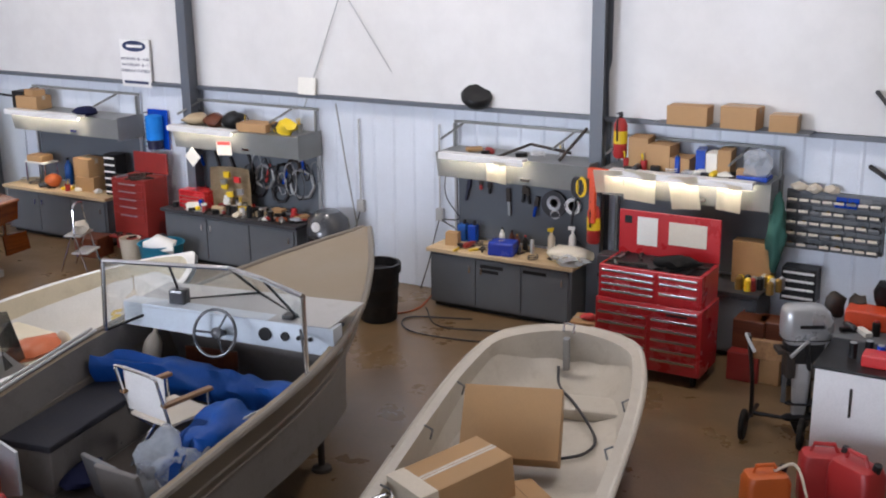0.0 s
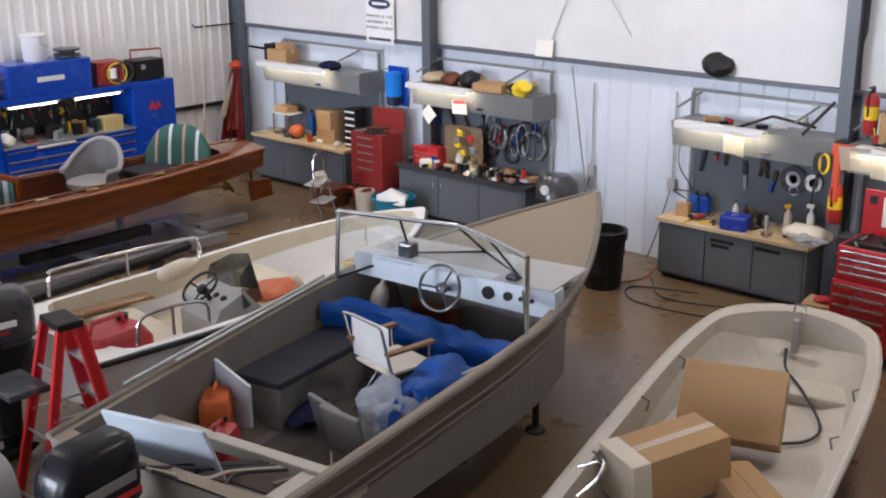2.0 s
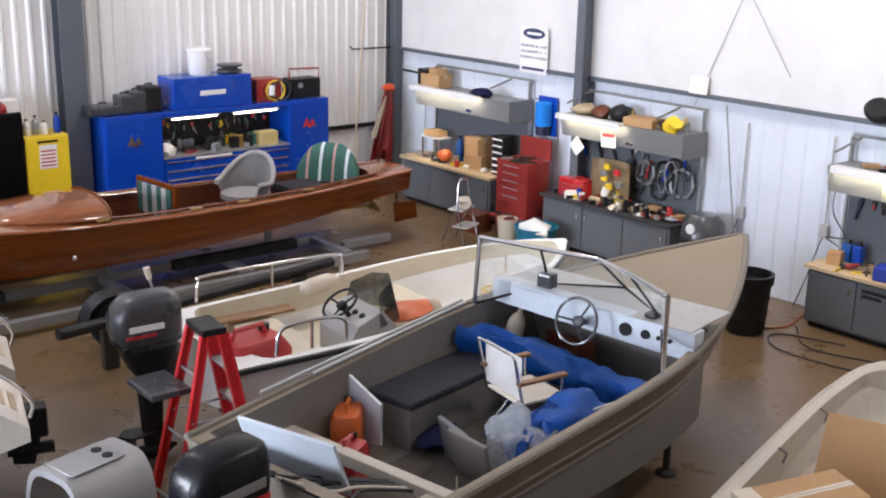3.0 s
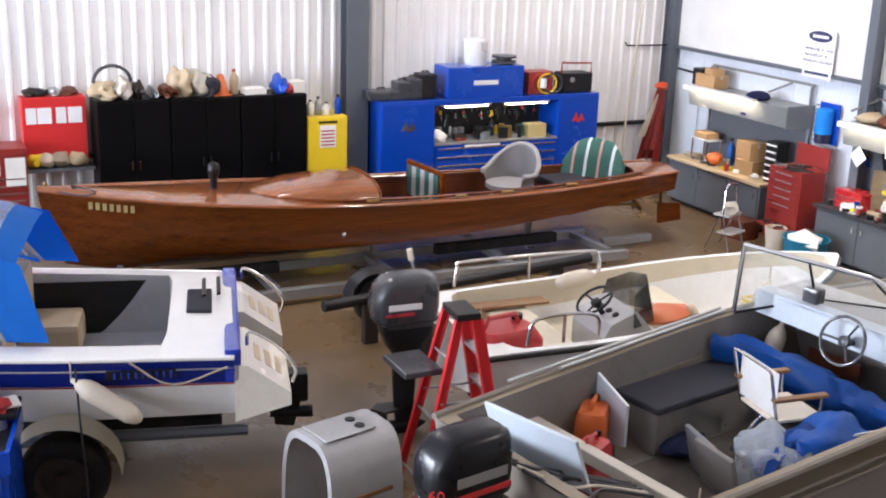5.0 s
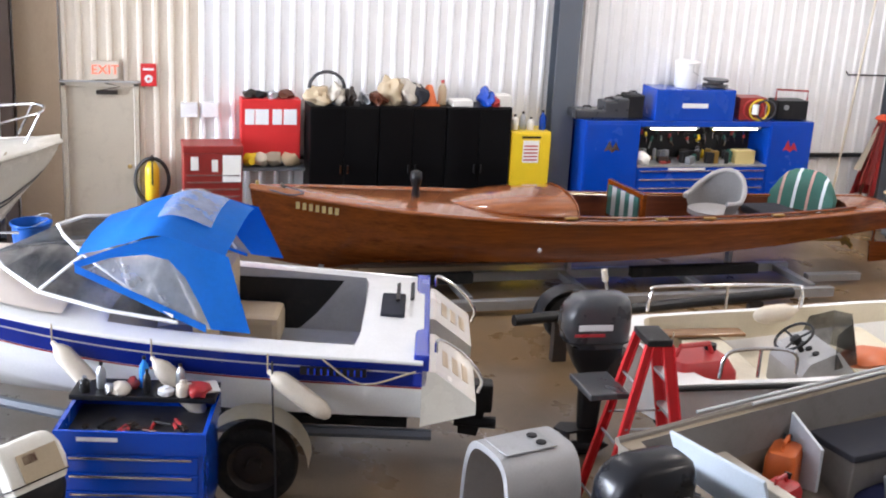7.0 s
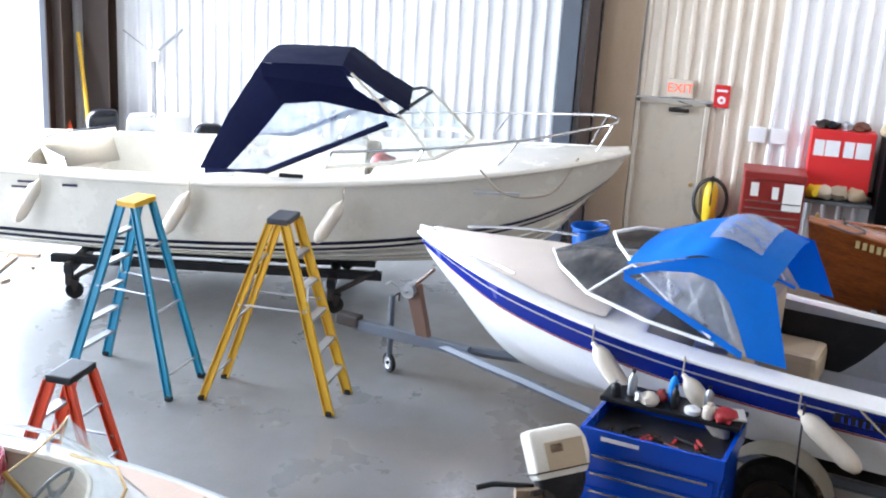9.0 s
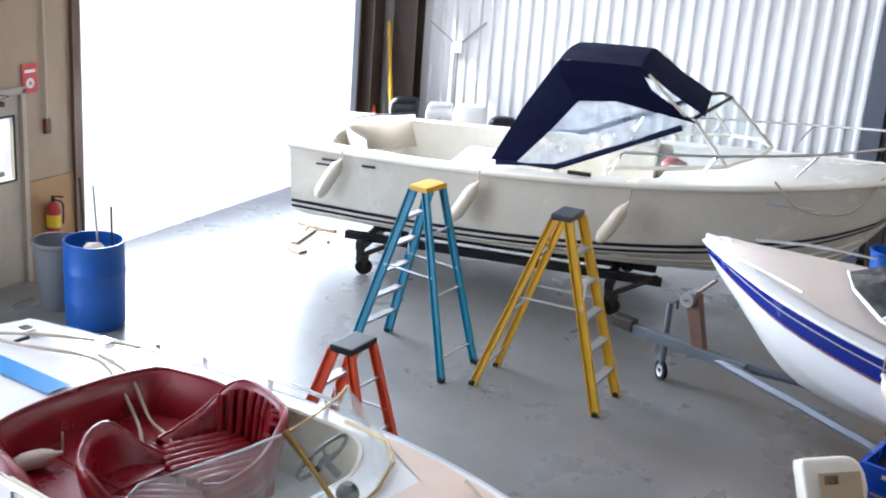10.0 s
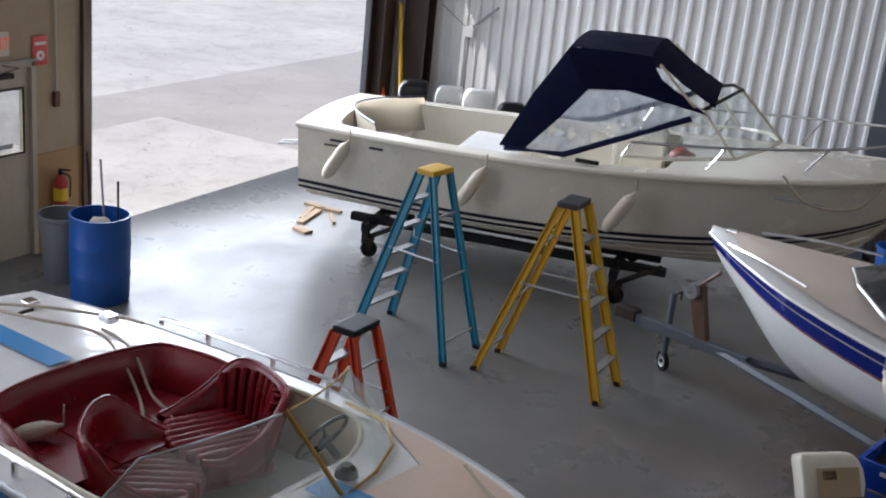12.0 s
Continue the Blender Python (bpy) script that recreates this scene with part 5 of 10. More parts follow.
part("jack_crank", tube(B(), [(5.2, -0.08, 0.78), (5.2, -0.22, 0.78), (5.2, -0.22, 0.70)], 0.012, 6), "iron", jk)
wheel(rt, (5.2, -0.08, 0.10), 0.10, 0.05, (0.5, 0.85, 0), "jack_wheel")
part("winch_post", prism(B(), [(4.72, 0.46), (4.84, 0.46), (5.0, 0.98), (4.86, 1.0)], -0.04, 0.04), "rustpaint", rt)
wn_ = B()
cyl(wn_, (4.94, -0.10, 0.94), (4.94, 0.10, 0.94), 0.07)
tube(wn_, [(4.94, 0.10, 0.94), (4.94, 0.14, 0.94), (5.10, 0.14, 1.02), (5.10, 0.22, 1.02)], 0.012, 6)
part("winch", wn_, "galv", rt)
part("winch_strap", tube(B(), [(4.90, 0, 1.0), (4.72, 0, 1.18)], 0.02, 6), "rustpaint", rt)

# -- cream cuddy boat: screen, canopy, rails, cradle --
cs = thing("navy_canopy", under(cruiser, Matrix.Identity(4)), "navy canvas canopy with clear side curtains on the cream boat", "canopy")
for sg in (1, -1):
    base = [Vector(p) for p in ((5.25, 0, 1.93), (5.12, 0.42 * sg, 1.91), (4.80, 0.86 * sg, 1.84), (4.2, 0.98 * sg, 1.76), (3.6, 1.0 * sg, 1.70))]
    top = [Vector(p) for p in ((4.74, 0, 2.42), (4.64, 0.38 * sg, 2.40), (4.40, 0.80 * sg, 2.28), (4.25, 0.88 * sg, 2.2), (3.9, 0.94 * sg, 1.98))]
    for i in (0, 1, 2, 3):
        b = B()
        sheet(b, [[base[i], base[i + 1]], [top[i], top[i + 1]]], 0.006)
        part("windscreen_pane", b, "glass", cruiser)
        if i in (0, 2):
            part("screen_post", tube(B(), [base[i], top[i]], 0.02, 6), "cream", cruiser)
    part("screen_sill", tube(B(), base, 0.022, 6), "cream", cruiser)
    part("screen_top", tube(B(), top[:3], 0.02, 6), "black", cruiser)
    # canopy sides
    b = B()
    sheet(b, [[Vector((2.94, 0.81 * sg, 2.74)), Vector((3.3, 0.84 * sg, 2.75)), Vector((3.78, 0.83 * sg, 2.75))],
              [Vector((2.98, 0.94 * sg, 2.62)), Vector((3.4, 0.97 * sg, 2.60)), Vector((3.95, 0.94 * sg, 2.55))],
              [Vector((3.20, 0.97 * sg, 2.34)), Vector((3.6, 0.99 * sg, 2.40)), Vector((4.46, 0.90 * sg, 2.25))]], 0.008)
    part("side_panel", b, "navycanvas", cs, smooth=25)
    b = B()
    sheet(b, [[Vector((2.94, 0.82 * sg, 2.74)), Vector((3.04, 0.93 * sg, 2.60)), Vector((3.22, 0.97 * sg, 2.36))],
              [Vector((2.63, 0.92 * sg, 2.22)), Vector((2.80, 0.97 * sg, 2.12)), Vector((2.96, 1.0 * sg, 2.02))],
              [Vector((2.34, 1.0 * sg, 1.62)), Vector((2.5, 1.0 * sg, 1.62)), Vector((2.62, 1.0 * sg, 1.62))]], 0.008)
    part("aft_leg", b, "navycanvas", cs, smooth=50)
    b = B()
    sheet(b, [[Vector((3.22, 0.975 * sg, 2.36)), Vector((3.6, 0.99 * sg, 2.40)), Vector((4.42, 0.91 * sg, 2.25))],
              [Vector((2.62, 1.0 * sg, 1.62)), Vector((3.1, 1.0 * sg, 1.64)), Vector((3.9, 0.97 * sg, 1.98))]], 0.004)
    part("clear_curtain", b, "vinylclear", cs, "clear vinyl side curtain", smooth=50)
    part("curtain_hem", tube(B(), [(2.4, 1.0 * sg, 1.60), (3.05, 1.0 * sg, 1.63), (4.30, 0.92 * sg, 2.20)], 0.035, 6), "navycanvas", cs)
    part("canopy_pole", tube(B(), [(3.9, 0.9 * sg, 2.7), (4.28, 0.92 * sg, 2.35), (4.40, 0.86 * sg, 2.26)], 0.016, 6), "fender", cs)
b = B()
ys = (-0.82, -0.4, 0, 0.4, 0.82)
sheet(b, [[Vector((x, y, z + h * (1 - (y / 0.82) ** 2))) for y in ys] for x, z, h in ((2.94, 2.74, 0.05), (3.1, 2.75, 0.06), (3.5, 2.76, 0.06), (3.80, 2.76, 0.06), (4.15, 2.52, 0.06), (4.52, 2.32, 0.06))], 0.01)
part("roof", b, "navycanvas", cs, smooth=25)
# bow rail
for sg in (1, -1):
    top = [(3.75, 1.10 * sg, 1.90), (4.7, 1.08 * sg, 1.98), (5.7, 0.84 * sg, 2.08), (6.4, 0.50 * sg, 2.17), (6.78, 0.26 * sg, 2.22), (6.86, 0, 2.24)]
    part("bow_rail", tube(B(), top, 0.016, 8, 5), "chrome", cruiser)
    for (x, y, z), (bx, by, bz) in ((top[0], (3.62, 1.0 * sg, 1.62)), (top[1], (4.55, 1.0 * sg, 1.72)), (top[2], (5.5, 0.80 * sg, 1.80)), (top[4], (6.62, 0.24 * sg, 1.90))):
        part("rail_post", tube(B(), [(x, y, z), (bx, by, bz)], 0.014, 6), "chrome", cruiser)
part("anchor_line", tube(B(), [(6.4, -0.42, 1.84), (6.1, -0.72, 1.5), (5.6, -0.98, 1.52), (5.3, -1.0, 1.78)], 0.012, 6, 6), "rope", cruiser)
# cockpit furniture
b = B()
box(b, 0.42, -0.85, 0.82, 0.85, 0.85, 1.22, 0.05)
part("stern_bench", b, "vinylcream", cruiser)
arc = [Vector((0.95 - 0.55 * math.sin(math.pi * i / 16), -0.94 + 1.88 * i / 16, 0)) for i in range(17)]
b = B()
sheet(b, [[p + Vector((0.06, 0, 1.20)) for p in arc], [p + Vector((0, 0, 1.42)) for p in arc], [p + Vector((-0.05, 0, 1.60)) for p in arc]], 0.06)
part("bolster", b, "vinylcream", cruiser, "curved cream stern cushion", smooth=50)
part("bolster_piping", tube(B(), [p + Vector((-0.05, 0, 1.62)) for p in arc], 0.012, 6), "navy", cruiser)
b = B()
box(b, 1.75, -0.5, 0.82, 2.45, 0.45, 1.42, 0.06)
part("engine_box", b, "white", cruiser)
b = B()
box(b, 3.4, 0.35, 0.82, 4.0, 0.95, 1.7, 0.06)
part("helm_console", b, "cream", cruiser)
b = B()
box(b, 2.9, -0.75, 1.1, 3.4, -0.25, 1.25, 0.06)
box(b, 2.85, -0.75, 1.2, 2.98, -0.25, 1.72, 0.05)
part("helm_seat", b, "cream", cruiser)
part("red_bag", blob(B(), (4.25, -0.25, 1.62), (0.16, 0.12, 0.11), 3, 0.4), "redold", cruiser, smooth=60)
for s_, w in ((0.06, 0.22), (0.13, 0.16)):
    part("name_bar", box(B(), CL * s_, -(c_half(s_) + 0.012), 1.36, CL * s_ + w, -(c_half(s_) + 0.004), 1.385), "navy", cruiser)
part("name_bar", box(B(), CL * 0.05, -(c_half(0.05) + 0.014), 1.30, CL * 0.05 + 0.28, -(c_half(0.05) + 0.0), 1.32), "navy", cruiser)
part("name_bar", box(B(), 5.25, -0.93, 1.50, 5.75, -0.90, 1.53, m=pose(0, 0, 0, 0, 0, 0)), "grey_paint", cruiser)
part("deck_vent", box(B(), 3.2, -1.13, 1.60, 3.45, -1.09, 1.64, 0.004), "black", cruiser)
for x in (0.55, 2.15, 3.75):
    fender(under(cruiser, pose(x, -(c_half(x / CL) + 0.10), 1.18, 0, 0, 0)), 0.52, 0.075, "worn white fender hanging on the cream boat", (0, 30, 0))
part("boarding_ladder", tube(B(), [(-0.02, -0.3, 1.1), (-0.5, -0.35, 1.05), (-0.55, -0.1, 1.02), (-0.02, -0.05, 1.08)], 0.016, 6), "galv", cruiser)
ck = thing("boat_cradle", under(cruiser, Matrix.Identity(4)), "black steel boat cradle on caster wheels", "boat stand")
for y in (-0.62, 0.62):
    part("beam", box(B(), 0.6, y - 0.05, 0.36, 4.3, y + 0.05, 0.45, 0.008), "black", ck)
for x in (0.85, 3.75):
    part("cross_beam", box(B(), x - 0.05, -0.85, 0.30, x + 0.05, 0.85, 0.40, 0.008), "black", ck)
    for y in (-0.80, 0.80):
        part("leg", box(B(), x - 0.04, y - 0.04, 0.16, x + 0.04, y + 0.04, 0.42, 0.006), "iron", ck)
        caster(ck, (x + 0.05, y, 0), 0.22, 0.10, 20)
        part("brace", tube(B(), [(x + 0.5, y * 0.78, 0.46), (x, y, 0.22)], 0.03, 6), "iron", ck)
part("keel_block", box(B(), 0.8, -0.2, 0.36, 4.2, 0.2, 0.44, 0.01), "black", ck)

# -- open skiff: rails, console, seats, tank, outboard --
for sg, end in ((1, 1.92), (-1, 1.02)):
    z = 1.02
    part("grab_rail", tube(B(), [(0.35, 0.80 * sg, z - 0.02), (0.38, 0.80 * sg, z + 0.16), (0.50, 0.80 * sg, z + 0.22), (end - 0.17, 0.80 * sg, z + 0.22), (end - 0.02, 0.80 * sg, z + 0.16), (end, 0.80 * sg, z)], 0.016, 8, 4), "chrome", skiff)
    part("rail_post", cyl(B(), ((0.35 + end) / 2, 0.80 * sg, z - 0.02), ((0.35 + end) / 2, 0.80 * sg, z + 0.22), 0.014), "chrome", skiff)
b = B()
prism(b, [(1.18, 0.60), (1.68, 0.60), (1.68, 0.92), (1.5, 1.12), (1.25, 1.02), (1.18, 0.9)], -0.62, -0.05)
cn = part("console", b, "grey_paint", skiff, "grey steering console")
for i in range(3):
    part("gauge", cyl(B(), (1.36, -0.50 + i * 0.12, 1.055), (1.35, -0.50 + i * 0.12, 1.075), 0.03), "black", cn)
steering(skiff, (1.2, -0.38, 1.18), 0.17, -35)
b = B()
sheet(b, [[Vector((1.45, -0.66, 0.98)), Vector((1.72, -0.56, 0.99)), Vector((1.84, -0.34, 1.0)), Vector((1.72, -0.12, 0.99)), Vector((1.45, -0.02, 0.98))], [Vector((1.48, -0.58, 1.26)), Vector((1.66, -0.50, 1.34)), Vector((1.74, -0.34, 1.36)), Vector((1.66, -0.18, 1.34)), Vector((1.48, -0.10, 1.26))]], 0.008)
part("windscreen", b, "glassdark", skiff, "smoked plastic windscreen")
b = B()
box(b, 0.55, -0.7, 0.60, 0.98, 0.7, 0.84, 0.03)
part("thwart", b, "cream_in", skiff)
b = B()
box(b, 2.2, -0.68, 0.60, 2.5, 0.68, 0.86, 0.03)
part("thwart", b, "cream_in", skiff)
part("side_plank", box(B(), 0.3, 0.45, 0.86, 1.2, 0.62, 0.89, 0.008), "oak", skiff)
ft = thing("fuel_tank", under(skiff, pose(0.34, -0.34, 0.61, 0, 0, 10) @ Matrix.Scale(1.25, 4)), "faded red portable fuel tank in the skiff", "fuel tank")
b = B()
loft(b, [[Vector((x, y, z)) for x, y in rounded(w, d, 0.08, 4)] for z, w, d in ((0, 0.44, 0.32), (0.06, 0.50, 0.38), (0.24, 0.50, 0.38), (0.33, 0.40, 0.28))], True, True, True)
part("body", b, "redcan", ft, smooth=50)
part("handle", tube(B(), [(-0.15, 0, 0.33), (-0.12, 0, 0.40), (0.1, 0, 0.40), (0.13, 0, 0.33)], 0.018, 6), "redcan", ft)
part("cap", cyl(B(), (0.16, 0.06, 0.32), (0.16, 0.06, 0.37), 0.04), "black", ft)
lj = thing("life_vest", under(skiff, pose(1.98, -0.30, 0.86, 0, 0, 15)), "orange life vest lying in the skiff", "life vest")
b = B()
blob(b, (0, 0, 0.08), (0.30, 0.17, 0.09), 2, 0.25)
part("panel", b, "orangecan", lj, smooth=60)
part("float_end", blob(B(), (0.30, -0.08, 0.07), (0.06, 0.07, 0.08), 4), "fender", lj, smooth=60)
fender(under(skiff, pose(1.55, 0.62, 1.02, 0, 0, 0)), 0.42, 0.085, "white fender lying on the skiff gunwale", (0, 82, 0))
fender(under(skiff, pose(2.95, -0.45, 1.02, 0, 0, 0)), 0.40, 0.09, "white fender in the bow of the skiff", (0, 35, 30))
fender(under(skiff, pose(0.12, 0.10, 0.95, 0, 0, 0)), 0.40, 0.08, "white fender on the stern of the skiff", (80, 10, 30))
part("rope_coil", tube(B(), [(3.3 + 0.15 * math.cos(i * 0.8), 0.05 + 0.13 * math.sin(i * 0.8), 0.72 + i * 0.006) for i in range(26)], 0.014, 6), "yellow", skiff)
outboard(under(skiff, pose(-0.22, -0.06, 0.92, 0, 0, 0)), "charcoal outboard motor on the skiff transom", "cowlgrey", 1.06,
         (("maker_mark", "signwhite", -0.42, 0.27, -0.14, 0.32, -1), ("maker_stripe", "redline", -0.45, 0.22, -0.2, 0.245, -1)))
part("antenna", tube(B(), [(-0.10, 0.42, 0.95), (-0.22, 0.45, 1.42)], 0.012, 6), "galv", skiff)
part("antenna_tip", cyl(B(), (-0.22, 0.45, 1.42), (-0.24, 0.455, 1.52), 0.028), "fender", skiff)
st = thing("boat_trailer", under(skiff, Matrix.Identity(4)), "dark boat trailer with black roller bars under the skiff", "trailer")
for y in (0.5, -0.5):
    part("side_rail", box(B(), 0.0, y - 0.04, 0.26, 4.0, y + 0.04, 0.36, 0.006), "galv", st)
    wheel(st, (1.1, y * 1.75, 0.27), 0.27, 0.16, (0, 1, 0))
part("bunk", box(B(), 0.1, -0.30, 0.34, 3.6, -0.18, 0.42, 0.01), "rubber", st)
part("bunk", box(B(), 0.1, 0.18, 0.34, 3.6, 0.30, 0.42, 0.01), "rubber", st)
part("axle", cyl(B(), (1.1, -0.9, 0.28), (1.1, 0.9, 0.28), 0.03), "iron", st)
part("tongue", box(B(), 4.0, -0.05, 0.26, 5.1, 0.05, 0.36, 0.006), "galv", st)

# -- aluminium boat: windscreen, dash, benches, gear --
wsb = {1: [(3.95, 0.0, 1.47), (3.60, 0.55, 1.46), (3.10, 0.97, 1.31)], -1: [(3.95, 0.0, 1.47), (3.50, -0.60, 1.45), (2.80, -1.02, 1.29)]}
wst = {1: [(3.48, 0.0, 1.82), (3.3, 0.45, 1.86), (3.12, 0.95, 1.90)], -1: [(3.48, 0.0, 1.82), (3.2, -0.45, 1.86), (2.79, -1.02, 1.90)]}
for sg in (1, -1):
    bs, tp = [Vector(p) for p in wsb[sg]], [Vector(p) for p in wst[sg]]
    for i in (0, 1):
        b = B()
        sheet(b, [[bs[i], bs[i + 1]], [tp[i], tp[i + 1]]], 0.005)
        part("windscreen_pane", b, "glass", alu)
        part("screen_stay", tube(B(), [bs[i], tp[i]], 0.012, 6), "black", alu)
    part("screen_top", tube(B(), tp, 0.02, 8), "chrome", alu)
    part("screen_post", tube(B(), [bs[2], tp[2]], 0.018, 8), "chrome", alu)
    part("screen_sill", tube(B(), bs, 0.012, 6), "black", alu)
dash = B()
prism(dash, [(0.95, 1.49), (-0.98, 1.45), (-0.98, 1.22), (0.95, 1.29)], 3.34, 3.50, "x")
ds = part("dashboard", dash, "lightblue", alu, "pale painted dashboard with gauges", m=Matrix.Translation((0, 0, 0)))
part("dash_top", box(B(), 3.34, -0.95, 1.452, 4.0, 0.93, 1.462), "grey_paint", alu)
for i, y in enumerate((-0.38, -0.56, -0.68, -0.78)):
    part("gauge", cyl(B(), (3.345, y, 1.35), (3.32, y, 1.35), 0.055 - 0.018 * min(i, 2)), "black", ds)
steering(alu, (3.20, 0.0, 1.36), 0.19, -72, "cowlgrey")
part("compass", box(B(), 3.42, 0.42, 1.465, 3.54, 0.56, 1.60, 0.02), "cowlgrey", alu)
part("throttle", box(B(), 3.40, -0.60, 1.462, 3.50, -0.50, 1.50, 0.01), "black", alu)
part("cuddy_door", box(B(), 3.59, 0.05, 0.62, 3.615, 0.55, 1.05, 0.006), "inwood", alu)
b = B()
box(b, 1.75, 0.50, 0.56, 3.5, 0.93, 0.90, 0.015)
part("side_bench", b, "alu_in", alu)
part("bench_pad", box(B(), 1.72, 0.48, 0.902, 3.5, 0.95, 0.96, 0.02), "carpet", alu, "dark blue-grey bench pad")
part("bench_end", prism(B(), [(0.97, 1.16), (0.60, 0.99), (0.60, 0.66), (0.92, 0.60)], 1.52, 1.545, "x"), "lightblue", alu)
part("floor_mat", box(B(), 0.95, -0.82, 0.562, 3.55, 0.48, 0.572, 0.004), "matbrown", alu)
part("transom_thwart", box(B(), 0.82, -0.90, 0.86, 0.92, 0.90, 0.95, 0.01), "oldwhite", alu)
part("stern_locker", box(B(), 0.10, 0.35, 0.57, 0.85, 0.9, 0.92, 0.01), "grey_paint", alu)
part("stern_locker", box(B(), 0.10, -0.9, 0.57, 0.85, -0.45, 0.92, 0.01), "oldwhite", alu)
part("splash_board", box(B(), -0.012, -0.46, 0.0, 0.012, 0.32, 0.46, 0.004, m=Matrix.Translation((0.42, 0.34, 0.92)) @ pose(0, 0, 0, 0, -24, 8)), "lightblue", alu, "pale blue splash board leaning in the stern well")
for k_ in range(5):
    part("engine_cable", tube(B(), [(-0.1, 0.05 * k_ - 0.1, 1.25), (0.2, 0.1 * k_ - 0.3, 1.05 + 0.04 * (k_ % 3)), (0.5, -0.2 + 0.06 * k_, 0.98), (0.75, -0.4 + 0.05 * k_, 0.95)], 0.012, 6, 5), "cord" if k_ != 1 else "fender", alu)
part("gunwale_roller", tube(B(), [(1.15, 0.94, 1.255), (3.0, 0.99, 1.34)], 0.013, 6), "galv", alu)
part("oar", tube(B(), [(0.7, 0.99, 1.24), (3.0, 1.03, 1.35)], 0.013, 6), "galv", alu)
fender(under(alu, pose(0.55, -0.80, 0.98, 0, 0, 0)), 0.5, 0.07, "white fender lying on the stern locker", (0, 88, 20))
fender(under(alu, pose(3.35, 0.72, 1.05, 0, 0, 0)), 0.36, 0.08, "white fender in the aluminium boat", (0, 25, 0))


def jerrycan(m, material, label, k=1.0):
    t = thing("fuel_can", m, label, "fuel can", "fuel cans")
    b = B()
    loft(b, [[Vector((x * k, y * k, z * k)) for x, y in rounded(w, d, 0.05, 4)] for z, w, d in ((0, 0.32, 0.20), (0.02, 0.35, 0.23), (0.16, 0.355, 0.235), (0.33, 0.35, 0.23), (0.38, 0.31, 0.20), (0.39, 0.26, 0.16))], True, True, True)
    part("body", b, material, t, smooth=45)
    part("handle", tube(B(), [(-0.10 * k, 0, 0.38 * k), (-0.08 * k, 0, 0.45 * k), (0.06 * k, 0, 0.45 * k), (0.09 * k, 0, 0.38 * k)], 0.016 * k, 6), material, t)
    part("cap", cyl(B(), (0.13 * k, 0.02, 0.36 * k), (0.15 * k, 0.02, 0.43 * k), 0.03 * k), "black", t)
    return t


jerrycan(under(alu, pose(1.38, 0.80, 0.58, 0, 0, 35)), "orangecan", "orange plastic fuel can in the aluminium boat", 0.95)
jerrycan(under(alu, pose(0.98, 0.40, 0.575, 0, 0, 20)), "redcan", "dark red fuel can in the aluminium boat", 0.9)
# folding chair
fc = thing("folding_chair", under(alu, pose(2.46, -0.04, 0.575, 0, 0, -18) @ Matrix.Scale(0.94, 4)), "white folding deck chair with wooden armrests", "chair")
for y in (-0.25, 0.25):
    part("leg", tube(B(), [(-0.24, y, 0.0), (0.20, y, 0.44)], 0.014, 6), "chrome", fc)
    part("leg", tube(B(), [(0.26, y, 0.0), (-0.20, y, 0.44), (-0.30, y, 0.86)], 0.014, 6), "chrome", fc)
    part("armrest", box(B(), -0.26, y - 0.03, 0.63, 0.22, y + 0.03, 0.66, 0.008), "oak", fc)
    part("arm_post", tube(B(), [(0.18, y, 0.42), (0.18, y, 0.64)], 0.012, 6), "chrome", fc)
part("seat", box(B(), -0.21, -0.235, 0.435, 0.23, 0.235, 0.465, 0.012), "vinylcream", fc)
part("seat_rail", tube(B(), [(0.24, -0.25, 0.44), (0.24, 0.25, 0.44)], 0.012, 6), "chrome", fc)
part("back_rail", tube(B(), [(-0.30, -0.25, 0.86), (-0.31, -0.2, 0.89), (-0.31, 0.2, 0.89), (-0.30, 0.25, 0.86)], 0.012, 6, 3), "chrome", fc)
part("back", sheet(B(), [[Vector((-0.22 - 0.03 * z, y, 0.5 + z)) for y in (-0.25, -0.08, 0.08, 0.25)] for z in (0, 0.18, 0.36)], 0.015), "signwhite", fc)
# blue covers and clear bag
tp = thing("blue_boat_cover", under(alu, pose(2.75, 0.1, 0.9, 0, 0, 0)), "crumpled dark blue boat cover heaped across the cockpit", "boat cover")
b = B()
path = [(2.90, 0.93, 1.06), (3.02, 0.66, 1.03), (3.10, 0.35, 0.98), (3.12, 0.05, 0.95), (3.05, -0.25, 0.95), (2.94, -0.55, 0.99), (2.84, -0.88, 1.06)]
grid = []
for i in range(31):
    u = i / 30 * 6
    p, q = Vector(path[min(5, int(u))]), Vector(path[min(5, int(u)) + 1])
    c = p.lerp(q, u - min(5, int(u))) - Vector((2.75, 0.1, 0.9))
    slim = 0.55 + 0.45 * math.sin(math.pi * (0.12 + 0.76 * i / 30))
    ring = []
    for k in range(15):
        a = 2 * math.pi * k / 14
        f = slim * (1 + 0.42 * noise.noise(Vector((u * 1.5, math.cos(a) * 1.9, math.sin(a) * 1.9))) + 0.10 * math.sin(5 * a + 1.7 * u))
        ring.append(c + Vector((0.15 * f * math.cos(a) - 0.06 * math.sin(a) * f, 0, 0.17 * f * math.sin(a))))
    grid.append(ring)
sheet(b, grid)
part("canvas", b, "bluetarp", tp, smooth=70)
b = B()
blob(b, (-0.42, -0.66, 0.06), (0.34, 0.24, 0.17), 8, 0.55, 3)
part("fold", b, "bluetarp", tp, smooth=70)
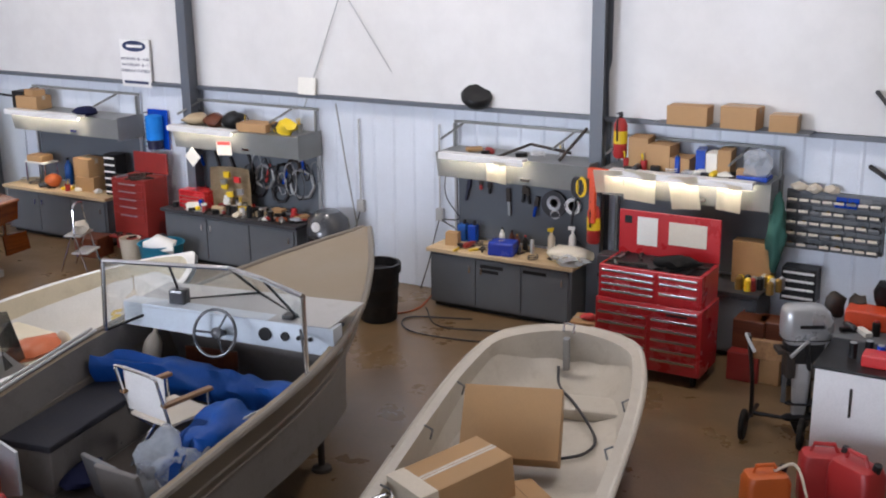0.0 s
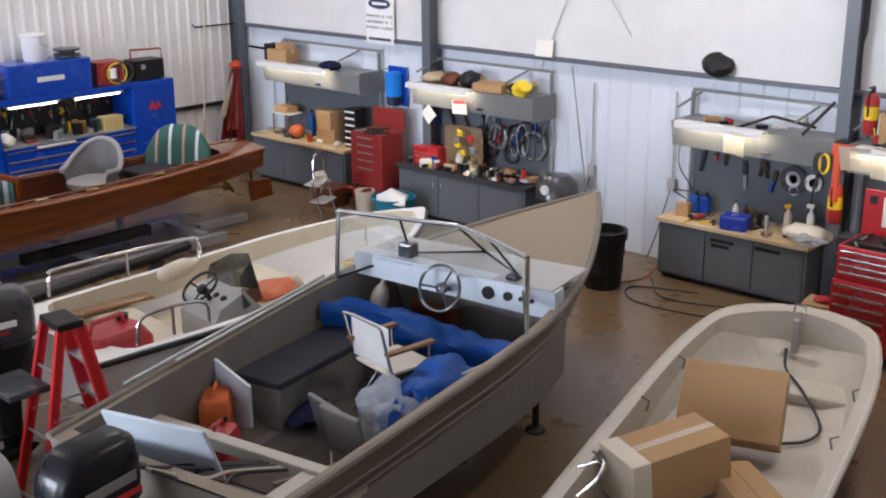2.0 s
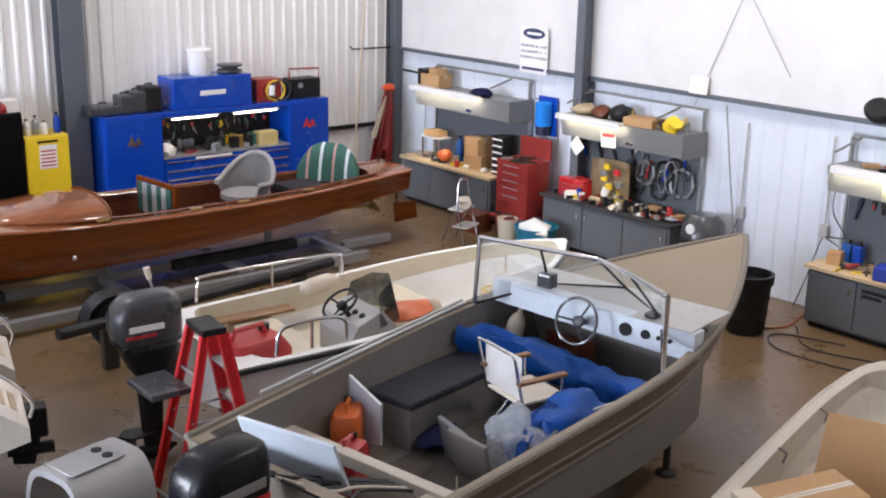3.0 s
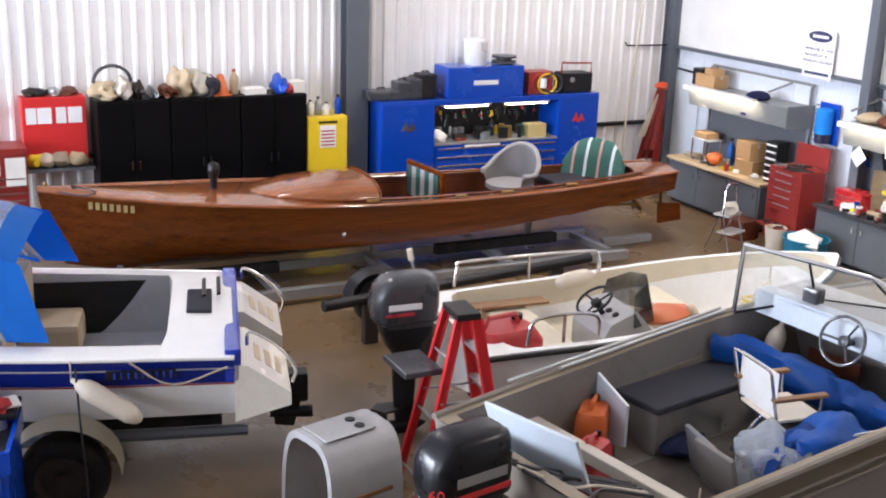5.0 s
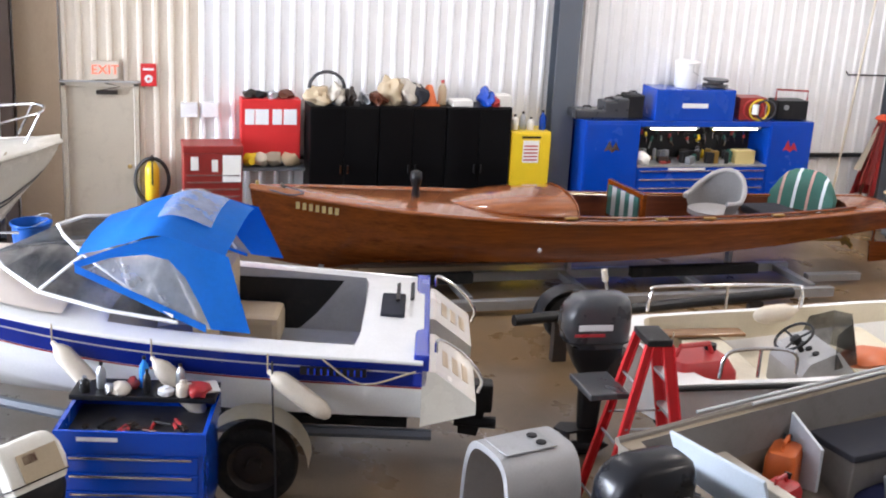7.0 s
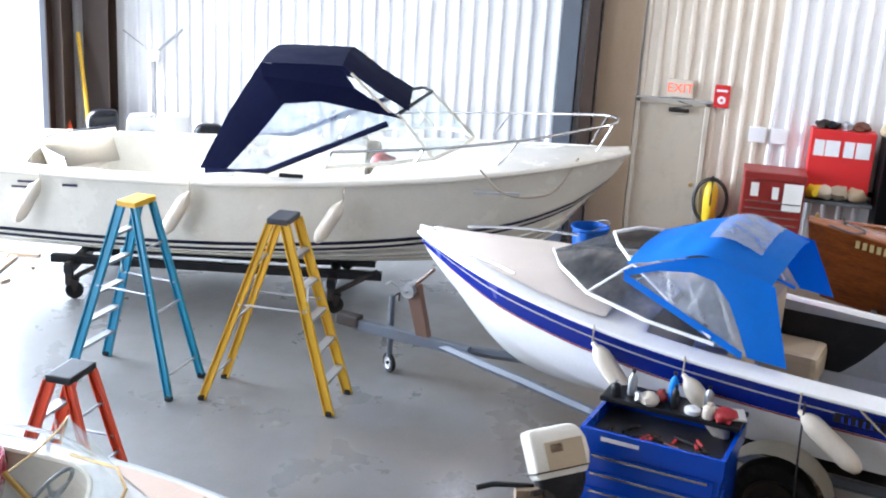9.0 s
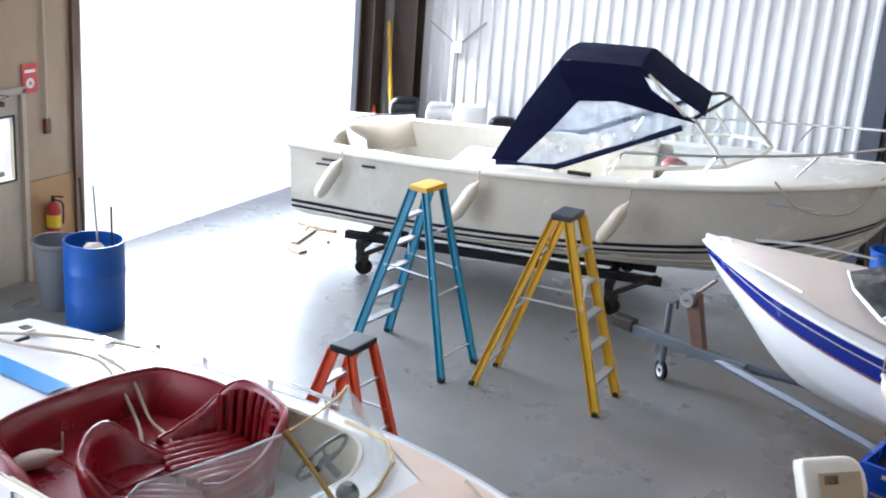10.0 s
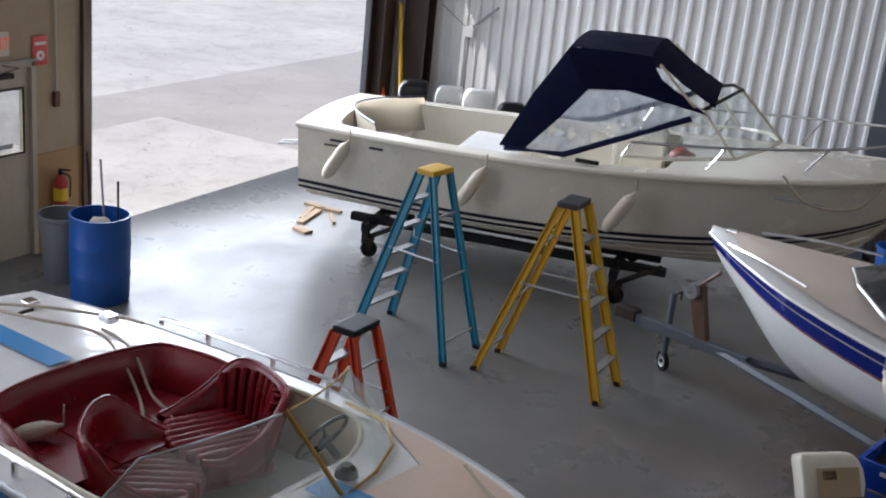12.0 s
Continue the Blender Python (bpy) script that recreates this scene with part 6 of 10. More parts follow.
part("lashing", tube(B(), [(-0.9, -0.66, -0.1), (-0.6, -0.74, 0.13), (0.0, -0.98, 0.22), (0.15, -0.95, 0.24)], 0.014, 6, 5), "galv", tp)
bag = thing("clear_plastic_bag", under(alu, pose(1.98, -0.34, 0.72, 0, 0, 0)), "crumpled clear plastic bag with blue canvas inside", "bag")
b = B()
blob(b, (0, 0, 0.08), (0.22, 0.26, 0.24), 5, 0.6, 3)
part("film", b, "vinylclear", bag, smooth=80)
b = B()
blob(b, (0.05, -0.05, 0.04), (0.15, 0.17, 0.15), 6, 0.4, 2)
part("contents", b, "bluetarp", bag, smooth=60)
part("blue_strap", sheet(B(), [[Vector((0.28, -0.05, 0.36)), Vector((0.26, -0.16, 0.36))], [Vector((0.10, -0.06, 0.34)), Vector((0.08, -0.15, 0.33))], [Vector((-0.16, -0.10, 0.20)), Vector((-0.18, -0.19, 0.18))], [Vector((-0.28, -0.14, 0.0)), Vector((-0.30, -0.22, 0.0))]], 0.01), "bluetarp", bag, smooth=60)
part("white_roll", tube(B(), [(-0.02, -0.30, 0.18), (0.1, -0.34, 0.22), (0.26, -0.36, 0.22)], 0.055, 10, 3), "fender", bag, smooth=60)
for x, y, rz, mt in ((1.80, 0.04, 70, "bin"), (1.72, -0.15, 80, "alu_in")):
    g2 = thing("seat_board", under(alu, pose(x, y, 0.575, 0, 0, rz)), "grey folded seat board standing on the boat floor", "board", "seat boards")
    part("board", box(B(), -0.2, -0.02, 0, 0.2, 0.02, 0.36, 0.015, m=pose(0, 0, 0, -14, 0, 0)), mt, g2)
lv = thing("life_vest", under(alu, pose(1.95, 0.40, 0.60, 0, 0, 20)), "dark blue life vest lying on the boat floor", "life vest")
b = B()
blob(b, (0, 0, 0.05), (0.24, 0.14, 0.06), 3, 0.4)
part("panel", b, "navycanvas", lv, smooth=60)
part("strap", tube(B(), [(0.2, 0.05, 0.05), (0.45, 0.1, 0.02), (0.6, -0.1, 0.02), (0.75, 0.0, 0.02)], 0.018, 6, 4), "black", lv)
rp = thing("rope", under(alu, pose(1.35, -0.30, 0.58, 0, 0, 0)), "loose pale rope on the boat floor", "rope")
part("coil", tube(B(), [(-0.3, 0.3, 0.01), (0, 0.15, 0.01), (0.3, 0.05, 0.012), (0.42, -0.1, 0.01), (0.3, -0.2, 0.01), (0.22, -0.05, 0.02), (0.4, 0.02, 0.015)], 0.012, 6, 5), "rope", rp)
outboard(under(alu, pose(-0.20, 0.03, 1.0, 0, 0, 0)), "glossy black outboard motor with red stripe", "cowl", 1.05,
         (("red_stripe", "signred", -0.48, 0.19, -0.02, 0.225, -1), ("maker_mark", "galv", -0.40, 0.27, -0.05, 0.33, -1)))
mnum = words("power_number", "60", 0.10, "signred", alu, pose(-0.755, -0.127, 1.27, 90, 0, -45))
at_ = thing("boat_trailer", under(alu, Matrix.Identity(4)), "dark steel boat trailer under the aluminium boat", "trailer")
for y in (0.5, -0.5):
    part("side_rail", box(B(), -0.1, y - 0.04, 0.30, 4.2, y + 0.04, 0.40, 0.006), "iron", at_)
    part("bunk", box(B(), 0.0, y - 0.05, 0.40, 3.6, y + 0.05, 0.47, 0.01), "rubber", at_)
    wheel(at_, (1.2, y * 1.7, 0.28), 0.28, 0.17, (0, 1, 0))
part("axle", cyl(B(), (1.2, -0.85, 0.29), (1.2, 0.85, 0.29), 0.03), "iron", at_)
part("tongue", box(B(), 4.0, -0.05, 0.30, 5.2, 0.05, 0.40, 0.006), "iron", at_)
part("jack", cyl(B(), (3.75, -0.62, 0.04), (3.75, -0.62, 0.62), 0.03), "iron", at_)
part("jack_head", box(B(), 3.66, -0.70, 0.52, 3.84, -0.5, 0.62, 0.02), "iron", at_)
part("jack_foot", lathe(B(), [(0.09, 0.0), (0.08, 0.03), (0.03, 0.05)], at=(3.75, -0.62, 0)), "iron", at_)

# -- square-bowed skiff: cartons and lines --


def carton(m, w, d, h, label, tape=True, group="cardboard boxes"):
    t = thing("cardboard_box", m, label, "box", group)
    b = box(B(), -w / 2, -d / 2, 0, w / 2, d / 2, h, 0.006)
    for v in b.verts:
        v.co += Vector((noise.noise(v.co * 7), noise.noise(v.co * 7 + Vector((5, 0, 0))), 0)) * 0.006
    part("carton", b, "carton", t)
    if tape:
        part("tape", box(B(), -w / 2 - 0.001, -0.028, h * 0.72, w / 2 + 0.001, 0.028, h + 0.0015), "tape", t)
    part("flap_seam", box(B(), -w / 2 + 0.004, -0.003, h, w / 2 - 0.004, 0.003, h + 0.002), "oak", t)
    return t


carton(under(pram, pose(2.42, 0.08, 0.52, 38, 0, 96)), 0.76, 0.26, 0.56, "large brown cardboard box in the square-bowed skiff")
c2 = carton(under(pram, pose(1.62, 0.28, 0.46, 0, -6, -38)), 0.78, 0.42, 0.40, "taped brown cardboard box in the square-bowed skiff")
part("tape_wrap", box(B(), -0.394, -0.214, 0.02, -0.25, 0.214, 0.404, 0.004), "fender", c2, "white tape wrapped round the box end")
carton(under(pram, pose(1.75, -0.22, 0.41, 0, 5, 35)), 0.66, 0.32, 0.18, "flat brown cardboard box in the square-bowed skiff", False)
b = B()
box(b, 3.55, -0.62, 0.40, 3.9, 0.62, 0.50, 0.03)
part("bow_step", b, "oldwhite", pram)
part("bow_bracket", box(B(), 4.28, -0.03, 0.55, 4.34, 0.03, 0.86, 0.01), "galv", pram)
part("bow_eye", tube(B(), [(4.36, -0.05, 0.89), (4.42, -0.05, 0.95), (4.46, 0.05, 0.95), (4.40, 0.05, 0.89)], 0.014, 6), "chrome", pram)
cu_ = thing("rolled_cushion", under(pram, pose(3.35, 0.12, 0.42, 0, 0, 0)), "dirty white rolled cushion in the skiff bow", "cushion")
part("roll", lathe(B(), [(0.02, 0), (0.07, 0.02), (0.075, 0.15), (0.07, 0.28), (0.02, 0.30)], n=14), "oldwhite", cu_, smooth=50)
part("bow_line", tube(B(), [(4.2, 0.05, 0.62), (4.0, 0.0, 0.52), (3.6, -0.22, 0.52), (3.2, -0.45, 0.43), (2.9, -0.42, 0.43), (2.75, -0.25, 0.43)], 0.013, 6, 5), "cord", pram)
part("stern_cable", tube(B(), [(2.1, -0.30, 0.43), (1.9, -0.42, 0.44), (1.75, -0.25, 0.44), (1.6, -0.5, 0.43), (1.3, -0.40, 0.43), (1.2, -0.55, 0.43)], 0.012, 6, 5), "cord", pram)
for x in (1.3, 2.3, 3.2):
    for sg in (1, -1):
        part("side_cleat", tube(B(), [(x, 0.72 * sg, 0.80), (x + 0.02, 0.66 * sg, 0.76), (x + 0.02, 0.68 * sg, 0.68)], 0.009, 6), "bin", pram)
part("stern_rail", tube(B(), [(1.05, 0.72, 0.80), (1.05, 0.55, 0.88), (0.8, 0.5, 0.88), (0.6, 0.55, 0.84)], 0.014, 6, 4), "chrome", pram)
pd = thing("boat_dolly", under(pram, Matrix.Identity(4)), "low wooden dolly under the square-bowed skiff", "dolly")
for y in (-0.4, 0.4):
    part("runner", box(B(), 0.4, y - 0.05, 0.10, 3.9, y + 0.05, 0.22, 0.008), "pinewood", pd)
for x in (0.8, 3.3):
    part("cross_piece", box(B(), x - 0.06, -0.55, 0.22, x + 0.06, 0.55, 0.315, 0.006), "pinewood", pd)
    for y in (-0.4, 0.4):
        caster(pd, (x, y, 0), 0.12, 0.05)

# -- red-seat runabout: seats, screen, stripe, rails, dolly --
stripe = B()
zz = lambda s: r_sheer(s) + 0.070
loft(stripe, [[Vector((RL * s, y0, zz(s))), Vector((RL * s, y0 + 0.095, zz(s))), Vector((RL * s, y0 + 0.19, zz(s)))] for y0 in (-0.06,) for s in (0.012, 0.06, 0.12, 0.18, 0.243)], False)
part("deck_stripe", stripe, "skystripe", redseat, "sky blue stripe painted along the deck")
stripe = B()
loft(stripe, [[Vector((RL * s, -0.10, zz(s))), Vector((RL * s, 0.0, zz(s) + 0.002)), Vector((RL * s, 0.10, zz(s)))] for s in (0.645, 0.7, 0.8, 0.9, 0.97)], False)
part("deck_stripe", stripe, "skystripe", redseat)

panel = B()
loft(panel, [[Vector((RL * s, y * max(0.02, r_half(s) - 0.05), r_sheer(s) + 0.05 * (1 - y * y) + 0.012)) for y in (-1, -0.8, -0.6, -0.4, -0.2, 0, 0.2, 0.4, 0.6, 0.8, 1)] for s in (0.69, 0.705, 0.72, 0.735, 0.75, 0.8, 0.85, 0.9, 0.95, 0.985)], False)
for sg in (1, -1):
    loft(panel, [[Vector((RL * s, y * max(0.02, r_half(s) - 0.03) * sg, r_sheer(s) + 0.05 * (1 - y * y) + 0.012)) for y in (0.93 - 0.25 * (s - 0.6) / 0.09, 0.96, 0.985)] for s in (0.60, 0.63, 0.66, 0.69)], False)
part("foredeck_panel", panel, "peach", redseat, "peach foredeck", smooth=40)


def bucket(m, label, ribbed=True):
    """A low wrap-round bucket seat: high back sinking to low arms, ribbed cushion."""
    t = thing("bucket_chair", m @ Matrix.Scale(1.24, 4), label, "seat", "red bucket seats")
    rise = lambda a: 0.17 + 0.25 * (lambda q: q * q * (3 - 2 * q))(min(1.0, max(0.0, (math.sin(a) + 0.35) / 1.15)))
    arc = [radians(-40 + 260 * i / 32) for i in range(33)]
    rows_ = []
    for v, f in ((0, 0.80), (0.3, 0.90), (0.7, 1.0), (0.92, 1.04), (1.0, 0.99), (0.98, 0.91), (0.85, 0.85), (0.4, 0.78), (0.1, 0.74)):
        r = []
        for a in arc:
            r.append(Vector((-0.31 * math.copysign(abs(math.sin(a)) ** 0.72, math.sin(a)) * f, 0.33 * math.copysign(abs(math.cos(a)) ** 0.72, math.cos(a)) * f, 0.06 + rise(a) * v)))
        rows_.append(r)
    b = B()
    sheet(b, rows_)
    part("back", b, "vinylred", t, smooth=70)
    part("welt", tube(B(), rows_[4], 0.010, 6), "vinylred", t)
    part("seat_base", box(B(), -0.22, -0.23, 0, 0.24, 0.23, 0.15, 0.05), "vinylred", t, smooth=50)
    for i in range(8):
        y = -0.203 + i * 0.058
        reach = 0.29 - 1.6 * y * y
        part("cushion_rib", box(B(), -0.20, y - 0.029, 0.12, reach, y + 0.029, 0.225, 0.027), "vinylred", t, smooth=60)
    if ribbed:
        for i in range(11):
            a = radians(28 + 124 * i / 10)
            h = rise(a)
            part("back_rib", tube(B(), [(-0.31 * 0.765 * math.sin(a), 0.33 * 0.765 * math.cos(a), 0.20), (-0.31 * 0.835 * math.sin(a), 0.33 * 0.835 * math.cos(a), 0.06 + h * 0.78), (-0.31 * 0.90 * math.sin(a), 0.33 * 0.90 * math.cos(a), 0.06 + h * 0.95)], 0.021, 8), "vinylred", t, smooth=60)
    return t


bucket(under(redseat, pose(2.52, 0.42, 0.56, 0, 0, -108)), "dark red ribbed vinyl bucket seat turned to the side")
bucket(under(redseat, pose(2.50, -0.16, 0.50, 0, 0, 42)), "dark red vinyl bucket seat facing the windscreen", False)
lounge = thing("stern_lounge", under(redseat, pose(1.95, 0, 0.49, 0, 0, 0)), "dark red wrap-round vinyl stern seat", "seat")
b = B()
plan = []
for i in range(37):
    a = radians(-90 + 180 * i / 36)
    plan.append((-0.44 * abs(math.cos(a)) ** 0.75 + 0.42 * max(0.0, abs(math.sin(a)) - 0.80) / 0.20, 0.86 * math.copysign(abs(math.sin(a)) ** 0.80, a)))
rows_ = []
for f, z in ((0.78, 0.26), (0.77, 0.34), (0.82, 0.46), (0.90, 0.55), (0.96, 0.585), (1.02, 0.575), (1.06, 0.53), (1.06, 0.30)):
    rows_.append([Vector((x if x > 0 else x * f, y * f, z - 0.12 * max(0.0, x / 0.42) ** 2)) for x, y in plan])
sheet(b, rows_)
part("back_pad", b, "vinylred", lounge, "padded dark red wrap-round backrest", smooth=75)
part("back_welt", tube(B(), rows_[4], 0.011, 6), "vinylred", lounge)
b = B()
loft(b, [[Vector((x - 0.0, y, z)) for x, y in [(0.42 * 1.0, -0.78), (0.42, 0.78), (0.1, 0.80), (-0.2, 0.66), (-0.34, 0.35), (-0.38, 0), (-0.34, -0.35), (-0.2, -0.66), (0.1, -0.80)]] for z in (0.0, 0.24, 0.30)], True, True, True)
part("seat_pad", b, "vinylred", lounge, smooth=30)
for y in (-0.26, 0.26):
    part("pad_seam", tube(B(), [(-0.36, y, 0.302), (0.42, y, 0.302)], 0.008, 6), "vinylred", lounge)
part("cockpit_rim", tube(B(), [(RL * (0.25 + 0.39 * i / 40), (max(0.0, r_half(0.25 + 0.39 * i / 40) - 0.20)) * (1 if min(i / 40, 1 - i / 40) >= 0.22 else math.sqrt(max(0.0, 1 - (1 - min(i / 40, 1 - i / 40) / 0.22) ** 2))), r_sheer(0.25 + 0.39 * i / 40) + 0.03) for i in range(41)], 0.018, 6), "cream_in", redseat)
part("cockpit_rim", tube(B(), [(RL * (0.25 + 0.39 * i / 40), -(max(0.0, r_half(0.25 + 0.39 * i / 40) - 0.20)) * (1 if min(i / 40, 1 - i / 40) >= 0.22 else math.sqrt(max(0.0, 1 - (1 - min(i / 40, 1 - i / 40) / 0.22) ** 2))), r_sheer(0.25 + 0.39 * i / 40) + 0.03) for i in range(41)], 0.018, 6), "cream_in", redseat)
for sg in (1, -1):
    bs = [Vector(p) for p in ((3.92, 0.03 * sg, 1.13), (3.86, 0.35 * sg, 1.12), (3.72, 0.68 * sg, 1.11), (3.50, 0.90 * sg, 1.09), (3.12, 0.95 * sg, 1.07))]
    tp_ = [Vector(p) for p in ((3.46, 0.03 * sg, 1.47), (3.42, 0.30 * sg, 1.46), (3.34, 0.58 * sg, 1.44), (3.22, 0.82 * sg, 1.40), (3.06, 0.93 * sg, 1.14))]
    b = B()
    sheet(b, [bs, [p.lerp(q, 0.5) + Vector((0.02, 0, 0.01)) for p, q in zip(bs, tp_)], tp_], 0.006)
    part("windscreen_pane", b, "glass", redseat, smooth=60)
    part("screen_base", tube(B(), bs, 0.012, 6), "brass", redseat)
    part("screen_edge", tube(B(), tp_, 0.007, 6), "brass" if sg > 0 else "galv", redseat)
part("screen_post", tube(B(), [(3.92, 0, 1.12), (3.46, 0, 1.48)], 0.016, 6), "brass", redseat)
b = B()
prism(b, [(3.50, 1.00), (3.60, 1.055), (3.62, 0.72), (3.58, 0.70)], -0.62, 0.62)
part("dashboard", b, "white", redseat)
steering(redseat, (3.30, 0.52, 1.05), 0.19, -60)
part("dash_knob", lathe(B(), [(0.07, 0), (0.06, 0.04), (0.03, 0.07)], at=(3.78, 0.18, 1.13), n=14), "black", redseat)
for sg in (1, -1):
    part("side_rail", tube(B(), [(1.35, (r_half(0.24) - 0.06) * sg, 1.04), (1.4, (r_half(0.25) - 0.06) * sg, 1.10), (2.1, (r_half(0.37) - 0.06) * sg, 1.12), (2.9, (r_half(0.5) - 0.06) * sg, 1.14), (3.3, (r_half(0.57) - 0.07) * sg, 1.08)], 0.016, 8, 4), "chrome", redseat)
    for x in (1.8, 2.4, 2.9):
        part("rail_post", cyl(B(), (x, (r_half(x / RL) - 0.06) * sg, 1.02), (x, (r_half(x / RL) - 0.06) * sg, 1.12), 0.02), "chrome", redseat)
    part("stern_cleat", box(B(), 0.95, 0.72 * sg - 0.05, 1.02, 1.08, 0.72 * sg + 0.05, 1.08, 0.012), "chrome", redseat)
    part("stern_vent", box(B(), 0.30, 0.52 * sg - 0.05, 0.99, 0.42, 0.52 * sg + 0.05, 1.04, 0.015), "chrome", redseat)
    part("deck_cleat", tube(B(), [(0.55, 0.35 * sg - 0.06, 1.05), (0.55, 0.35 * sg + 0.06, 1.05)], 0.014, 6), "iron", redseat)
for pts in ([(0.15, 0.30, 1.0), (0.6, 0.5, 1.06), (1.1, 0.75, 1.07), (1.3, 0.80, 1.08)], [(0.2, 0.25, 1.0), (0.7, 0.30, 1.06), (1.2, 0.45, 1.08), (1.5, 0.42, 1.02), (1.8, 0.35, 0.84), (2.1, 0.15, 0.82), (2.2, 0.12, 0.55)], [(1.2, 0.52, 1.08), (1.55, 0.5, 1.04), (1.85, 0.42, 0.84), (2.2, 0.3, 0.80), (2.3, 0.0, 0.52)], [(4.2, 0.75, 1.14), (4.6, 0.5, 1.17), (5.2, 0.3, 1.19)]):
    part("mooring_line", tube(B(), pts, 0.012, 6, 6), "rope", redseat)
fender(under(redseat, pose(1.80, -0.46, 0.86, 0, 0, 0)), 0.30, 0.06, "yellowed white fender lying on the stern seat", (0, 82, 60))
rd = thing("boat_dolly", under(redseat, Matrix.Identity(4)), "dark steel dolly with casters under the red-seat runabout", "dolly")
for y in (-0.45, 0.45):
    part("runner", box(B(), 0.3, y - 0.05, 0.24, 4.4, y + 0.05, 0.36, 0.008), "black", rd)
for x in (0.9, 3.6):
    part("cross_piece", box(B(), x - 0.06, -0.95, 0.20, x + 0.06, 0.95, 0.28, 0.006), "black", rd)
    for y in (-0.9, 0.9):
        caster(rd, (x, y, 0), 0.20, 0.09, 30)

# ---- north wall: benches, hutches and their clutter ----
rng = random.Random(7)


def solo(name, bm, material, label, category, m=None, group="", smooth=None):
    ob = part(name, bm, material, None, "", m, smooth)
    return tagged(ob, label, category, group)


def bottle(at, h, r, body, cap, label, spray=False, group="bottles"):
    t = thing("spray_bottle" if spray else "bottle", (*at, rng.uniform(0, 360)), label, "bottle", group)
    part("body", lathe(B(), [(r * 0.9, 0), (r, 0.01), (r, h * 0.62), (r * 0.8, h * 0.74), (r * 0.35, h * 0.84), (r * 0.35, h * 0.9)], n=14), body, t, smooth=50)
    if spray:
        b = B()
        cyl(b, (0, 0, h * 0.88), (0, 0, h * 0.98), r * 0.35)
        box(b, -r * 1.2, -r * 0.25, h * 0.95, r * 0.6, r * 0.25, h * 1.08, 0.004)
        part("trigger_head", b, cap, t)
    else:
        part("cap", cyl(B(), (0, 0, h * 0.9), (0, 0, h), r * 0.42), cap, t)
    return t


def tin(at, h, r, body, label, group="tins"):
    t = thing("tin", (*at, 0), label, "tin", group)
    part("body", lathe(B(), [(r, 0), (r * 1.03, 0.004), (r, 0.01), (r, h - 0.01), (r * 1.03, h - 0.004), (r, h)], n=16), body, t, smooth=40)
    part("lid", cyl(B(), (0, 0, h), (0, 0, h + 0.004), r * 0.85), "galv", t)
    return t


def carton_at(x, y, z, w, d, h, turn, label, tape=True):
    return carton(pose(x, y, z, 0, 0, turn), w, d, h, label, tape)


def hand_tool(at, length, turn, material, label, kind):
    """A small tool lying flat."""
    t = thing(kind, (*at, turn), label, "tool", "hand tools")
    part("handle", tube(B(), [(-length / 2, 0, 0.014), (0.02, 0, 0.014)], 0.014, 6), material, t)
    b = B()
    box(b, 0.0, -0.008, 0.004, length / 2, 0.008, 0.02, 0.003)
    box(b, length / 2 - 0.03, -0.02, 0.004, length / 2 + 0.01, 0.02, 0.022, 0.004)
    part("head", b, "iron", t)
    return t


def workbench(x0, x1, top, label, doors=3):
    t = thing("workbench", ((x0 + x1) / 2, 11.92, 0, 180), label, "workbench", "workbenches along the wall")
    w = x1 - x0
    part("body", box(B(), -w / 2 + 0.03, 0.0, 0.06, w / 2 - 0.03, 0.56, 0.70, 0.008), "bench", t)
    part("plinth", box(B(), -w / 2 + 0.06, 0.0, 0.0, w / 2 - 0.06, 0.50, 0.06), "black", t)
    part("worktop", box(B(), -w / 2, -0.005, 0.70, w / 2, 0.62, 0.745, 0.006), top, t)
    dw = (w - 0.12) / doors
    for i in range(doors):
        xa = -w / 2 + 0.06 + i * dw
        d = part("door", box(B(), xa + 0.008, 0.56, 0.09, xa + dw - 0.008, 0.582, 0.67, 0.006), "bench", t)
        hx = xa + dw - 0.08 if i % 2 else xa + 0.08
        part("handle", box(B(), hx - 0.012, 0.582, 0.50, hx + 0.012, 0.605, 0.58, 0.004), "chrome", d)
    return t


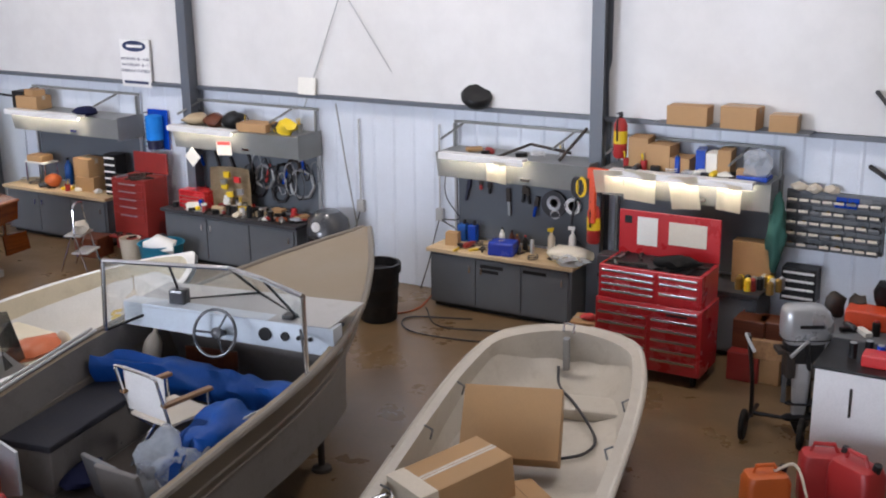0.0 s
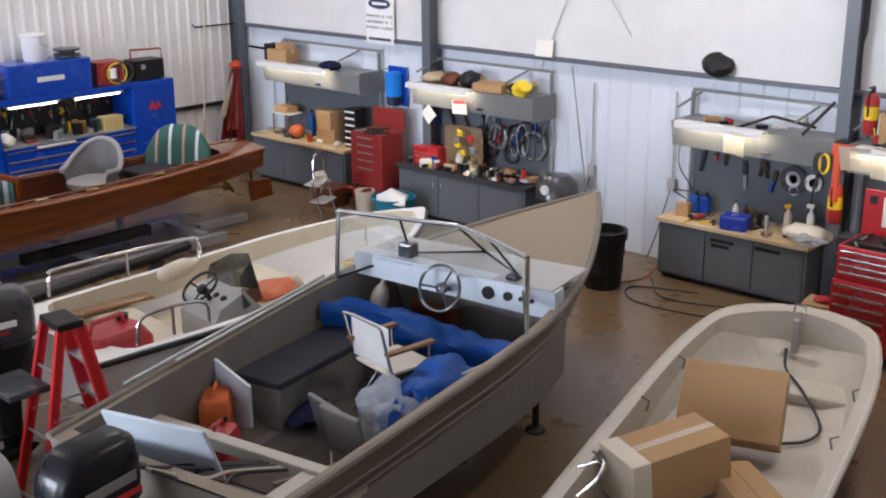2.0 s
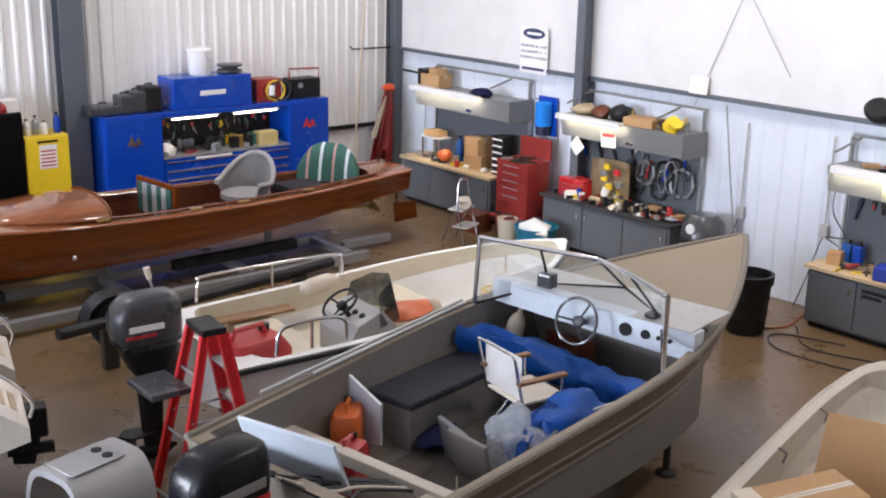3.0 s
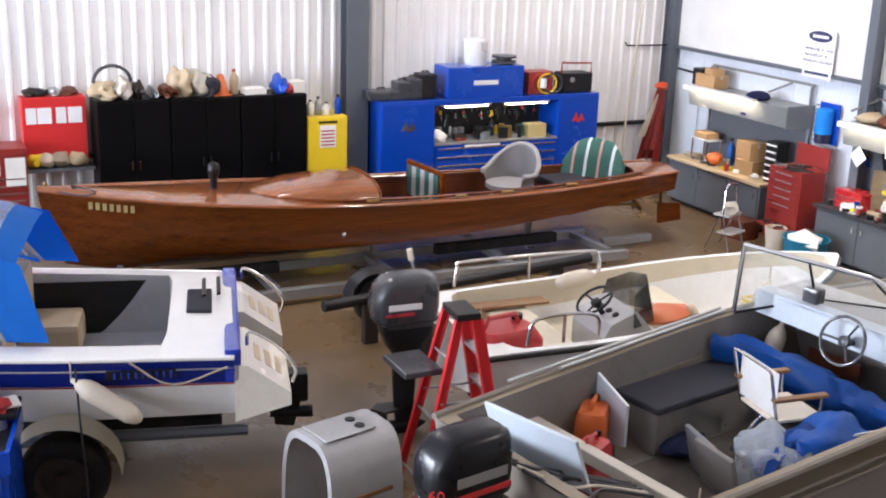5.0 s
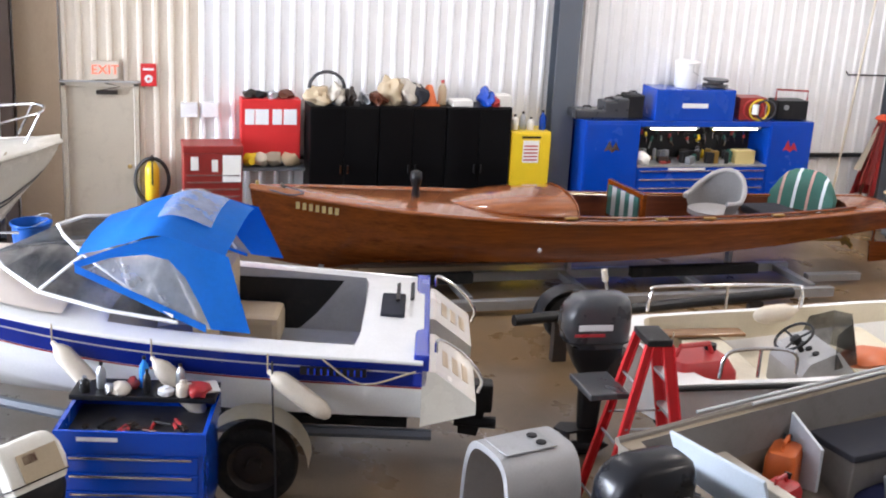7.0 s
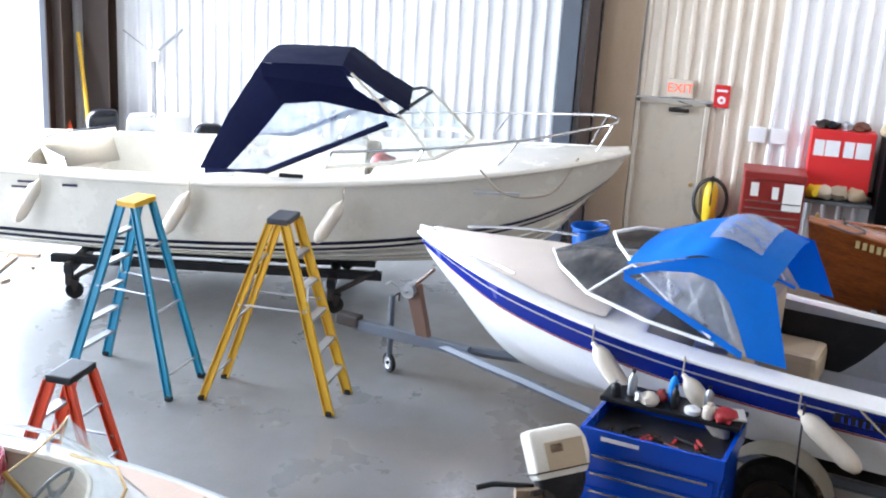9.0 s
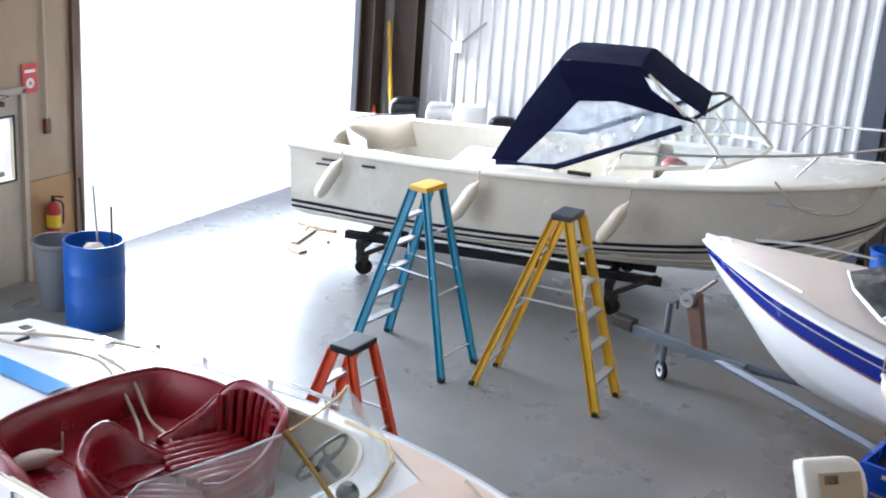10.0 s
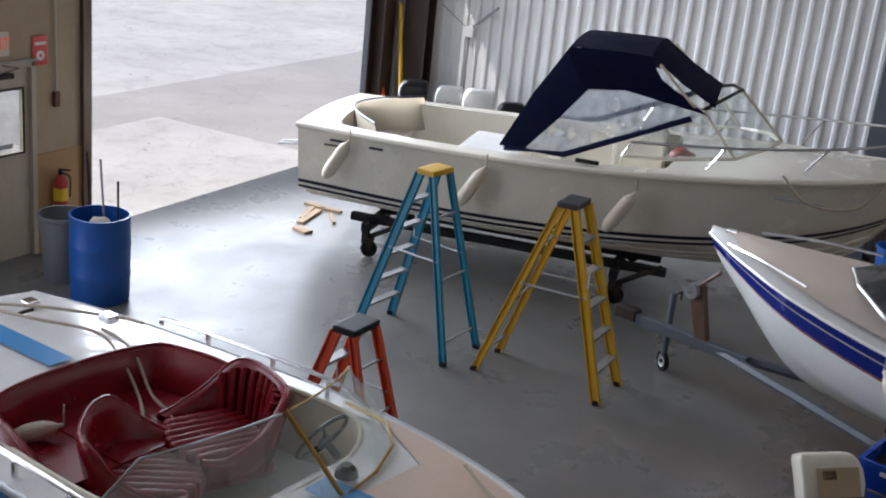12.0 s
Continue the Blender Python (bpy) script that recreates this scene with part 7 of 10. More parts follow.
def hutch(x0, x1, label, lit=(0.02, 0.72), tubing=True):
    """A steel overhead cabinet with a tube lamp on its front lip, on uprights, with a frame above."""
    w = x1 - x0
    t = thing("overhead_hutch", ((x0 + x1) / 2, 11.92, 0.745, 180), label, "cabinet", "overhead hutches")
    z0, z1 = 1.60 - 0.745, 1.90 - 0.745
    body = B()
    prism(body, [(0.0, z0), (0.44, z0), (0.50, z1), (0.0, z1)], -w / 2, w / 2, "x")
    part("body", body, "hutch", t)
    part("side_flange", box(B(), -w / 2 - 0.004, 0.0, z0 - 0.01, -w / 2 + 0.0, 0.50, z1 + 0.02), "hutch", t)
    la, lb = -w / 2 + w * (1 - lit[1]), -w / 2 + w * (1 - lit[0])
    h = part("lamp_housing", box(B(), la, 0.50, z1 - 0.003, lb, 0.64, z1 + 0.03, 0.008), "signwhite", t, "white fluorescent lamp housing")
    part("lamp_lip", box(B(), la, 0.628, z1 - 0.045, lb, 0.642, z1 - 0.001, 0.003), "signwhite", h)
    part("tube_lamp", cyl(B(), (la + 0.03, 0.60, z1 - 0.018), (lb - 0.03, 0.60, z1 - 0.018), 0.013), "tube", h)
    for x in (-w / 2 + 0.02, w / 2 - 0.02):
        part("upright", box(B(), x - 0.016, 0.02, 0.0, x + 0.016, 0.06, 2.18 - 0.745, 0.003), "galv", t)
    part("latch", box(B(), -0.25, 0.462, z0 + 0.05, -0.13, 0.48, z0 + 0.085, 0.004), "chrome", t)
    if tubing:  # open frame of angle bars against the wall, with stub arms
        zt = 2.20 - 0.745
        part("top_bar", box(B(), -w / 2, 0.02, zt - 0.016, w / 2, 0.05, zt + 0.016, 0.003), "hutch", t)
        for x in (-w / 2 + 0.02, w / 2 - 0.02):
            part("side_post", box(B(), x - 0.014, 0.062, z1, x + 0.014, 0.09, zt - 0.016, 0.003), "hutch", t)
        for x in (-w * 0.30, w * 0.44):
            part("stub_arm", tube(B(), [(x, 0.04, zt - 0.02), (x + 0.10, 0.40, zt - 0.16)], 0.017, 4), "hutch", t)
    pb = part("pegboard", box(B(), -w / 2 + 0.04, 0.0, 0.03, w / 2 - 0.04, 0.018, z0, 0.003), "peg", t)
    return t


workbench(-14.58, -12.38, "ply", "grey steel workbench with pale wooden top")
workbench(-11.30, -8.93, "blacktop", "grey steel workbench with oily black top crowded with tools")
workbench(-6.95, -5.02, "ply", "grey steel workbench with pale top and marked doors")
workbench(-4.72, -2.92, "blacktop", "grey steel workbench behind the red tool chest")
hutch(-14.36, -12.12, "grey steel hutch with lit lamp and a carton on top")
hutch(-11.08, -8.92, "grey steel hutch with lamp, heaped with parts", (0.02, 0.55))
hutch(-6.87, -4.90, "grey steel hutch with lit fluorescent lamp and open frame", (0.06, 0.62))
hutch(-4.76, -2.90, "grey steel hutch with lit lamp and hanging papers", (0.08, 0.92))
# marks on the third bench's doors, as bars
for x0, x1, z in ((-6.22, -5.92, 0.60), (-6.22, -5.98, 0.54), (-5.66, -5.36, 0.61)):
    solo("painted_mark", box(B(), x0, 11.334, z - 0.02, x1, 11.338, z + 0.02), "black", "black painted lettering bar on a bench door", "marking", group="bench markings")

# papers
PAPERS = [(-4.62, 0.34, 0.26, -4, 1.66), (-4.25, 0.36, 0.34, 3, 1.60), (-3.78, 0.32, 0.36, -6, 1.57), (-3.28, 0.26, 0.30, 4, 1.60), (-5.98, 0.26, 0.26, 5, 1.63)]
for x, w, h, roll, z in PAPERS:
    b = B()
    sheet(b, [[Vector((x + w * (u - 0.5), 11.33 + 0.01 * math.sin(u * 5 + v) - 0.06 * v, z + h * v)) for u in (0, 0.33, 0.66, 1)] for v in (0, 0.5, 1)], 0.002)
    b.transform(Matrix.Translation((x, 0, z + h)) @ pose(0, 0, 0, 0, roll, 0) @ Matrix.Translation((-x, 0, -z - h)))
    solo("paper_sheet", b, "thinpaper", "sheet of white paper hanging from a hutch", "paper", group="hanging papers")
for x, z, w, h, roll in ((-10.72, 1.50, 0.20, 0.20, 45), (-10.15, 1.66, 0.26, 0.18, -4)):
    b = box(B(), -w / 2, -0.002, -h / 2, w / 2, 0.002, h / 2)
    solo("paper_sheet", b, "paper", "white notice taped on a grey hutch", "paper", pose(x, 11.41, z, 0, roll, 0), group="hanging papers")
solo("notice_header", box(B(), -0.11, -0.003, -0.02, 0.11, 0.003, 0.02), "signred", "red bar printed on a notice", "marking", pose(-10.15, 11.406, 1.73, 0, -4, 0))

# bench one
carton_at(-14.02, 11.60, 1.91, 0.42, 0.30, 0.20, 4, "open brown cardboard box on a hutch")
carton_at(-13.98, 11.60, 2.11, 0.26, 0.2, 0.09, -12, "small pale carton stacked on a box", False)
solo("black_speaker", box(B(), -0.12, -0.12, 0, 0.12, 0.12, 0.26, 0.015), "black", "black box speaker on a hutch", "speaker", pose(-14.26, 11.62, 1.91))
solo("cap", blob(B(), (0, 0, 0.05), (0.22, 0.15, 0.07), 4, 0.3), "navycanvas", "dark blue cloth cap on a hutch", "cap", pose(-12.85, 11.52, 1.91), smooth=60)
carton_at(-13.02, 11.66, 0.745, 0.34, 0.30, 0.22, 8, "brown cardboard box on a bench")
carton_at(-13.05, 11.68, 0.967, 0.36, 0.30, 0.27, -6, "brown cardboard box stacked on another")
rk = thing("small_rack", (-14.02, 11.62, 0.745, 0), "small white wire rack holding a tray", "rack")
part("shelf", box(B(), -0.22, -0.14, 0.34, 0.22, 0.14, 0.36, 0.004), "signwhite", rk)
for x in (-0.2, 0.2):
    for y in (-0.12, 0.12):
        part("leg", cyl(B(), (x, y, 0), (x, y, 0.34), 0.012), "chrome", rk)
part("tray", box(B(), -0.18, -0.12, 0.36, 0.14, 0.12, 0.46, 0.02), "carton", rk)
solo("red_bowl", blob(B(), (0, 0, 0.11), (0.14, 0.12, 0.11), 2, 0.15), "orangecan", "bright orange-red plastic container on a bench", "container", pose(-13.68, 11.52, 0.745), smooth=60)
bottle((-13.62, 11.78, 0.745), 0.42, 0.06, "drum", "black", "dark blue bottle at the back of a bench")
bottle((-13.42, 11.80, 0.745), 0.40, 0.05, "navy", "black", "dark bottle at the back of a bench")
solo("sponge", box(B(), -0.09, -0.05, 0, 0.09, 0.05, 0.05, 0.015), "yellow", "yellow sponge on a bench", "sponge", pose(-13.35, 11.5, 0.745, 0, 0, 20))
solo("cable_loop", tube(B(), [(0.18 * math.cos(i * 0.5), 0.12 * math.sin(i * 0.5), 0.012 + 0.002 * i) for i in range(20)], 0.01, 6), "rope", "loop of pale cable on a bench", "cable", pose(-14.3, 11.6, 0.745))


def rack_drawers(m, w, h, n, label):
    t = thing("letter_rack", m, label, "rack")
    part("case", box(B(), -w / 2, 0, 0, w / 2, 0.22, h, 0.006), "black", t)
    for i in range(n):
        z = h * (i + 0.5) / n
        part("slot", box(B(), -w / 2 + 0.02, -0.02, z - h / n * 0.12, w / 2 - 0.02, 0.01, z + h / n * 0.12, 0.003), "signwhite", t)
    return t


rack_drawers(pose(-12.48, 11.55, 0.745, 0, 0, 0), 0.24, 0.60, 6, "black letter rack with white slots on a bench")
rack_drawers(pose(-2.62, 11.70, 0.62, 0, 0, 0), 0.36, 0.36, 4, "black drawer rack against the wall")

# red tool tower between the benches
tw = thing("tool_chest", (-11.78, 11.45, 0, 180), "old red tool chest with open lid and heaped tools", "tool chest")
part("body", box(B(), -0.32, -0.2, 0.08, 0.32, 0.25, 1.12, 0.01), "redold", tw)
for i, (z, h) in enumerate(((0.98, 0.09), (0.87, 0.09), (0.76, 0.09), (0.64, 0.10), (0.52, 0.10))):
    d = part("drawer", box(B(), -0.29, 0.25, z, 0.29, 0.268, z + h, 0.005), "redold", tw)
    part("pull", box(B(), -0.16, 0.268, z + h - 0.028, 0.16, 0.284, z + h - 0.012, 0.003), "galv", d)
part("lower_shelf", box(B(), -0.30, 0.0, 0.28, 0.30, 0.40, 0.31, 0.005), "redold", tw)
part("open_lid", box(B(), -0.32, -0.24, 1.12, 0.32, -0.21, 1.42, 0.01), "redold", tw)
for x in (-0.27, 0.27):
    wheel(tw, (x, 0.1, 0.05), 0.05, 0.035, (1, 0, 0), "caster_wheel")
for i in range(12):
    hand_tool((-11.78 + rng.uniform(-0.24, 0.24), 11.40 + rng.uniform(-0.16, 0.14), 1.12), rng.uniform(0.2, 0.34), rng.uniform(0, 180), rng.choice(["iron", "black", "galv"]), "dark hand tool lying on a tool chest", "wrench")
for i in range(6):
    hand_tool((-11.78 + rng.uniform(-0.22, 0.22), 11.16 + rng.uniform(-0.08, 0.08), 0.312), 0.2, rng.uniform(0, 180), "iron", "greasy hand tool on a chest shelf", "wrench")

# bench two: heaped parts, board with coils, wheels and hoses
for i in range(46):
    x, y = -11.2 + 2.2 * rng.random(), 11.36 + 0.42 * rng.random()
    kind = rng.choice(["wrench", "wrench", "screwdriver", "pliers", "tin", "block"])
    if kind == "tin":
        tin((x, y, 0.745), rng.uniform(0.05, 0.14), rng.uniform(0.025, 0.05), rng.choice(["paper", "redold", "black", "galv", "iron"]), "small tin on a crowded bench")
    elif kind == "block":
        solo("engine_part", blob(B(), (0, 0, 0.035), (rng.uniform(0.04, 0.09), 0.05, 0.04), i, 0.7, 1), rng.choice(["iron", "galv", "black", "redold"]), "greasy engine part on a bench", "engine part", pose(x, y, 0.745, 0, 0, rng.uniform(0, 180)), group="engine parts")
    else:
        hand_tool((x, y, 0.745), rng.uniform(0.14, 0.28), rng.uniform(0, 180), rng.choice(["black", "redcan", "black", "galv", "iron"]), "hand tool lying on a crowded bench", kind)
br = thing("display_board", (-10.28, 11.72, 0.745, 0), "curved plywood board hung with small parts", "board")
b = B()
arc = [Vector((0.36 * math.sin(a), 0.12 - 0.18 * math.cos(a), 0)) for a in [radians(-80 + 160 * i / 12) for i in range(13)]]
sheet(b, [[Vector((p.x, -p.y, 0.0)) for p in arc], [Vector((p.x, -p.y, 0.30)) for p in arc], [Vector((p.x * 0.96, -p.y, 0.58)) for p in arc]], 0.02)
part("plywood", b, "ply", br, smooth=50)
for i in range(8):
    part("pinned_part", box(B(), -0.05, -0.02, 0, 0.05, 0.02, 0.08, 0.006), rng.choice(["paper", "galv", "yellow", "signred"]), br, m=pose(rng.uniform(-0.2, 0.2), -0.10, 0.08 + 0.055 * i, 0, rng.uniform(-10, 10), 0))
rb = thing("tool_box", (-10.86, 11.62, 0.745, 0), "small red metal tool box on a bench", "tool box")
part("body", box(B(), -0.24, -0.14, 0, 0.24, 0.14, 0.20, 0.01), "redbox", rb)
part("lid", box(B(), -0.24, -0.14, 0.202, 0.24, 0.14, 0.25, 0.012), "redbox", rb)
for z in (0.05, 0.11, 0.16):
    part("trim", box(B(), -0.22, -0.148, z, 0.22, -0.14, z + 0.01), "chrome", rb)
for i, (x, z, r, mt) in enumerate(((-9.85, 1.22, 0.16, "galv"), (-9.52, 1.28, 0.15, "black"), (-9.22, 1.18, 0.20, "galv"), (-9.6, 1.02, 0.13, "cord"), (-9.98, 1.05, 0.12, "cord"), (-9.35, 1.40, 0.10, "iron"))):
    b = tube(B(), [(r * math.cos(a), 0.012 * math.sin(a * 3), r * math.sin(a)) for a in [2 * math.pi * k / 24 * 2.96 for k in range(25)]], 0.022, 6)
    solo("hanging_coil", b, mt, "coil of hose hanging on a pegboard", "hose", pose(x, 11.86, z), group="hanging coils")
for i in range(7):
    solo("hanging_tool", box(B(), -0.02, -0.015, -0.14, 0.02, 0.015, 0.14, 0.012), rng.choice(["black", "redcan", "galv", "bluebox"]), "hand tool hanging on a pegboard", "tool", pose(-11.0 + 0.30 * i, 11.87, 1.36 + rng.uniform(-0.1, 0.1), 0, rng.uniform(-25, 25), 0), group="hanging tools")
# on hutch two
for i, (x, w, h, mt) in enumerate(((-10.85, 0.30, 0.14, "vinyltan"), (-10.5, 0.25, 0.16, "inwood"), (-10.15, 0.30, 0.22, "black"), (-9.35, 0.22, 0.12, "iron"))):
    solo("machine_part", blob(B(), (0, 0, h * 0.45), (w * 0.6, 0.16, h * 0.55), i + 20, 0.5, 2), mt, "odd machine part lying on a hutch", "machine part", pose(x, 11.66, 1.905, 0, 0, 20 * i), group="parts on the hutches", smooth=60)
carton_at(-9.72, 11.60, 1.905, 0.46, 0.3, 0.11, 6, "flat white parts carton on a hutch", False)
solo("yellow_tool", blob(B(), (0, 0, 0.08), (0.15, 0.12, 0.10), 11, 0.6, 2), "yellow", "yellow power tool on a hutch", "power tool", pose(-9.22, 11.58, 1.905), smooth=50)
# blue water filter on the wall
wf = thing("wall_reel", pose(-11.78, 11.80, 1.58) @ Matrix.Scale(0.82, 4), "blue cylinder reel on a wall bracket", "reel")
part("cylinder", lathe(B(), [(0.06, 0), (0.15, 0.01), (0.15, 0.10), (0.145, 0.12), (0.15, 0.14), (0.15, 0.42), (0.10, 0.44)], n=20), "canvas", wf, smooth=40)
part("lower_cup", lathe(B(), [(0.10, -0.16), (0.135, -0.15), (0.14, 0.0)], n=18), "navy", wf, smooth=40)
part("back_plate", box(B(), -0.24, 0.10, -0.18, 0.22, 0.13, 0.52, 0.005), "bluebox", wf)
for i in range(9):
    part("hook", cyl(B(), (-0.22, 0.10, -0.14 + 0.075 * i), (-0.27, 0.04, -0.14 + 0.075 * i), 0.01), "black", wf)
# white hours sign
sg_ = thing("hours_sign", pose(-12.10, 11.86, 2.30) @ Matrix.Diagonal((0.95, 1, 0.76, 1)), "white painted opening-hours sign with navy lettering", "sign")
part("panel", box(B(), -0.30, -0.01, 0.02, 0.30, 0.01, 0.90, 0.004), "signwhite", sg_)
part("logo_oval", lathe(B(), [(0.0, 0), (0.24, 0.001), (0.24, 0.004), (0.0, 0.005)], n=32, m=Matrix.Translation((0, -0.01, 0.78)) @ pose(0, 0, 0, 90) @ Matrix.Diagonal((1, 0.42, 1, 1))), "signblue", sg_)
part("logo_inlay", box(B(), -0.15, -0.019, 0.755, 0.17, -0.0155, 0.805), "signwhite", sg_)
for i, tx in enumerate(("MON-FRI  8 - 4:30", "SATURDAY  8 - 1", "SUNDAY CLOSED")):
    words("lettering", tx, 0.074, "signblue", sg_, pose(0, -0.012, 0.54 - 0.11 * i, 90))
part("bottom_bar", box(B(), -0.24, -0.016, 0.08, 0.24, -0.0105, 0.13), "signblue", sg_)

# plain stretch of wall: rope, outlet boxes, conduit, inflatable tube, barrel, cooler
solo("chain", tube(B(), [(0, 0, 2.3), (0.18, -0.04, 1.4), (0.34, -0.08, 0.7), (0.44, -0.10, 0.2)], 0.011, 6, 4), "galv", "pale thin chain slung down the wall", "chain", pose(-8.62, 11.86, 0))
for x, z in ((-8.30, 0.98), (-7.10, 1.0)):
    oc = thing("outlet_box", (x, 11.93, z, 0), "grey electrical outlet box with conduit on the wall", "outlet", "outlet boxes")
    part("box", box(B(), -0.05, -0.06, -0.08, 0.05, 0.0, 0.08, 0.006), "grey_paint", oc)
    part("conduit", cyl(B(), (0, -0.03, 0.08), (0, -0.03, 1.14), 0.012), "grey_paint", oc)
    part("lead", tube(B(), [(0, -0.05, -0.05), (-0.05, -0.10, -0.3), (-0.12, -0.12, -0.6), (-0.2, -0.2, -0.95)], 0.008, 6, 5), "cord", oc)
for pts, mt, nm in (([(-7.1, 11.7, 0.01), (-7.0, 11.0, 0.01), (-7.6, 10.4, 0.01), (-8.2, 9.6, 0.01)], "cordorange", "orange"), ([(-6.9, 11.2, 0.012), (-6.4, 10.7, 0.012), (-5.6, 10.9, 0.012), (-5.7, 10.5, 0.012), (-6.6, 10.4, 0.012), (-6.9, 10.8, 0.012), (-6.2, 11.1, 0.012)], "cord", "dark")):
    solo("extension_cord", tube(B(), pts, 0.009, 6, 8), mt, f"{nm} extension cord lying on the floor", "cord")
solo("wall_cable", tube(B(), [(-6.95, 11.88, 1.85), (-7.0, 11.86, 1.3), (-6.8, 11.86, 1.0), (-7.05, 11.86, 0.95), (-6.85, 11.86, 0.85), (-6.95, 11.86, 0.76)], 0.008, 6, 6), "cord", "loose dark cable hanging beside a bench", "cable")
tb_ = thing("inner_tube", (-6.52, 11.80, 2.52, 0), "dark inflated cover resting on the girt", "inner tube")
part("cover", lathe(B(), [(0.0, -0.05), (0.14, -0.07), (0.18, -0.02), (0.19, 0.03), (0.16, 0.07), (0, 0.06)], n=24, m=pose(0, 0, 0.0, 25, 20, 0)), "black", tb_, smooth=50)
brl = thing("waste_barrel", pose(-7.20, 10.62, 0) @ Matrix.Scale(0.80, 4), "black ribbed plastic waste barrel", "barrel")
part("body", lathe(B(), [(0.25, 0), (0.27, 0.02), (0.285, 0.24), (0.295, 0.26), (0.29, 0.28), (0.30, 0.5), (0.31, 0.52), (0.305, 0.54), (0.315, 0.80), (0.335, 0.82), (0.335, 0.86), (0.30, 0.86), (0.29, 0.5), (0.25, 0.04), (0, 0.04)], n=28), "black", brl, smooth=40)
part("liner_bag", lathe(B(), [(0.345, 0.74), (0.345, 0.868), (0.30, 0.872), (0.29, 0.7)], n=28), "black", brl, smooth=40)
ck_ = thing("shop_vacuum", pose(-8.56, 11.52, 0) @ Matrix.Scale(1.3, 4), "black shop vacuum standing by the wall", "vacuum")
part("tank", lathe(B(), [(0.20, 0.05), (0.22, 0.08), (0.22, 0.5), (0.20, 0.52)], n=20), "black", ck_, smooth=40)
part("motor_head", lathe(B(), [(0.22, 0.52), (0.2, 0.66), (0.12, 0.74), (0, 0.75)], n=20), "cowlgrey", ck_, smooth=40)
part("badge", cyl(B(), (0, -0.20, 0.62), (0, -0.215, 0.62), 0.05), "signwhite", ck_)
for a in (45, 135, 225, 315):
    part("foot", cyl(B(), (0.18 * math.cos(radians(a)), 0.18 * math.sin(radians(a)), 0), (0.18 * math.cos(radians(a)), 0.18 * math.sin(radians(a)), 0.06), 0.03), "black", ck_)
sw = solo("paper_card", box(B(), -0.14, -0.01, 0, 0.14, 0.01, 0.22, 0.003), "paper", "white card standing on the girt", "card", pose(-9.05, 11.82, 2.395, -8, 0, 0))

# bench three
for i, (x, mt) in enumerate(((-6.70, "drum"), (-6.56, "bluebox"))):
    t = thing("oil_jug", (x, 11.78, 0.745, 0), "blue plastic oil jug at the back of a bench", "jug", "oil jugs")
    part("body", box(B(), -0.06, -0.05, 0, 0.06, 0.05, 0.22, 0.02), mt, t)
    part("neck", cyl(B(), (0.02, 0, 0.22), (0.02, 0, 0.27), 0.02), "black", t)
carton_at(-6.72, 11.56, 0.745, 0.16, 0.12, 0.16, 12, "small blue and white carton on a bench", False)
for x, y, h, mt, cp in ((-6.12, 11.70, 0.26, "paper", "black"), (-6.02, 11.76, 0.22, "inwood", "black"), (-5.92, 11.70, 0.20, "inwood", "brass"), (-5.84, 11.76, 0.18, "black", "redcan")):
    bottle((x, y, 0.745), h, 0.035, mt, cp, "small bottle on a bench")
bottle((-5.48, 11.72, 0.745), 0.30, 0.045, "vinylcream", "yellow", "white spray bottle with yellow trigger", True)
bottle((-5.22, 11.74, 0.745), 0.34, 0.045, "signwhite", "signwhite", "white spray bottle on a bench", True)
solo("blue_case", box(B(), -0.16, -0.12, 0, 0.16, 0.12, 0.17, 0.03), "bluestripe", "small dark blue case on a bench", "case", pose(-5.98, 11.46, 0.745, 0, 0, 10))
solo("sponge_block", blob(B(), (0, 0, 0.09), (0.28, 0.16, 0.10), 9, 0.35, 2), "cream", "lumpy cream bag of rags on a bench", "bag", pose(-5.18, 11.56, 0.745, 0, 0, 15), smooth=60)
solo("clear_wrap", blob(B(), (0, 0, 0.06), (0.22, 0.12, 0.06), 13, 0.6, 2), "vinylclear", "crumpled plastic wrap on a bench", "wrap", pose(-5.12, 11.40, 0.745))
for i in range(8):
    hand_tool((-6.6 + 1.3 * rng.random(), 11.38 + 0.25 * rng.random(), 0.745), 0.2, rng.uniform(0, 180), rng.choice(["black", "yellow", "redcan", "iron"]), "hand tool lying on a pale bench", rng.choice(["wrench", "screwdriver"]))
for x, z, r, mt in ((-5.52, 1.32, 0.16, "cord"), (-5.52, 1.33, 0.09, "galv"), (-5.5, 1.20, 0.06, "galv"), (-5.28, 1.32, 0.10, "signwhite")):
    b = lathe(B(), [(r * 0.55, -0.015), (r, -0.02), (r, 0.02), (r * 0.55, 0.015), (r * 0.55, -0.015)], n=24, m=pose(0, 0, 0, 90))
    solo("hanging_ring", b, mt, "round coil or ring hanging on a pegboard", "ring", pose(x, 11.87, z), group="hanging coils", smooth=40)
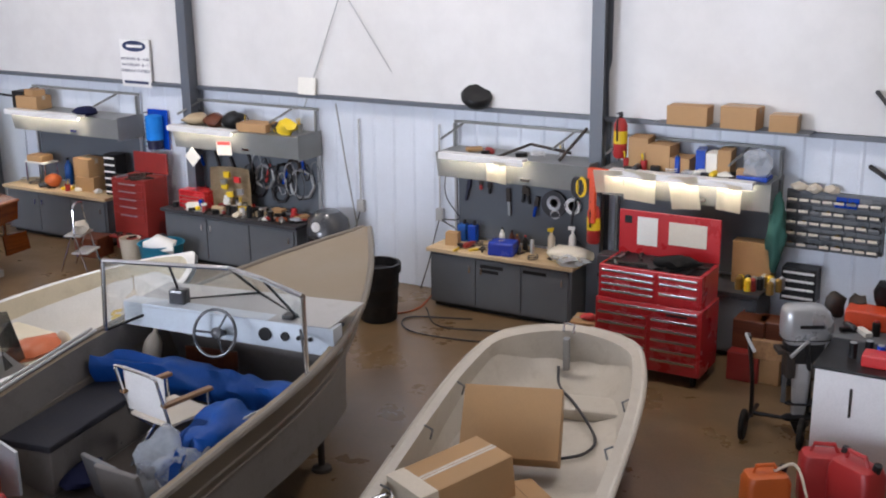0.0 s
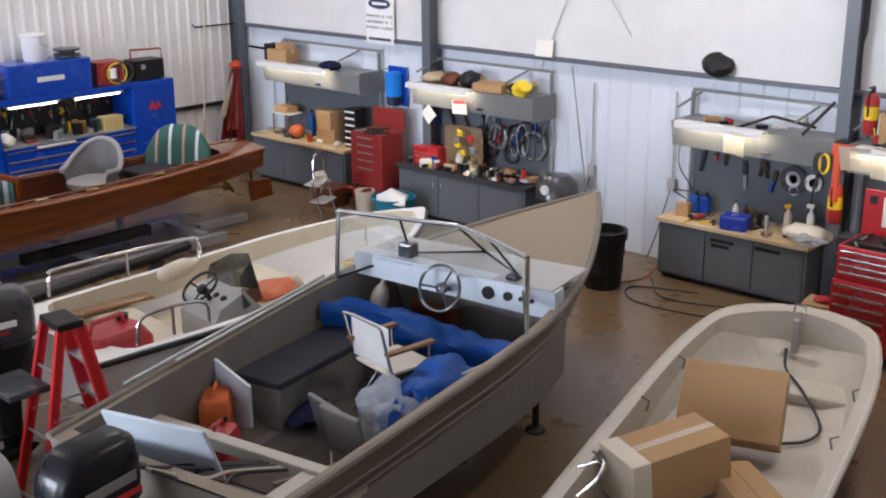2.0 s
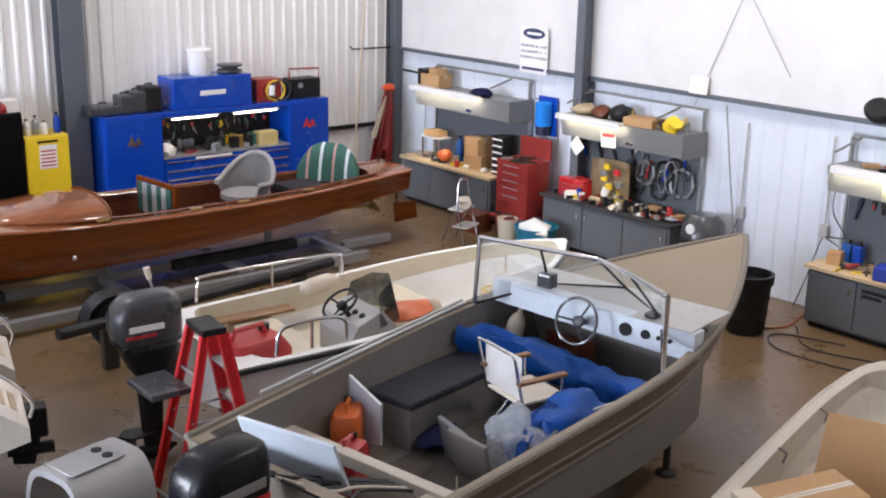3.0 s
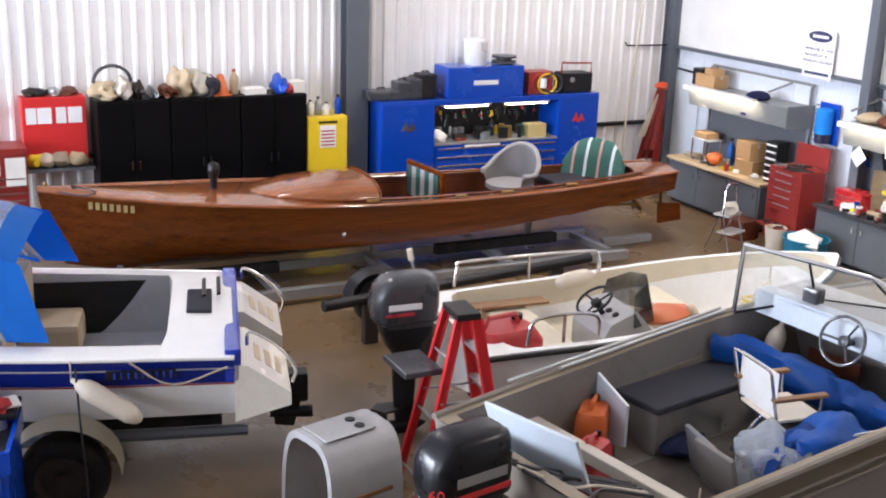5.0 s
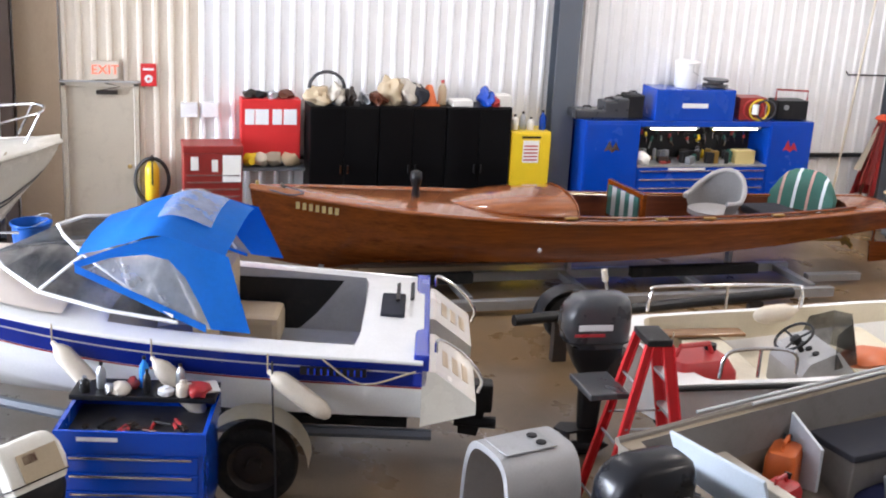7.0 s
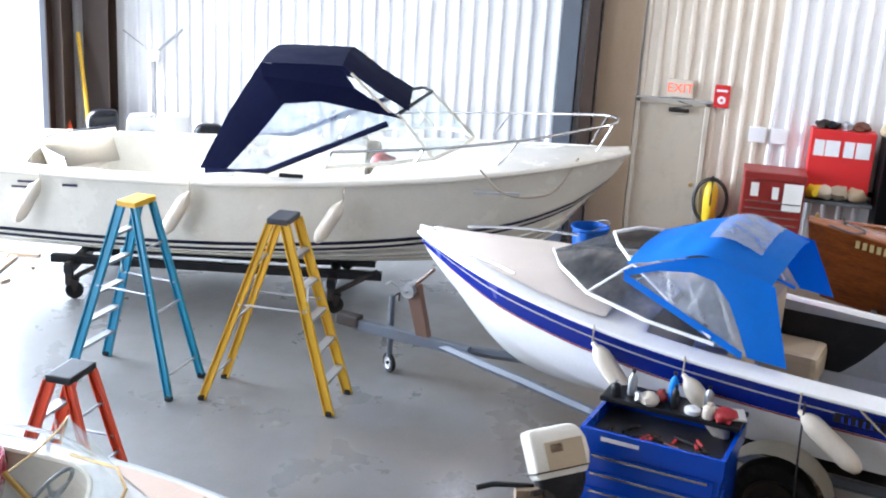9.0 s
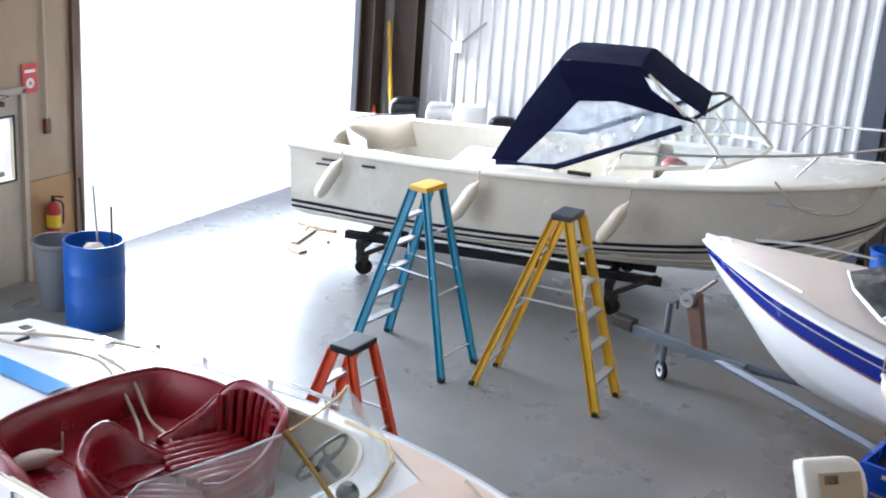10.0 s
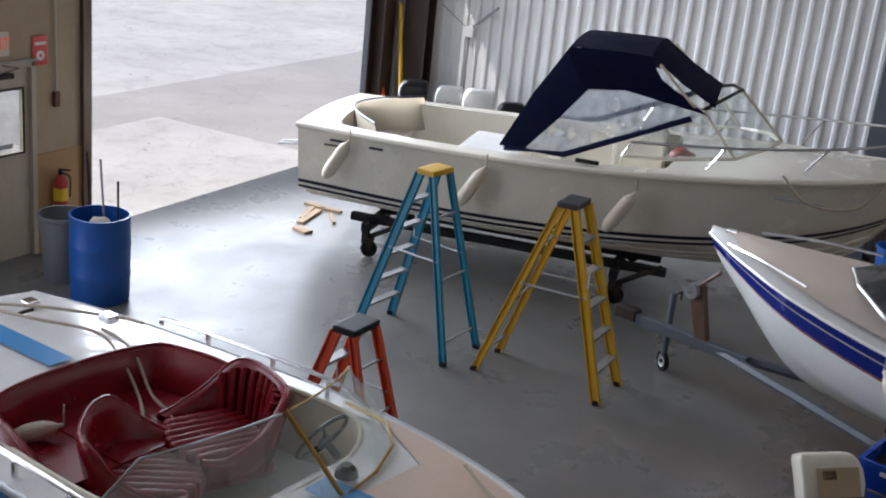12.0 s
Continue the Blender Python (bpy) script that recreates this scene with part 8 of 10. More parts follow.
for x, z, h, mt, roll in ((-6.68, 1.38, 0.30, "navy", 12), (-6.50, 1.45, 0.12, "redcan", 0), (-6.12, 1.28, 0.34, "galv", -4), (-5.92, 1.40, 0.22, "black", 8), (-5.86, 1.38, 0.20, "black", -10), (-5.76, 1.26, 0.26, "bluebox", 12), (-5.05, 1.42, 0.18, "bluestripe", 5), (-6.38, 1.42, 0.14, "black", 0)):
    t = thing("hanging_tool", pose(x, 11.87, z, 0, roll, 0), "hand tool hanging on a grey pegboard", "tool", "hanging tools")
    part("grip", box(B(), -0.018, -0.015, -h / 2, 0.018, 0.015, 0, 0.012), mt, t)
    part("head", box(B(), -0.028, -0.012, 0, 0.028, 0.012, h / 2, 0.008), "iron" if mt != "navy" else "navy", t)
solo("air_hose", tube(B(), [(-5.20, 11.82, 1.55), (-5.26, 11.80, 1.15), (-5.2, 11.78, 0.95), (-4.95, 11.74, 0.80)], 0.014, 6, 6), "cord", "black air hose hanging on a pegboard", "hose")
for pts in ([(-6.05, 11.4, 1.91), (-5.75, 11.7, 2.04), (-5.2, 11.6, 2.0)], [(-5.3, 11.5, 1.92), (-5.05, 11.7, 2.28)]):
    solo("steel_bar", tube(B(), pts, 0.018, 6), "iron", "dark steel bar lying on a hutch", "bar", group="loose bars")
# orange hose rack and extinguishers on the column
hr = thing("hose_rack", (-4.86, 11.42, 1.62, 0), "orange rack with coiled yellow and black hoses", "rack")
part("top_plate", box(B(), -0.04, -0.04, 0.16, 0.20, 0.04, 0.28, 0.01), "ladderorange", hr)
part("frame", box(B(), -0.02, -0.03, -0.35, 0.05, 0.03, 0.16, 0.008), "ladderorange", hr)
for i, mt in enumerate(("yellow", "cord", "cord")):
    part("coil", tube(B(), [(-0.10 - 0.03 * i + 0.05 * math.cos(a), -0.06, 0.06 + 0.10 * math.sin(a)) for a in [2 * math.pi * k / 20 for k in range(21)]], 0.018, 6), mt, hr)


def extinguisher(m, body, label):
    t = thing("fire_extinguisher", m, label, "fire extinguisher", "fire extinguishers")
    part("cylinder", lathe(B(), [(0.06, 0), (0.075, 0.02), (0.075, 0.36), (0.05, 0.42), (0.02, 0.44)], n=18), body, t, smooth=50)
    part("valve", box(B(), -0.02, -0.02, 0.44, 0.02, 0.02, 0.49, 0.006), "black", t)
    part("lever", box(B(), -0.02, -0.012, 0.49, 0.11, 0.012, 0.505, 0.004), "black", t)
    part("hose", tube(B(), [(0.02, 0, 0.46), (0.10, 0, 0.42), (0.10, 0, 0.2)], 0.01, 6, 4), "black", t)
    part("label_band", lathe(B(), [(0.0765, 0.16), (0.0765, 0.30)], n=18), "yellow", t)
    return t


extinguisher(pose(-4.86, 11.50, 1.02, 0, 0, -90), "redcan", "red fire extinguisher on the steel column")
extinguisher(pose(-4.62, 11.62, 2.0, 0, 0, -90), "redcan", "small red extinguisher on top of a hutch")
carton_at(-4.62, 10.85, 0.0, 0.34, 0.34, 0.36, 8, "open cardboard box standing on the floor")
solo("red_rag", blob(B(), (0, 0, 0.03), (0.10, 0.07, 0.04), 5, 0.5), "redcan", "red rag on a cardboard box", "rag", pose(-4.6, 10.82, 0.36), smooth=60)
dr = thing("bench_vise", (-4.62, 11.46, 0.745, 0), "black bench vise and dark cloth bag on a bench", "vise")
part("base", box(B(), -0.12, -0.10, 0, 0.12, 0.10, 0.10, 0.02), "cowlgrey", dr)
part("jaw", box(B(), -0.10, -0.18, 0.10, 0.10, 0.06, 0.22, 0.02), "cowlgrey", dr)

# top of hutch four and the girt
for x, w, h, mt in ((-4.40, 0.22, 0.34, "carton"), (-4.15, 0.26, 0.28, "carton"), (-3.92, 0.22, 0.16, "carton"), (-3.72, 0.10, 0.26, "bluebox"), (-3.58, 0.12, 0.24, "paper"), (-3.45, 0.14, 0.28, "carton")):
    solo("parts_box", box(B(), -w / 2, -0.14, 0, w / 2, 0.14, h, 0.008), mt, "parts box stacked on the hutch", "box", pose(x, 11.70, 1.905, 0, 0, rng.uniform(-12, 12)), group="parts boxes")
solo("clear_bag", blob(B(), (0, 0, 0.16), (0.16, 0.14, 0.17), 7, 0.4, 2), "vinylclear", "clear plastic bag of parts on the hutch", "bag", pose(-3.1, 11.6, 1.905))
solo("blue_tray", box(B(), -0.16, -0.12, 0, 0.16, 0.12, 0.05, 0.01), "bluebox", "blue plastic tray on the hutch", "tray", pose(-3.12, 11.6, 1.905))
carton_at(-3.88, 11.72, 2.412, 0.44, 0.24, 0.20, 2, "open brown cardboard box on the high shelf", False)
carton_at(-3.32, 11.72, 2.412, 0.38, 0.26, 0.23, -3, "closed brown cardboard box on the high shelf")
carton_at(-2.88, 11.74, 2.412, 0.28, 0.24, 0.17, 4, "small brown cardboard box on the high shelf")
slab("high_shelf", -4.25, 11.62, 2.397, -2.6, 11.93, 2.412, "steel", "narrow grey shelf along the wall", "shelf")
# dark clutter under hutch four
for i in range(16):
    x = -3.2 + 0.5 * rng.random()
    solo("parts_can", lathe(B(), [(0.04, 0), (0.04, 0.12), (0.02, 0.14)], n=10), rng.choice(["yellow", "brass", "black", "redold", "galv"]), "grimy can on the back bench", "can", pose(x, 11.4 + 0.4 * rng.random(), 0.745), group="grimy cans")
carton_at(-3.12, 11.78, 0.745, 0.42, 0.2, 0.46, 3, "dark stained cardboard box on the back bench", False)
ab = thing("air_hose_bundle", (-2.86, 11.60, 1.62, 0), "dark green bundle of cloth hanging by the hutch", "bundle")
part("cloth", blob(B(), (0, 0, -0.25), (0.10, 0.09, 0.36), 4, 0.6, 3), "green", ab, smooth=60)
part("strap", tube(B(), [(0, 0.02, 0.3), (0, 0, 0.0)], 0.012, 6), "cord", ab)

# big red roller tool chest
tc = thing("roller_tool_chest", (-3.76, 10.62, 0, 180), "tall red roller tool chest with open lid and chrome trims", "tool chest")
part("lower_body", box(B(), -0.56, -0.25, 0.12, 0.56, 0.30, 0.82, 0.012), "redbox", tc)
part("upper_body", box(B(), -0.54, -0.25, 0.82, 0.54, 0.28, 1.16, 0.012), "redbox", tc)
part("top_tray", box(B(), -0.50, -0.22, 1.155, 0.50, 0.25, 1.165), "black", tc)
lid = part("open_lid", box(B(), -0.54, -0.27, 1.16, 0.54, -0.245, 1.62, 0.01), "redbox", tc)
part("lid_paper", box(B(), 0.12, -0.244, 1.26, 0.34, -0.240, 1.56, 0.002), "paper", lid)
part("lid_paper", box(B(), -0.40, -0.244, 1.30, 0.0, -0.240, 1.54, 0.002), "vinylcream", lid)
part("lid_sticker", box(B(), 0.40, -0.244, 1.48, 0.48, -0.240, 1.56, 0.002), "black", lid)
for side, x0, x1 in ((0, -0.06, 0.51), (1, -0.51, -0.10)):
    for z, h in ((1.07, 0.06), (1.00, 0.06), (0.93, 0.06), (0.86, 0.06)) if side == 0 else ((1.07, 0.06), (0.97, 0.09), (0.86, 0.10)):
        d = part("drawer", box(B(), x0, 0.28, z, x1, 0.295, z + h, 0.004), "redbox", tc)
        part("trim_pull", box(B(), x0 + 0.01, 0.295, z + h - 0.03, x1 - 0.01, 0.315, z + h - 0.006, 0.004), "chrome", d)
d = part("drawer", box(B(), -0.53, 0.30, 0.71, 0.53, 0.315, 0.80, 0.004), "redbox", tc)
part("trim_pull", box(B(), -0.52, 0.315, 0.765, 0.52, 0.335, 0.79, 0.004), "chrome", d)
part("maker_plate", box(B(), -0.42, 0.316, 0.725, -0.2, 0.32, 0.75), "black", d)
for side, x0, x1 in ((0, 0.0, 0.53), (1, -0.53, -0.04)):
    for i in range(5):
        z = 0.60 - i * 0.105
        d = part("drawer", box(B(), x0, 0.30, z, x1, 0.315, z + 0.095, 0.004), "redbox", tc)
        part("trim_pull", box(B(), x0 + 0.01, 0.315, z + 0.062, x1 - 0.01, 0.335, z + 0.088, 0.004), "chrome", d)
for x in (-0.48, 0.48):
    for y in (-0.18, 0.22):
        wheel(tc, (x, y, 0.06), 0.06, 0.04, (1, 0, 0), "caster_wheel")
for i in range(14):
    hand_tool((-3.76 + rng.uniform(-0.42, 0.42), 10.60 + rng.uniform(-0.18, 0.16), 1.166), rng.uniform(0.15, 0.3), rng.uniform(0, 180), rng.choice(["black", "iron", "galv"]), "hand tool in the open chest tray", rng.choice(["wrench", "pliers"]))
solo("dark_glove", blob(B(), (0, 0, 0.06), (0.22, 0.12, 0.07), 6, 0.5, 2), "rubber", "dark work glove on the tool chest", "glove", pose(-3.55, 10.52, 1.166, 0, 0, 20), smooth=60)

# parts bins on the wall
bp = thing("parts_bin_rack", (-2.35, 11.93, 1.16, 180), "wall rack of small grey parts bins", "parts bins")
part("back_panel", box(B(), -0.50, 0.0, 0, 0.50, 0.02, 0.62, 0.004), "bench", bp)
for r in range(5):
    for c in range(8):
        mt = "bluebox" if (r, c) in ((4, 2), (4, 3)) else rng.choice(["bench", "bin", "bin"])
        b = B()
        x, z = -0.47 + c * 0.118, 0.01 + r * 0.12
        prism(b, [(0.02, z), (0.12, z), (0.15, z + 0.05), (0.13, z + 0.055), (0.11, z + 0.012), (0.03, z + 0.012), (0.03, z + 0.09), (0.02, z + 0.09)], x, x + 0.11, "x")
        bn = part("bin", b, mt, bp)
        part("bin_lip", box(B(), x + 0.008, 0.142, z + 0.034, x + 0.102, 0.154, z + 0.062, 0.003), "vinylcream" if rng.random() < 0.8 else "bin", bn)
        if rng.random() < 0.8:
            part("bin_parts", blob(B(), (x + 0.055, 0.08, z + 0.03), (0.04, 0.035, 0.03), r * 8 + c, 0.6, 1), rng.choice(["iron", "black", "brass", "galv"]), bn)
for c in range(3):
    solo("part_packet", blob(B(), (0, 0, 0.04), (0.10, 0.06, 0.05), c + 3, 0.6, 1), "fender", "plastic packet of parts on the bins", "packet", pose(-2.72 + 0.17 * c, 11.85, 1.78), group="packets")

# outboard on a stand, jumble and white cabinet at the east end
sd = thing("motor_stand", (-2.28, 9.75, 0, 95), "dark tubular outboard motor stand on wheels", "motor stand")
for y in (-0.25, 0.25):
    part("side_tube", tube(B(), [(0.10, y, 0.06), (0.05, y, 0.45), (-0.15, y, 0.80), (-0.25, y, 0.98)], 0.02, 8, 4), "black", sd)
    part("foot_tube", tube(B(), [(0.42, y, 0.05), (-0.30, y, 0.14)], 0.02, 8), "black", sd)
    wheel(sd, (-0.28, y, 0.14), 0.14, 0.05, (0, 1, 0))
    part("handle", tube(B(), [(-0.25, y, 0.98), (-0.38, y, 1.02), (-0.5, y * 0.6, 0.92)], 0.016, 6, 4), "galv", sd)
part("cross_board", box(B(), -0.03, -0.28, 0.68, 0.03, 0.28, 0.86, 0.008), "oak", sd)
part("cross_tube", tube(B(), [(0.1, -0.25, 0.10), (0.1, 0.25, 0.10)], 0.018, 8), "black", sd)
outboard(pose(-2.24, 9.62, 0.84, 0, 0, -150), "silver outboard motor clamped on a wheeled stand", "silver", 0.80, (("maker_mark", "black", -0.38, 0.30, -0.12, 0.34, -1), ("maker_mark", "black", -0.38, 0.30, -0.12, 0.34, 1)))
wc = thing("white_cabinet", (-1.30, 9.42, 0, 0), "plain white cabinet with dark worktop", "cabinet")
part("body", box(B(), -0.55, -0.32, 0.0, 0.75, 0.40, 0.93, 0.008), "signwhite", wc)
part("worktop", box(B(), -0.57, -0.34, 0.93, 0.77, 0.42, 0.955, 0.006), "black", wc)
part("door_pull", box(B(), -0.26, -0.335, 0.55, -0.24, -0.32, 0.80, 0.004), "iron", wc)
solo("red_case", box(B(), -0.14, -0.09, 0, 0.14, 0.09, 0.11, 0.02), "signred", "small red case on the white cabinet", "case", pose(-1.38, 9.32, 0.955))
for i in range(5):
    tin((-1.62 + 0.11 * i, 9.42 + 0.1 * (i % 2), 0.955), rng.uniform(0.08, 0.16), 0.035, rng.choice(["bluebox", "iron", "black"]), "dark tin on the white cabinet")
jerrycan(pose(-1.62, 8.62, 0, 0, 0, 20), "redcan", "red fuel can on the floor", 1.1)
jerrycan(pose(-1.35, 8.50, 0, 0, 0, -30), "redcan", "red fuel can on the floor beside another", 1.15)
jerrycan(pose(-1.95, 8.12, 0, 0, 0, 35), "orangecan", "orange-red fuel can on the floor", 1.0)
solo("fuel_hose", tube(B(), [(-1.9, 8.15, 0.4), (-1.75, 8.2, 0.46), (-1.62, 8.05, 0.3), (-1.5, 7.95, 0.02)], 0.012, 6, 6), "fender", "pale fuel hose over a can", "hose")
sh = thing("parts_table", (-1.75, 10.75, 0, 0), "grey table with orange tray and dark parts", "table")
part("top", box(B(), -0.7, -0.35, 0.72, 0.8, 0.35, 0.76, 0.006), "bench", sh)
for x in (-0.65, 0.75):
    for y in (-0.3, 0.3):
        part("leg", box(B(), x - 0.02, y - 0.02, 0, x + 0.02, y + 0.02, 0.72), "bench", sh)
solo("orange_tray", box(B(), -0.3, -0.14, 0, 0.3, 0.14, 0.18, 0.02), "ladderorange", "orange metal tray on a grey table", "tray", pose(-1.65, 10.85, 0.76))
for i in range(5):
    solo("dark_part", blob(B(), (0, 0, 0.12), (0.10, 0.08, 0.14), i + 40, 0.5, 2), rng.choice(["black", "iron", "cowlgrey"]), "dark machine part on a grey table", "machine part", pose(-2.1 + 0.22 * i, 11.0, 0.94 if 1 < i < 4 else 0.76), group="parts on the table", smooth=50)
bd = thing("bucket_stack", (-2.75, 11.25, 0, 0), "grey-blue bucket and rags piled by the bench", "bucket")
part("bucket", lathe(B(), [(0.15, 0), (0.18, 0.36), (0.19, 0.38), (0.17, 0.38), (0.14, 0.02)], n=18), "lightblue", bd, smooth=40)
part("rags", blob(B(), (0, 0, 0.42), (0.16, 0.15, 0.12), 3, 0.5, 2), "carpet", bd, smooth=60)
for i in range(6):
    solo("scrap_box", box(B(), -0.16, -0.14, 0, 0.16, 0.14, 0.30, 0.01), rng.choice(["redold", "inwood", "black", "carton"]), "dark storage box under the bench end", "box", pose(-2.9 + 0.22 * (i % 3), 10.9 + 0.05 * i, 0.30 * (i // 3), 0, 0, rng.uniform(-15, 15)), group="scrap boxes")
for z0, y0, y1, z1 in ((2.62, 11.5, 11.2, 2.58), (1.86, 11.8, 11.4, 1.80)):
    solo("wall_bracket", tube(B(), [(-2.05, 11.945, z0 + 0.22), (-1.85, y0, z0 + 0.14), (-1.55, y1, z1)], 0.025, 6), "black", "dark steel arm sticking out from the wall", "bracket", group="wall brackets")
for pts in ([(-9.15, 11.88, 2.2), (-8.45, 11.84, 3.75)], [(-8.45, 11.84, 3.75), (-7.75, 11.86, 2.75)]):
    solo("guy_wire", tube(B(), pts, 0.006, 6), "galv", "thin wire strung on the upper wall", "wire", group="guy wires")

# loose clutter on the benches and hutches
crowd = random.Random(77)


def small_item(x, y, z, group):
    """One small workshop thing: a can, packet, coil, block or cup."""
    kind = crowd.randrange(6)
    turn = crowd.uniform(0, 180)
    if kind == 0:
        h, r = crowd.uniform(0.09, 0.20), crowd.uniform(0.025, 0.045)
        mt = crowd.choice(["redcan", "black", "black", "galv", "bluebox", "iron"])
        t = thing("spray_can", (x, y, z, turn), "small spray can standing among the tools", "can", group)
        part("body", lathe(B(), [(r, 0), (r, h * 0.84), (r * 0.6, h * 0.92)], n=12), mt, t, smooth=40)
        part("cap", lathe(B(), [(r * 0.6, h * 0.9), (r * 0.6, h), (0, h)], n=12), crowd.choice(["black", "signwhite", "redcan"]), t, smooth=40)
    elif kind == 1:
        solo("part_packet", blob(B(), (0, 0, 0.03), (0.09, 0.06, 0.035), crowd.randrange(90), 0.5, 2), crowd.choice(["paper", "vinylclear", "fender"]), "crumpled packet of small parts on the bench", "packet", pose(x, y, z, 0, 0, turn), group=group, smooth=40)
    elif kind == 2:
        r = crowd.uniform(0.05, 0.09)
        solo("wire_coil", tube(B(), [(r * math.cos(k * 0.5) * (1 + 0.1 * math.sin(k)), r * math.sin(k * 0.5), 0.01 + 0.002 * k) for k in range(26)], 0.006, 5), crowd.choice(["cord", "rope", "signwhite", "cordorange"]), "small coil of wire lying on the bench", "wire", pose(x, y, z, 0, 0, turn), group=group)
    elif kind == 3:
        w, d, h = crowd.uniform(0.08, 0.2), crowd.uniform(0.06, 0.12), crowd.uniform(0.04, 0.12)
        solo("small_carton", box(B(), -w / 2, -d / 2, 0, w / 2, d / 2, h, 0.004), crowd.choice(["carton", "paper", "redold", "black", "black", "vinyltan"]), "small product carton lying on the bench", "box", pose(x, y, z, 0, 0, turn), group=group)
    elif kind == 4:
        t = thing("power_drill", (x, y, z, turn), "dark hand drill lying among the tools", "drill", group)
        part("motor_body", lathe(B(), [(0.02, -0.10), (0.035, -0.08), (0.035, 0.05), (0.015, 0.10)], n=12, m=pose(0, 0, 0.036, 0, 90)), crowd.choice(["black", "cowlgrey", "redold", "yellow"]), t, smooth=40)
        part("grip", box(B(), -0.08, 0.0, 0.01, -0.03, 0.13, 0.05, 0.012), "black", t)
    else:
        r = crowd.uniform(0.03, 0.05)
        t = thing("cup", (x, y, z, turn), "small plastic cup holding tools", "cup", group)
        part("wall", lathe(B(), [(0, 0.004), (r * 0.85, 0), (r, 0.11), (r * 0.93, 0.11), (r * 0.8, 0.012), (0, 0.012)], n=12), crowd.choice(["signwhite", "galv", "redcan"]), t, smooth=40)
        for k in range(3):
            part("tool", cyl(B(), (0.012 * k - 0.012, 0, 0.015), (0.03 * k - 0.03, 0.02, 0.18), 0.006), crowd.choice(["black", "yellow", "galv"]), t)


for x0, x1, y0, y1, z, n, g in ((-10.95, -9.05, 11.40, 11.78, 0.745, 30, "clutter on the black bench"), (-11.0, -9.1, 11.55, 11.80, 1.905, 10, "clutter on a hutch"),
                                (-6.6, -5.3, 11.38, 11.80, 0.745, 9, "clutter on the pale bench"), (-4.6, -3.1, 11.48, 11.58, 1.905, 12, "clutter on the papered hutch"),
                                (-14.3, -12.7, 11.42, 11.55, 0.745, 6, "clutter on the corner bench"), (-2.3, -1.1, 10.5, 10.75, 0.76, 8, "clutter on the parts table"),
                                (-6.6, -5.2, 11.60, 11.75, 1.905, 5, "clutter on the framed hutch")):
    for k in range(n):
        small_item(x0 + (x1 - x0) * (k + crowd.uniform(0.1, 0.9)) / n, crowd.uniform(y0, y1), z, g)
# wire bundles and hoses hung on the second pegboard
for k in range(9):
    x, r = -10.1 + 0.14 * k, crowd.uniform(0.07, 0.15)
    solo("hanging_cable", tube(B(), [(r * 0.7 * math.cos(a) + 0.01 * math.sin(5 * a), -0.01 - 0.012 * math.sin(3 * a), r * 1.5 * math.sin(a)) for a in [0.6 * q for q in range(22)]], 0.007, 5), crowd.choice(["cord", "cord", "bin", "galv", "iron", "black"]), "coiled cable hanging on a pegboard", "cable", pose(x, 11.85, crowd.uniform(1.15, 1.38)), group="hanging coils")
# ---- west wall: doors, cabinets, tool station ----


def personnel_door(name, m, w, label, window=False):
    """A steel door in its frame; its face looks along -y, its base is the middle of the threshold."""
    t = thing(name, m, label, "door", kind="structure")
    for sx in (-1, 1):
        part("jamb", box(B(), sx * w / 2 - 0.03, -0.05, 0, sx * w / 2 + 0.03, 0.14, 2.10, 0.004), "doorpaint", t)
    part("head", box(B(), -w / 2 - 0.03, -0.05, 2.05, w / 2 + 0.03, 0.14, 2.11, 0.004), "doorpaint", t)
    part("drip_cap", box(B(), -w / 2 - 0.05, -0.075, 2.11, w / 2 + 0.05, 0.0, 2.125), "grey_paint", t)
    b = B()
    a = w / 2 - 0.034
    if window:
        x0, x1, z0, z1 = -0.22, 0.36, 1.16, 1.82
        for q in ((-a, 0.012, x0, 2.045), (x1, 0.012, a, 2.045), (x0, 0.012, x1, z0), (x0, z1, x1, 2.045)):
            box(b, q[0], 0.0, q[1], q[2], 0.045, q[3])
    else:
        box(b, -a, 0.0, 0.012, a, 0.045, 2.045, 0.003)
    leaf = part("leaf", b, "doorpaint", t)
    if window:
        for q in ((x0 - 0.02, z0 - 0.02, x1 + 0.02, z0), (x0 - 0.02, z1, x1 + 0.02, z1 + 0.02), (x0 - 0.02, z0, x0, z1), (x1, z0, x1 + 0.02, z1)):
            part("glazing_bead", box(B(), q[0], -0.012, q[1], q[2], 0.0, q[3]), "black", leaf)
        pn = part("pane", box(B(), x0, 0.018, z0, x1, 0.026, z1), "glass", leaf)
        pn.visible_shadow = False
        part("film_mark", box(B(), x0 + 0.1, 0.012, z0 + 0.05, x1 - 0.12, 0.016, z0 + 0.10), "grey_paint", leaf)
    kx = -a + 0.07 if window else a - 0.07
    part("knob", lathe(B(), [(0.012, 0), (0.012, 0.03), (0.03, 0.04), (0.03, 0.06), (0.0, 0.07)], n=14, m=Matrix.Translation((kx, 0, 0.98)) @ pose(0, 0, 0, 90)), "brass", leaf)
    part("closer", box(B(), -0.05, -0.06, 1.95, 0.22, 0.0, 2.0, 0.008), "iron", leaf)
    part("closer_arm", tube(B(), [(0.0, -0.05, 2.0), (0.25, -0.09, 2.06), (0.05, -0.04, 2.10)], 0.008, 6), "iron", leaf)
    return t


personnel_door("door_1", pose(XB + 0.02, -0.22, 0, 0, 0, 90), 0.92, "closed grey-beige steel side door in the ribbed wall")
personnel_door("door_2", pose(-7.855, YD - 0.03, 0, 0, 0, 180), 0.95, "closed grey-beige steel door with window", True)


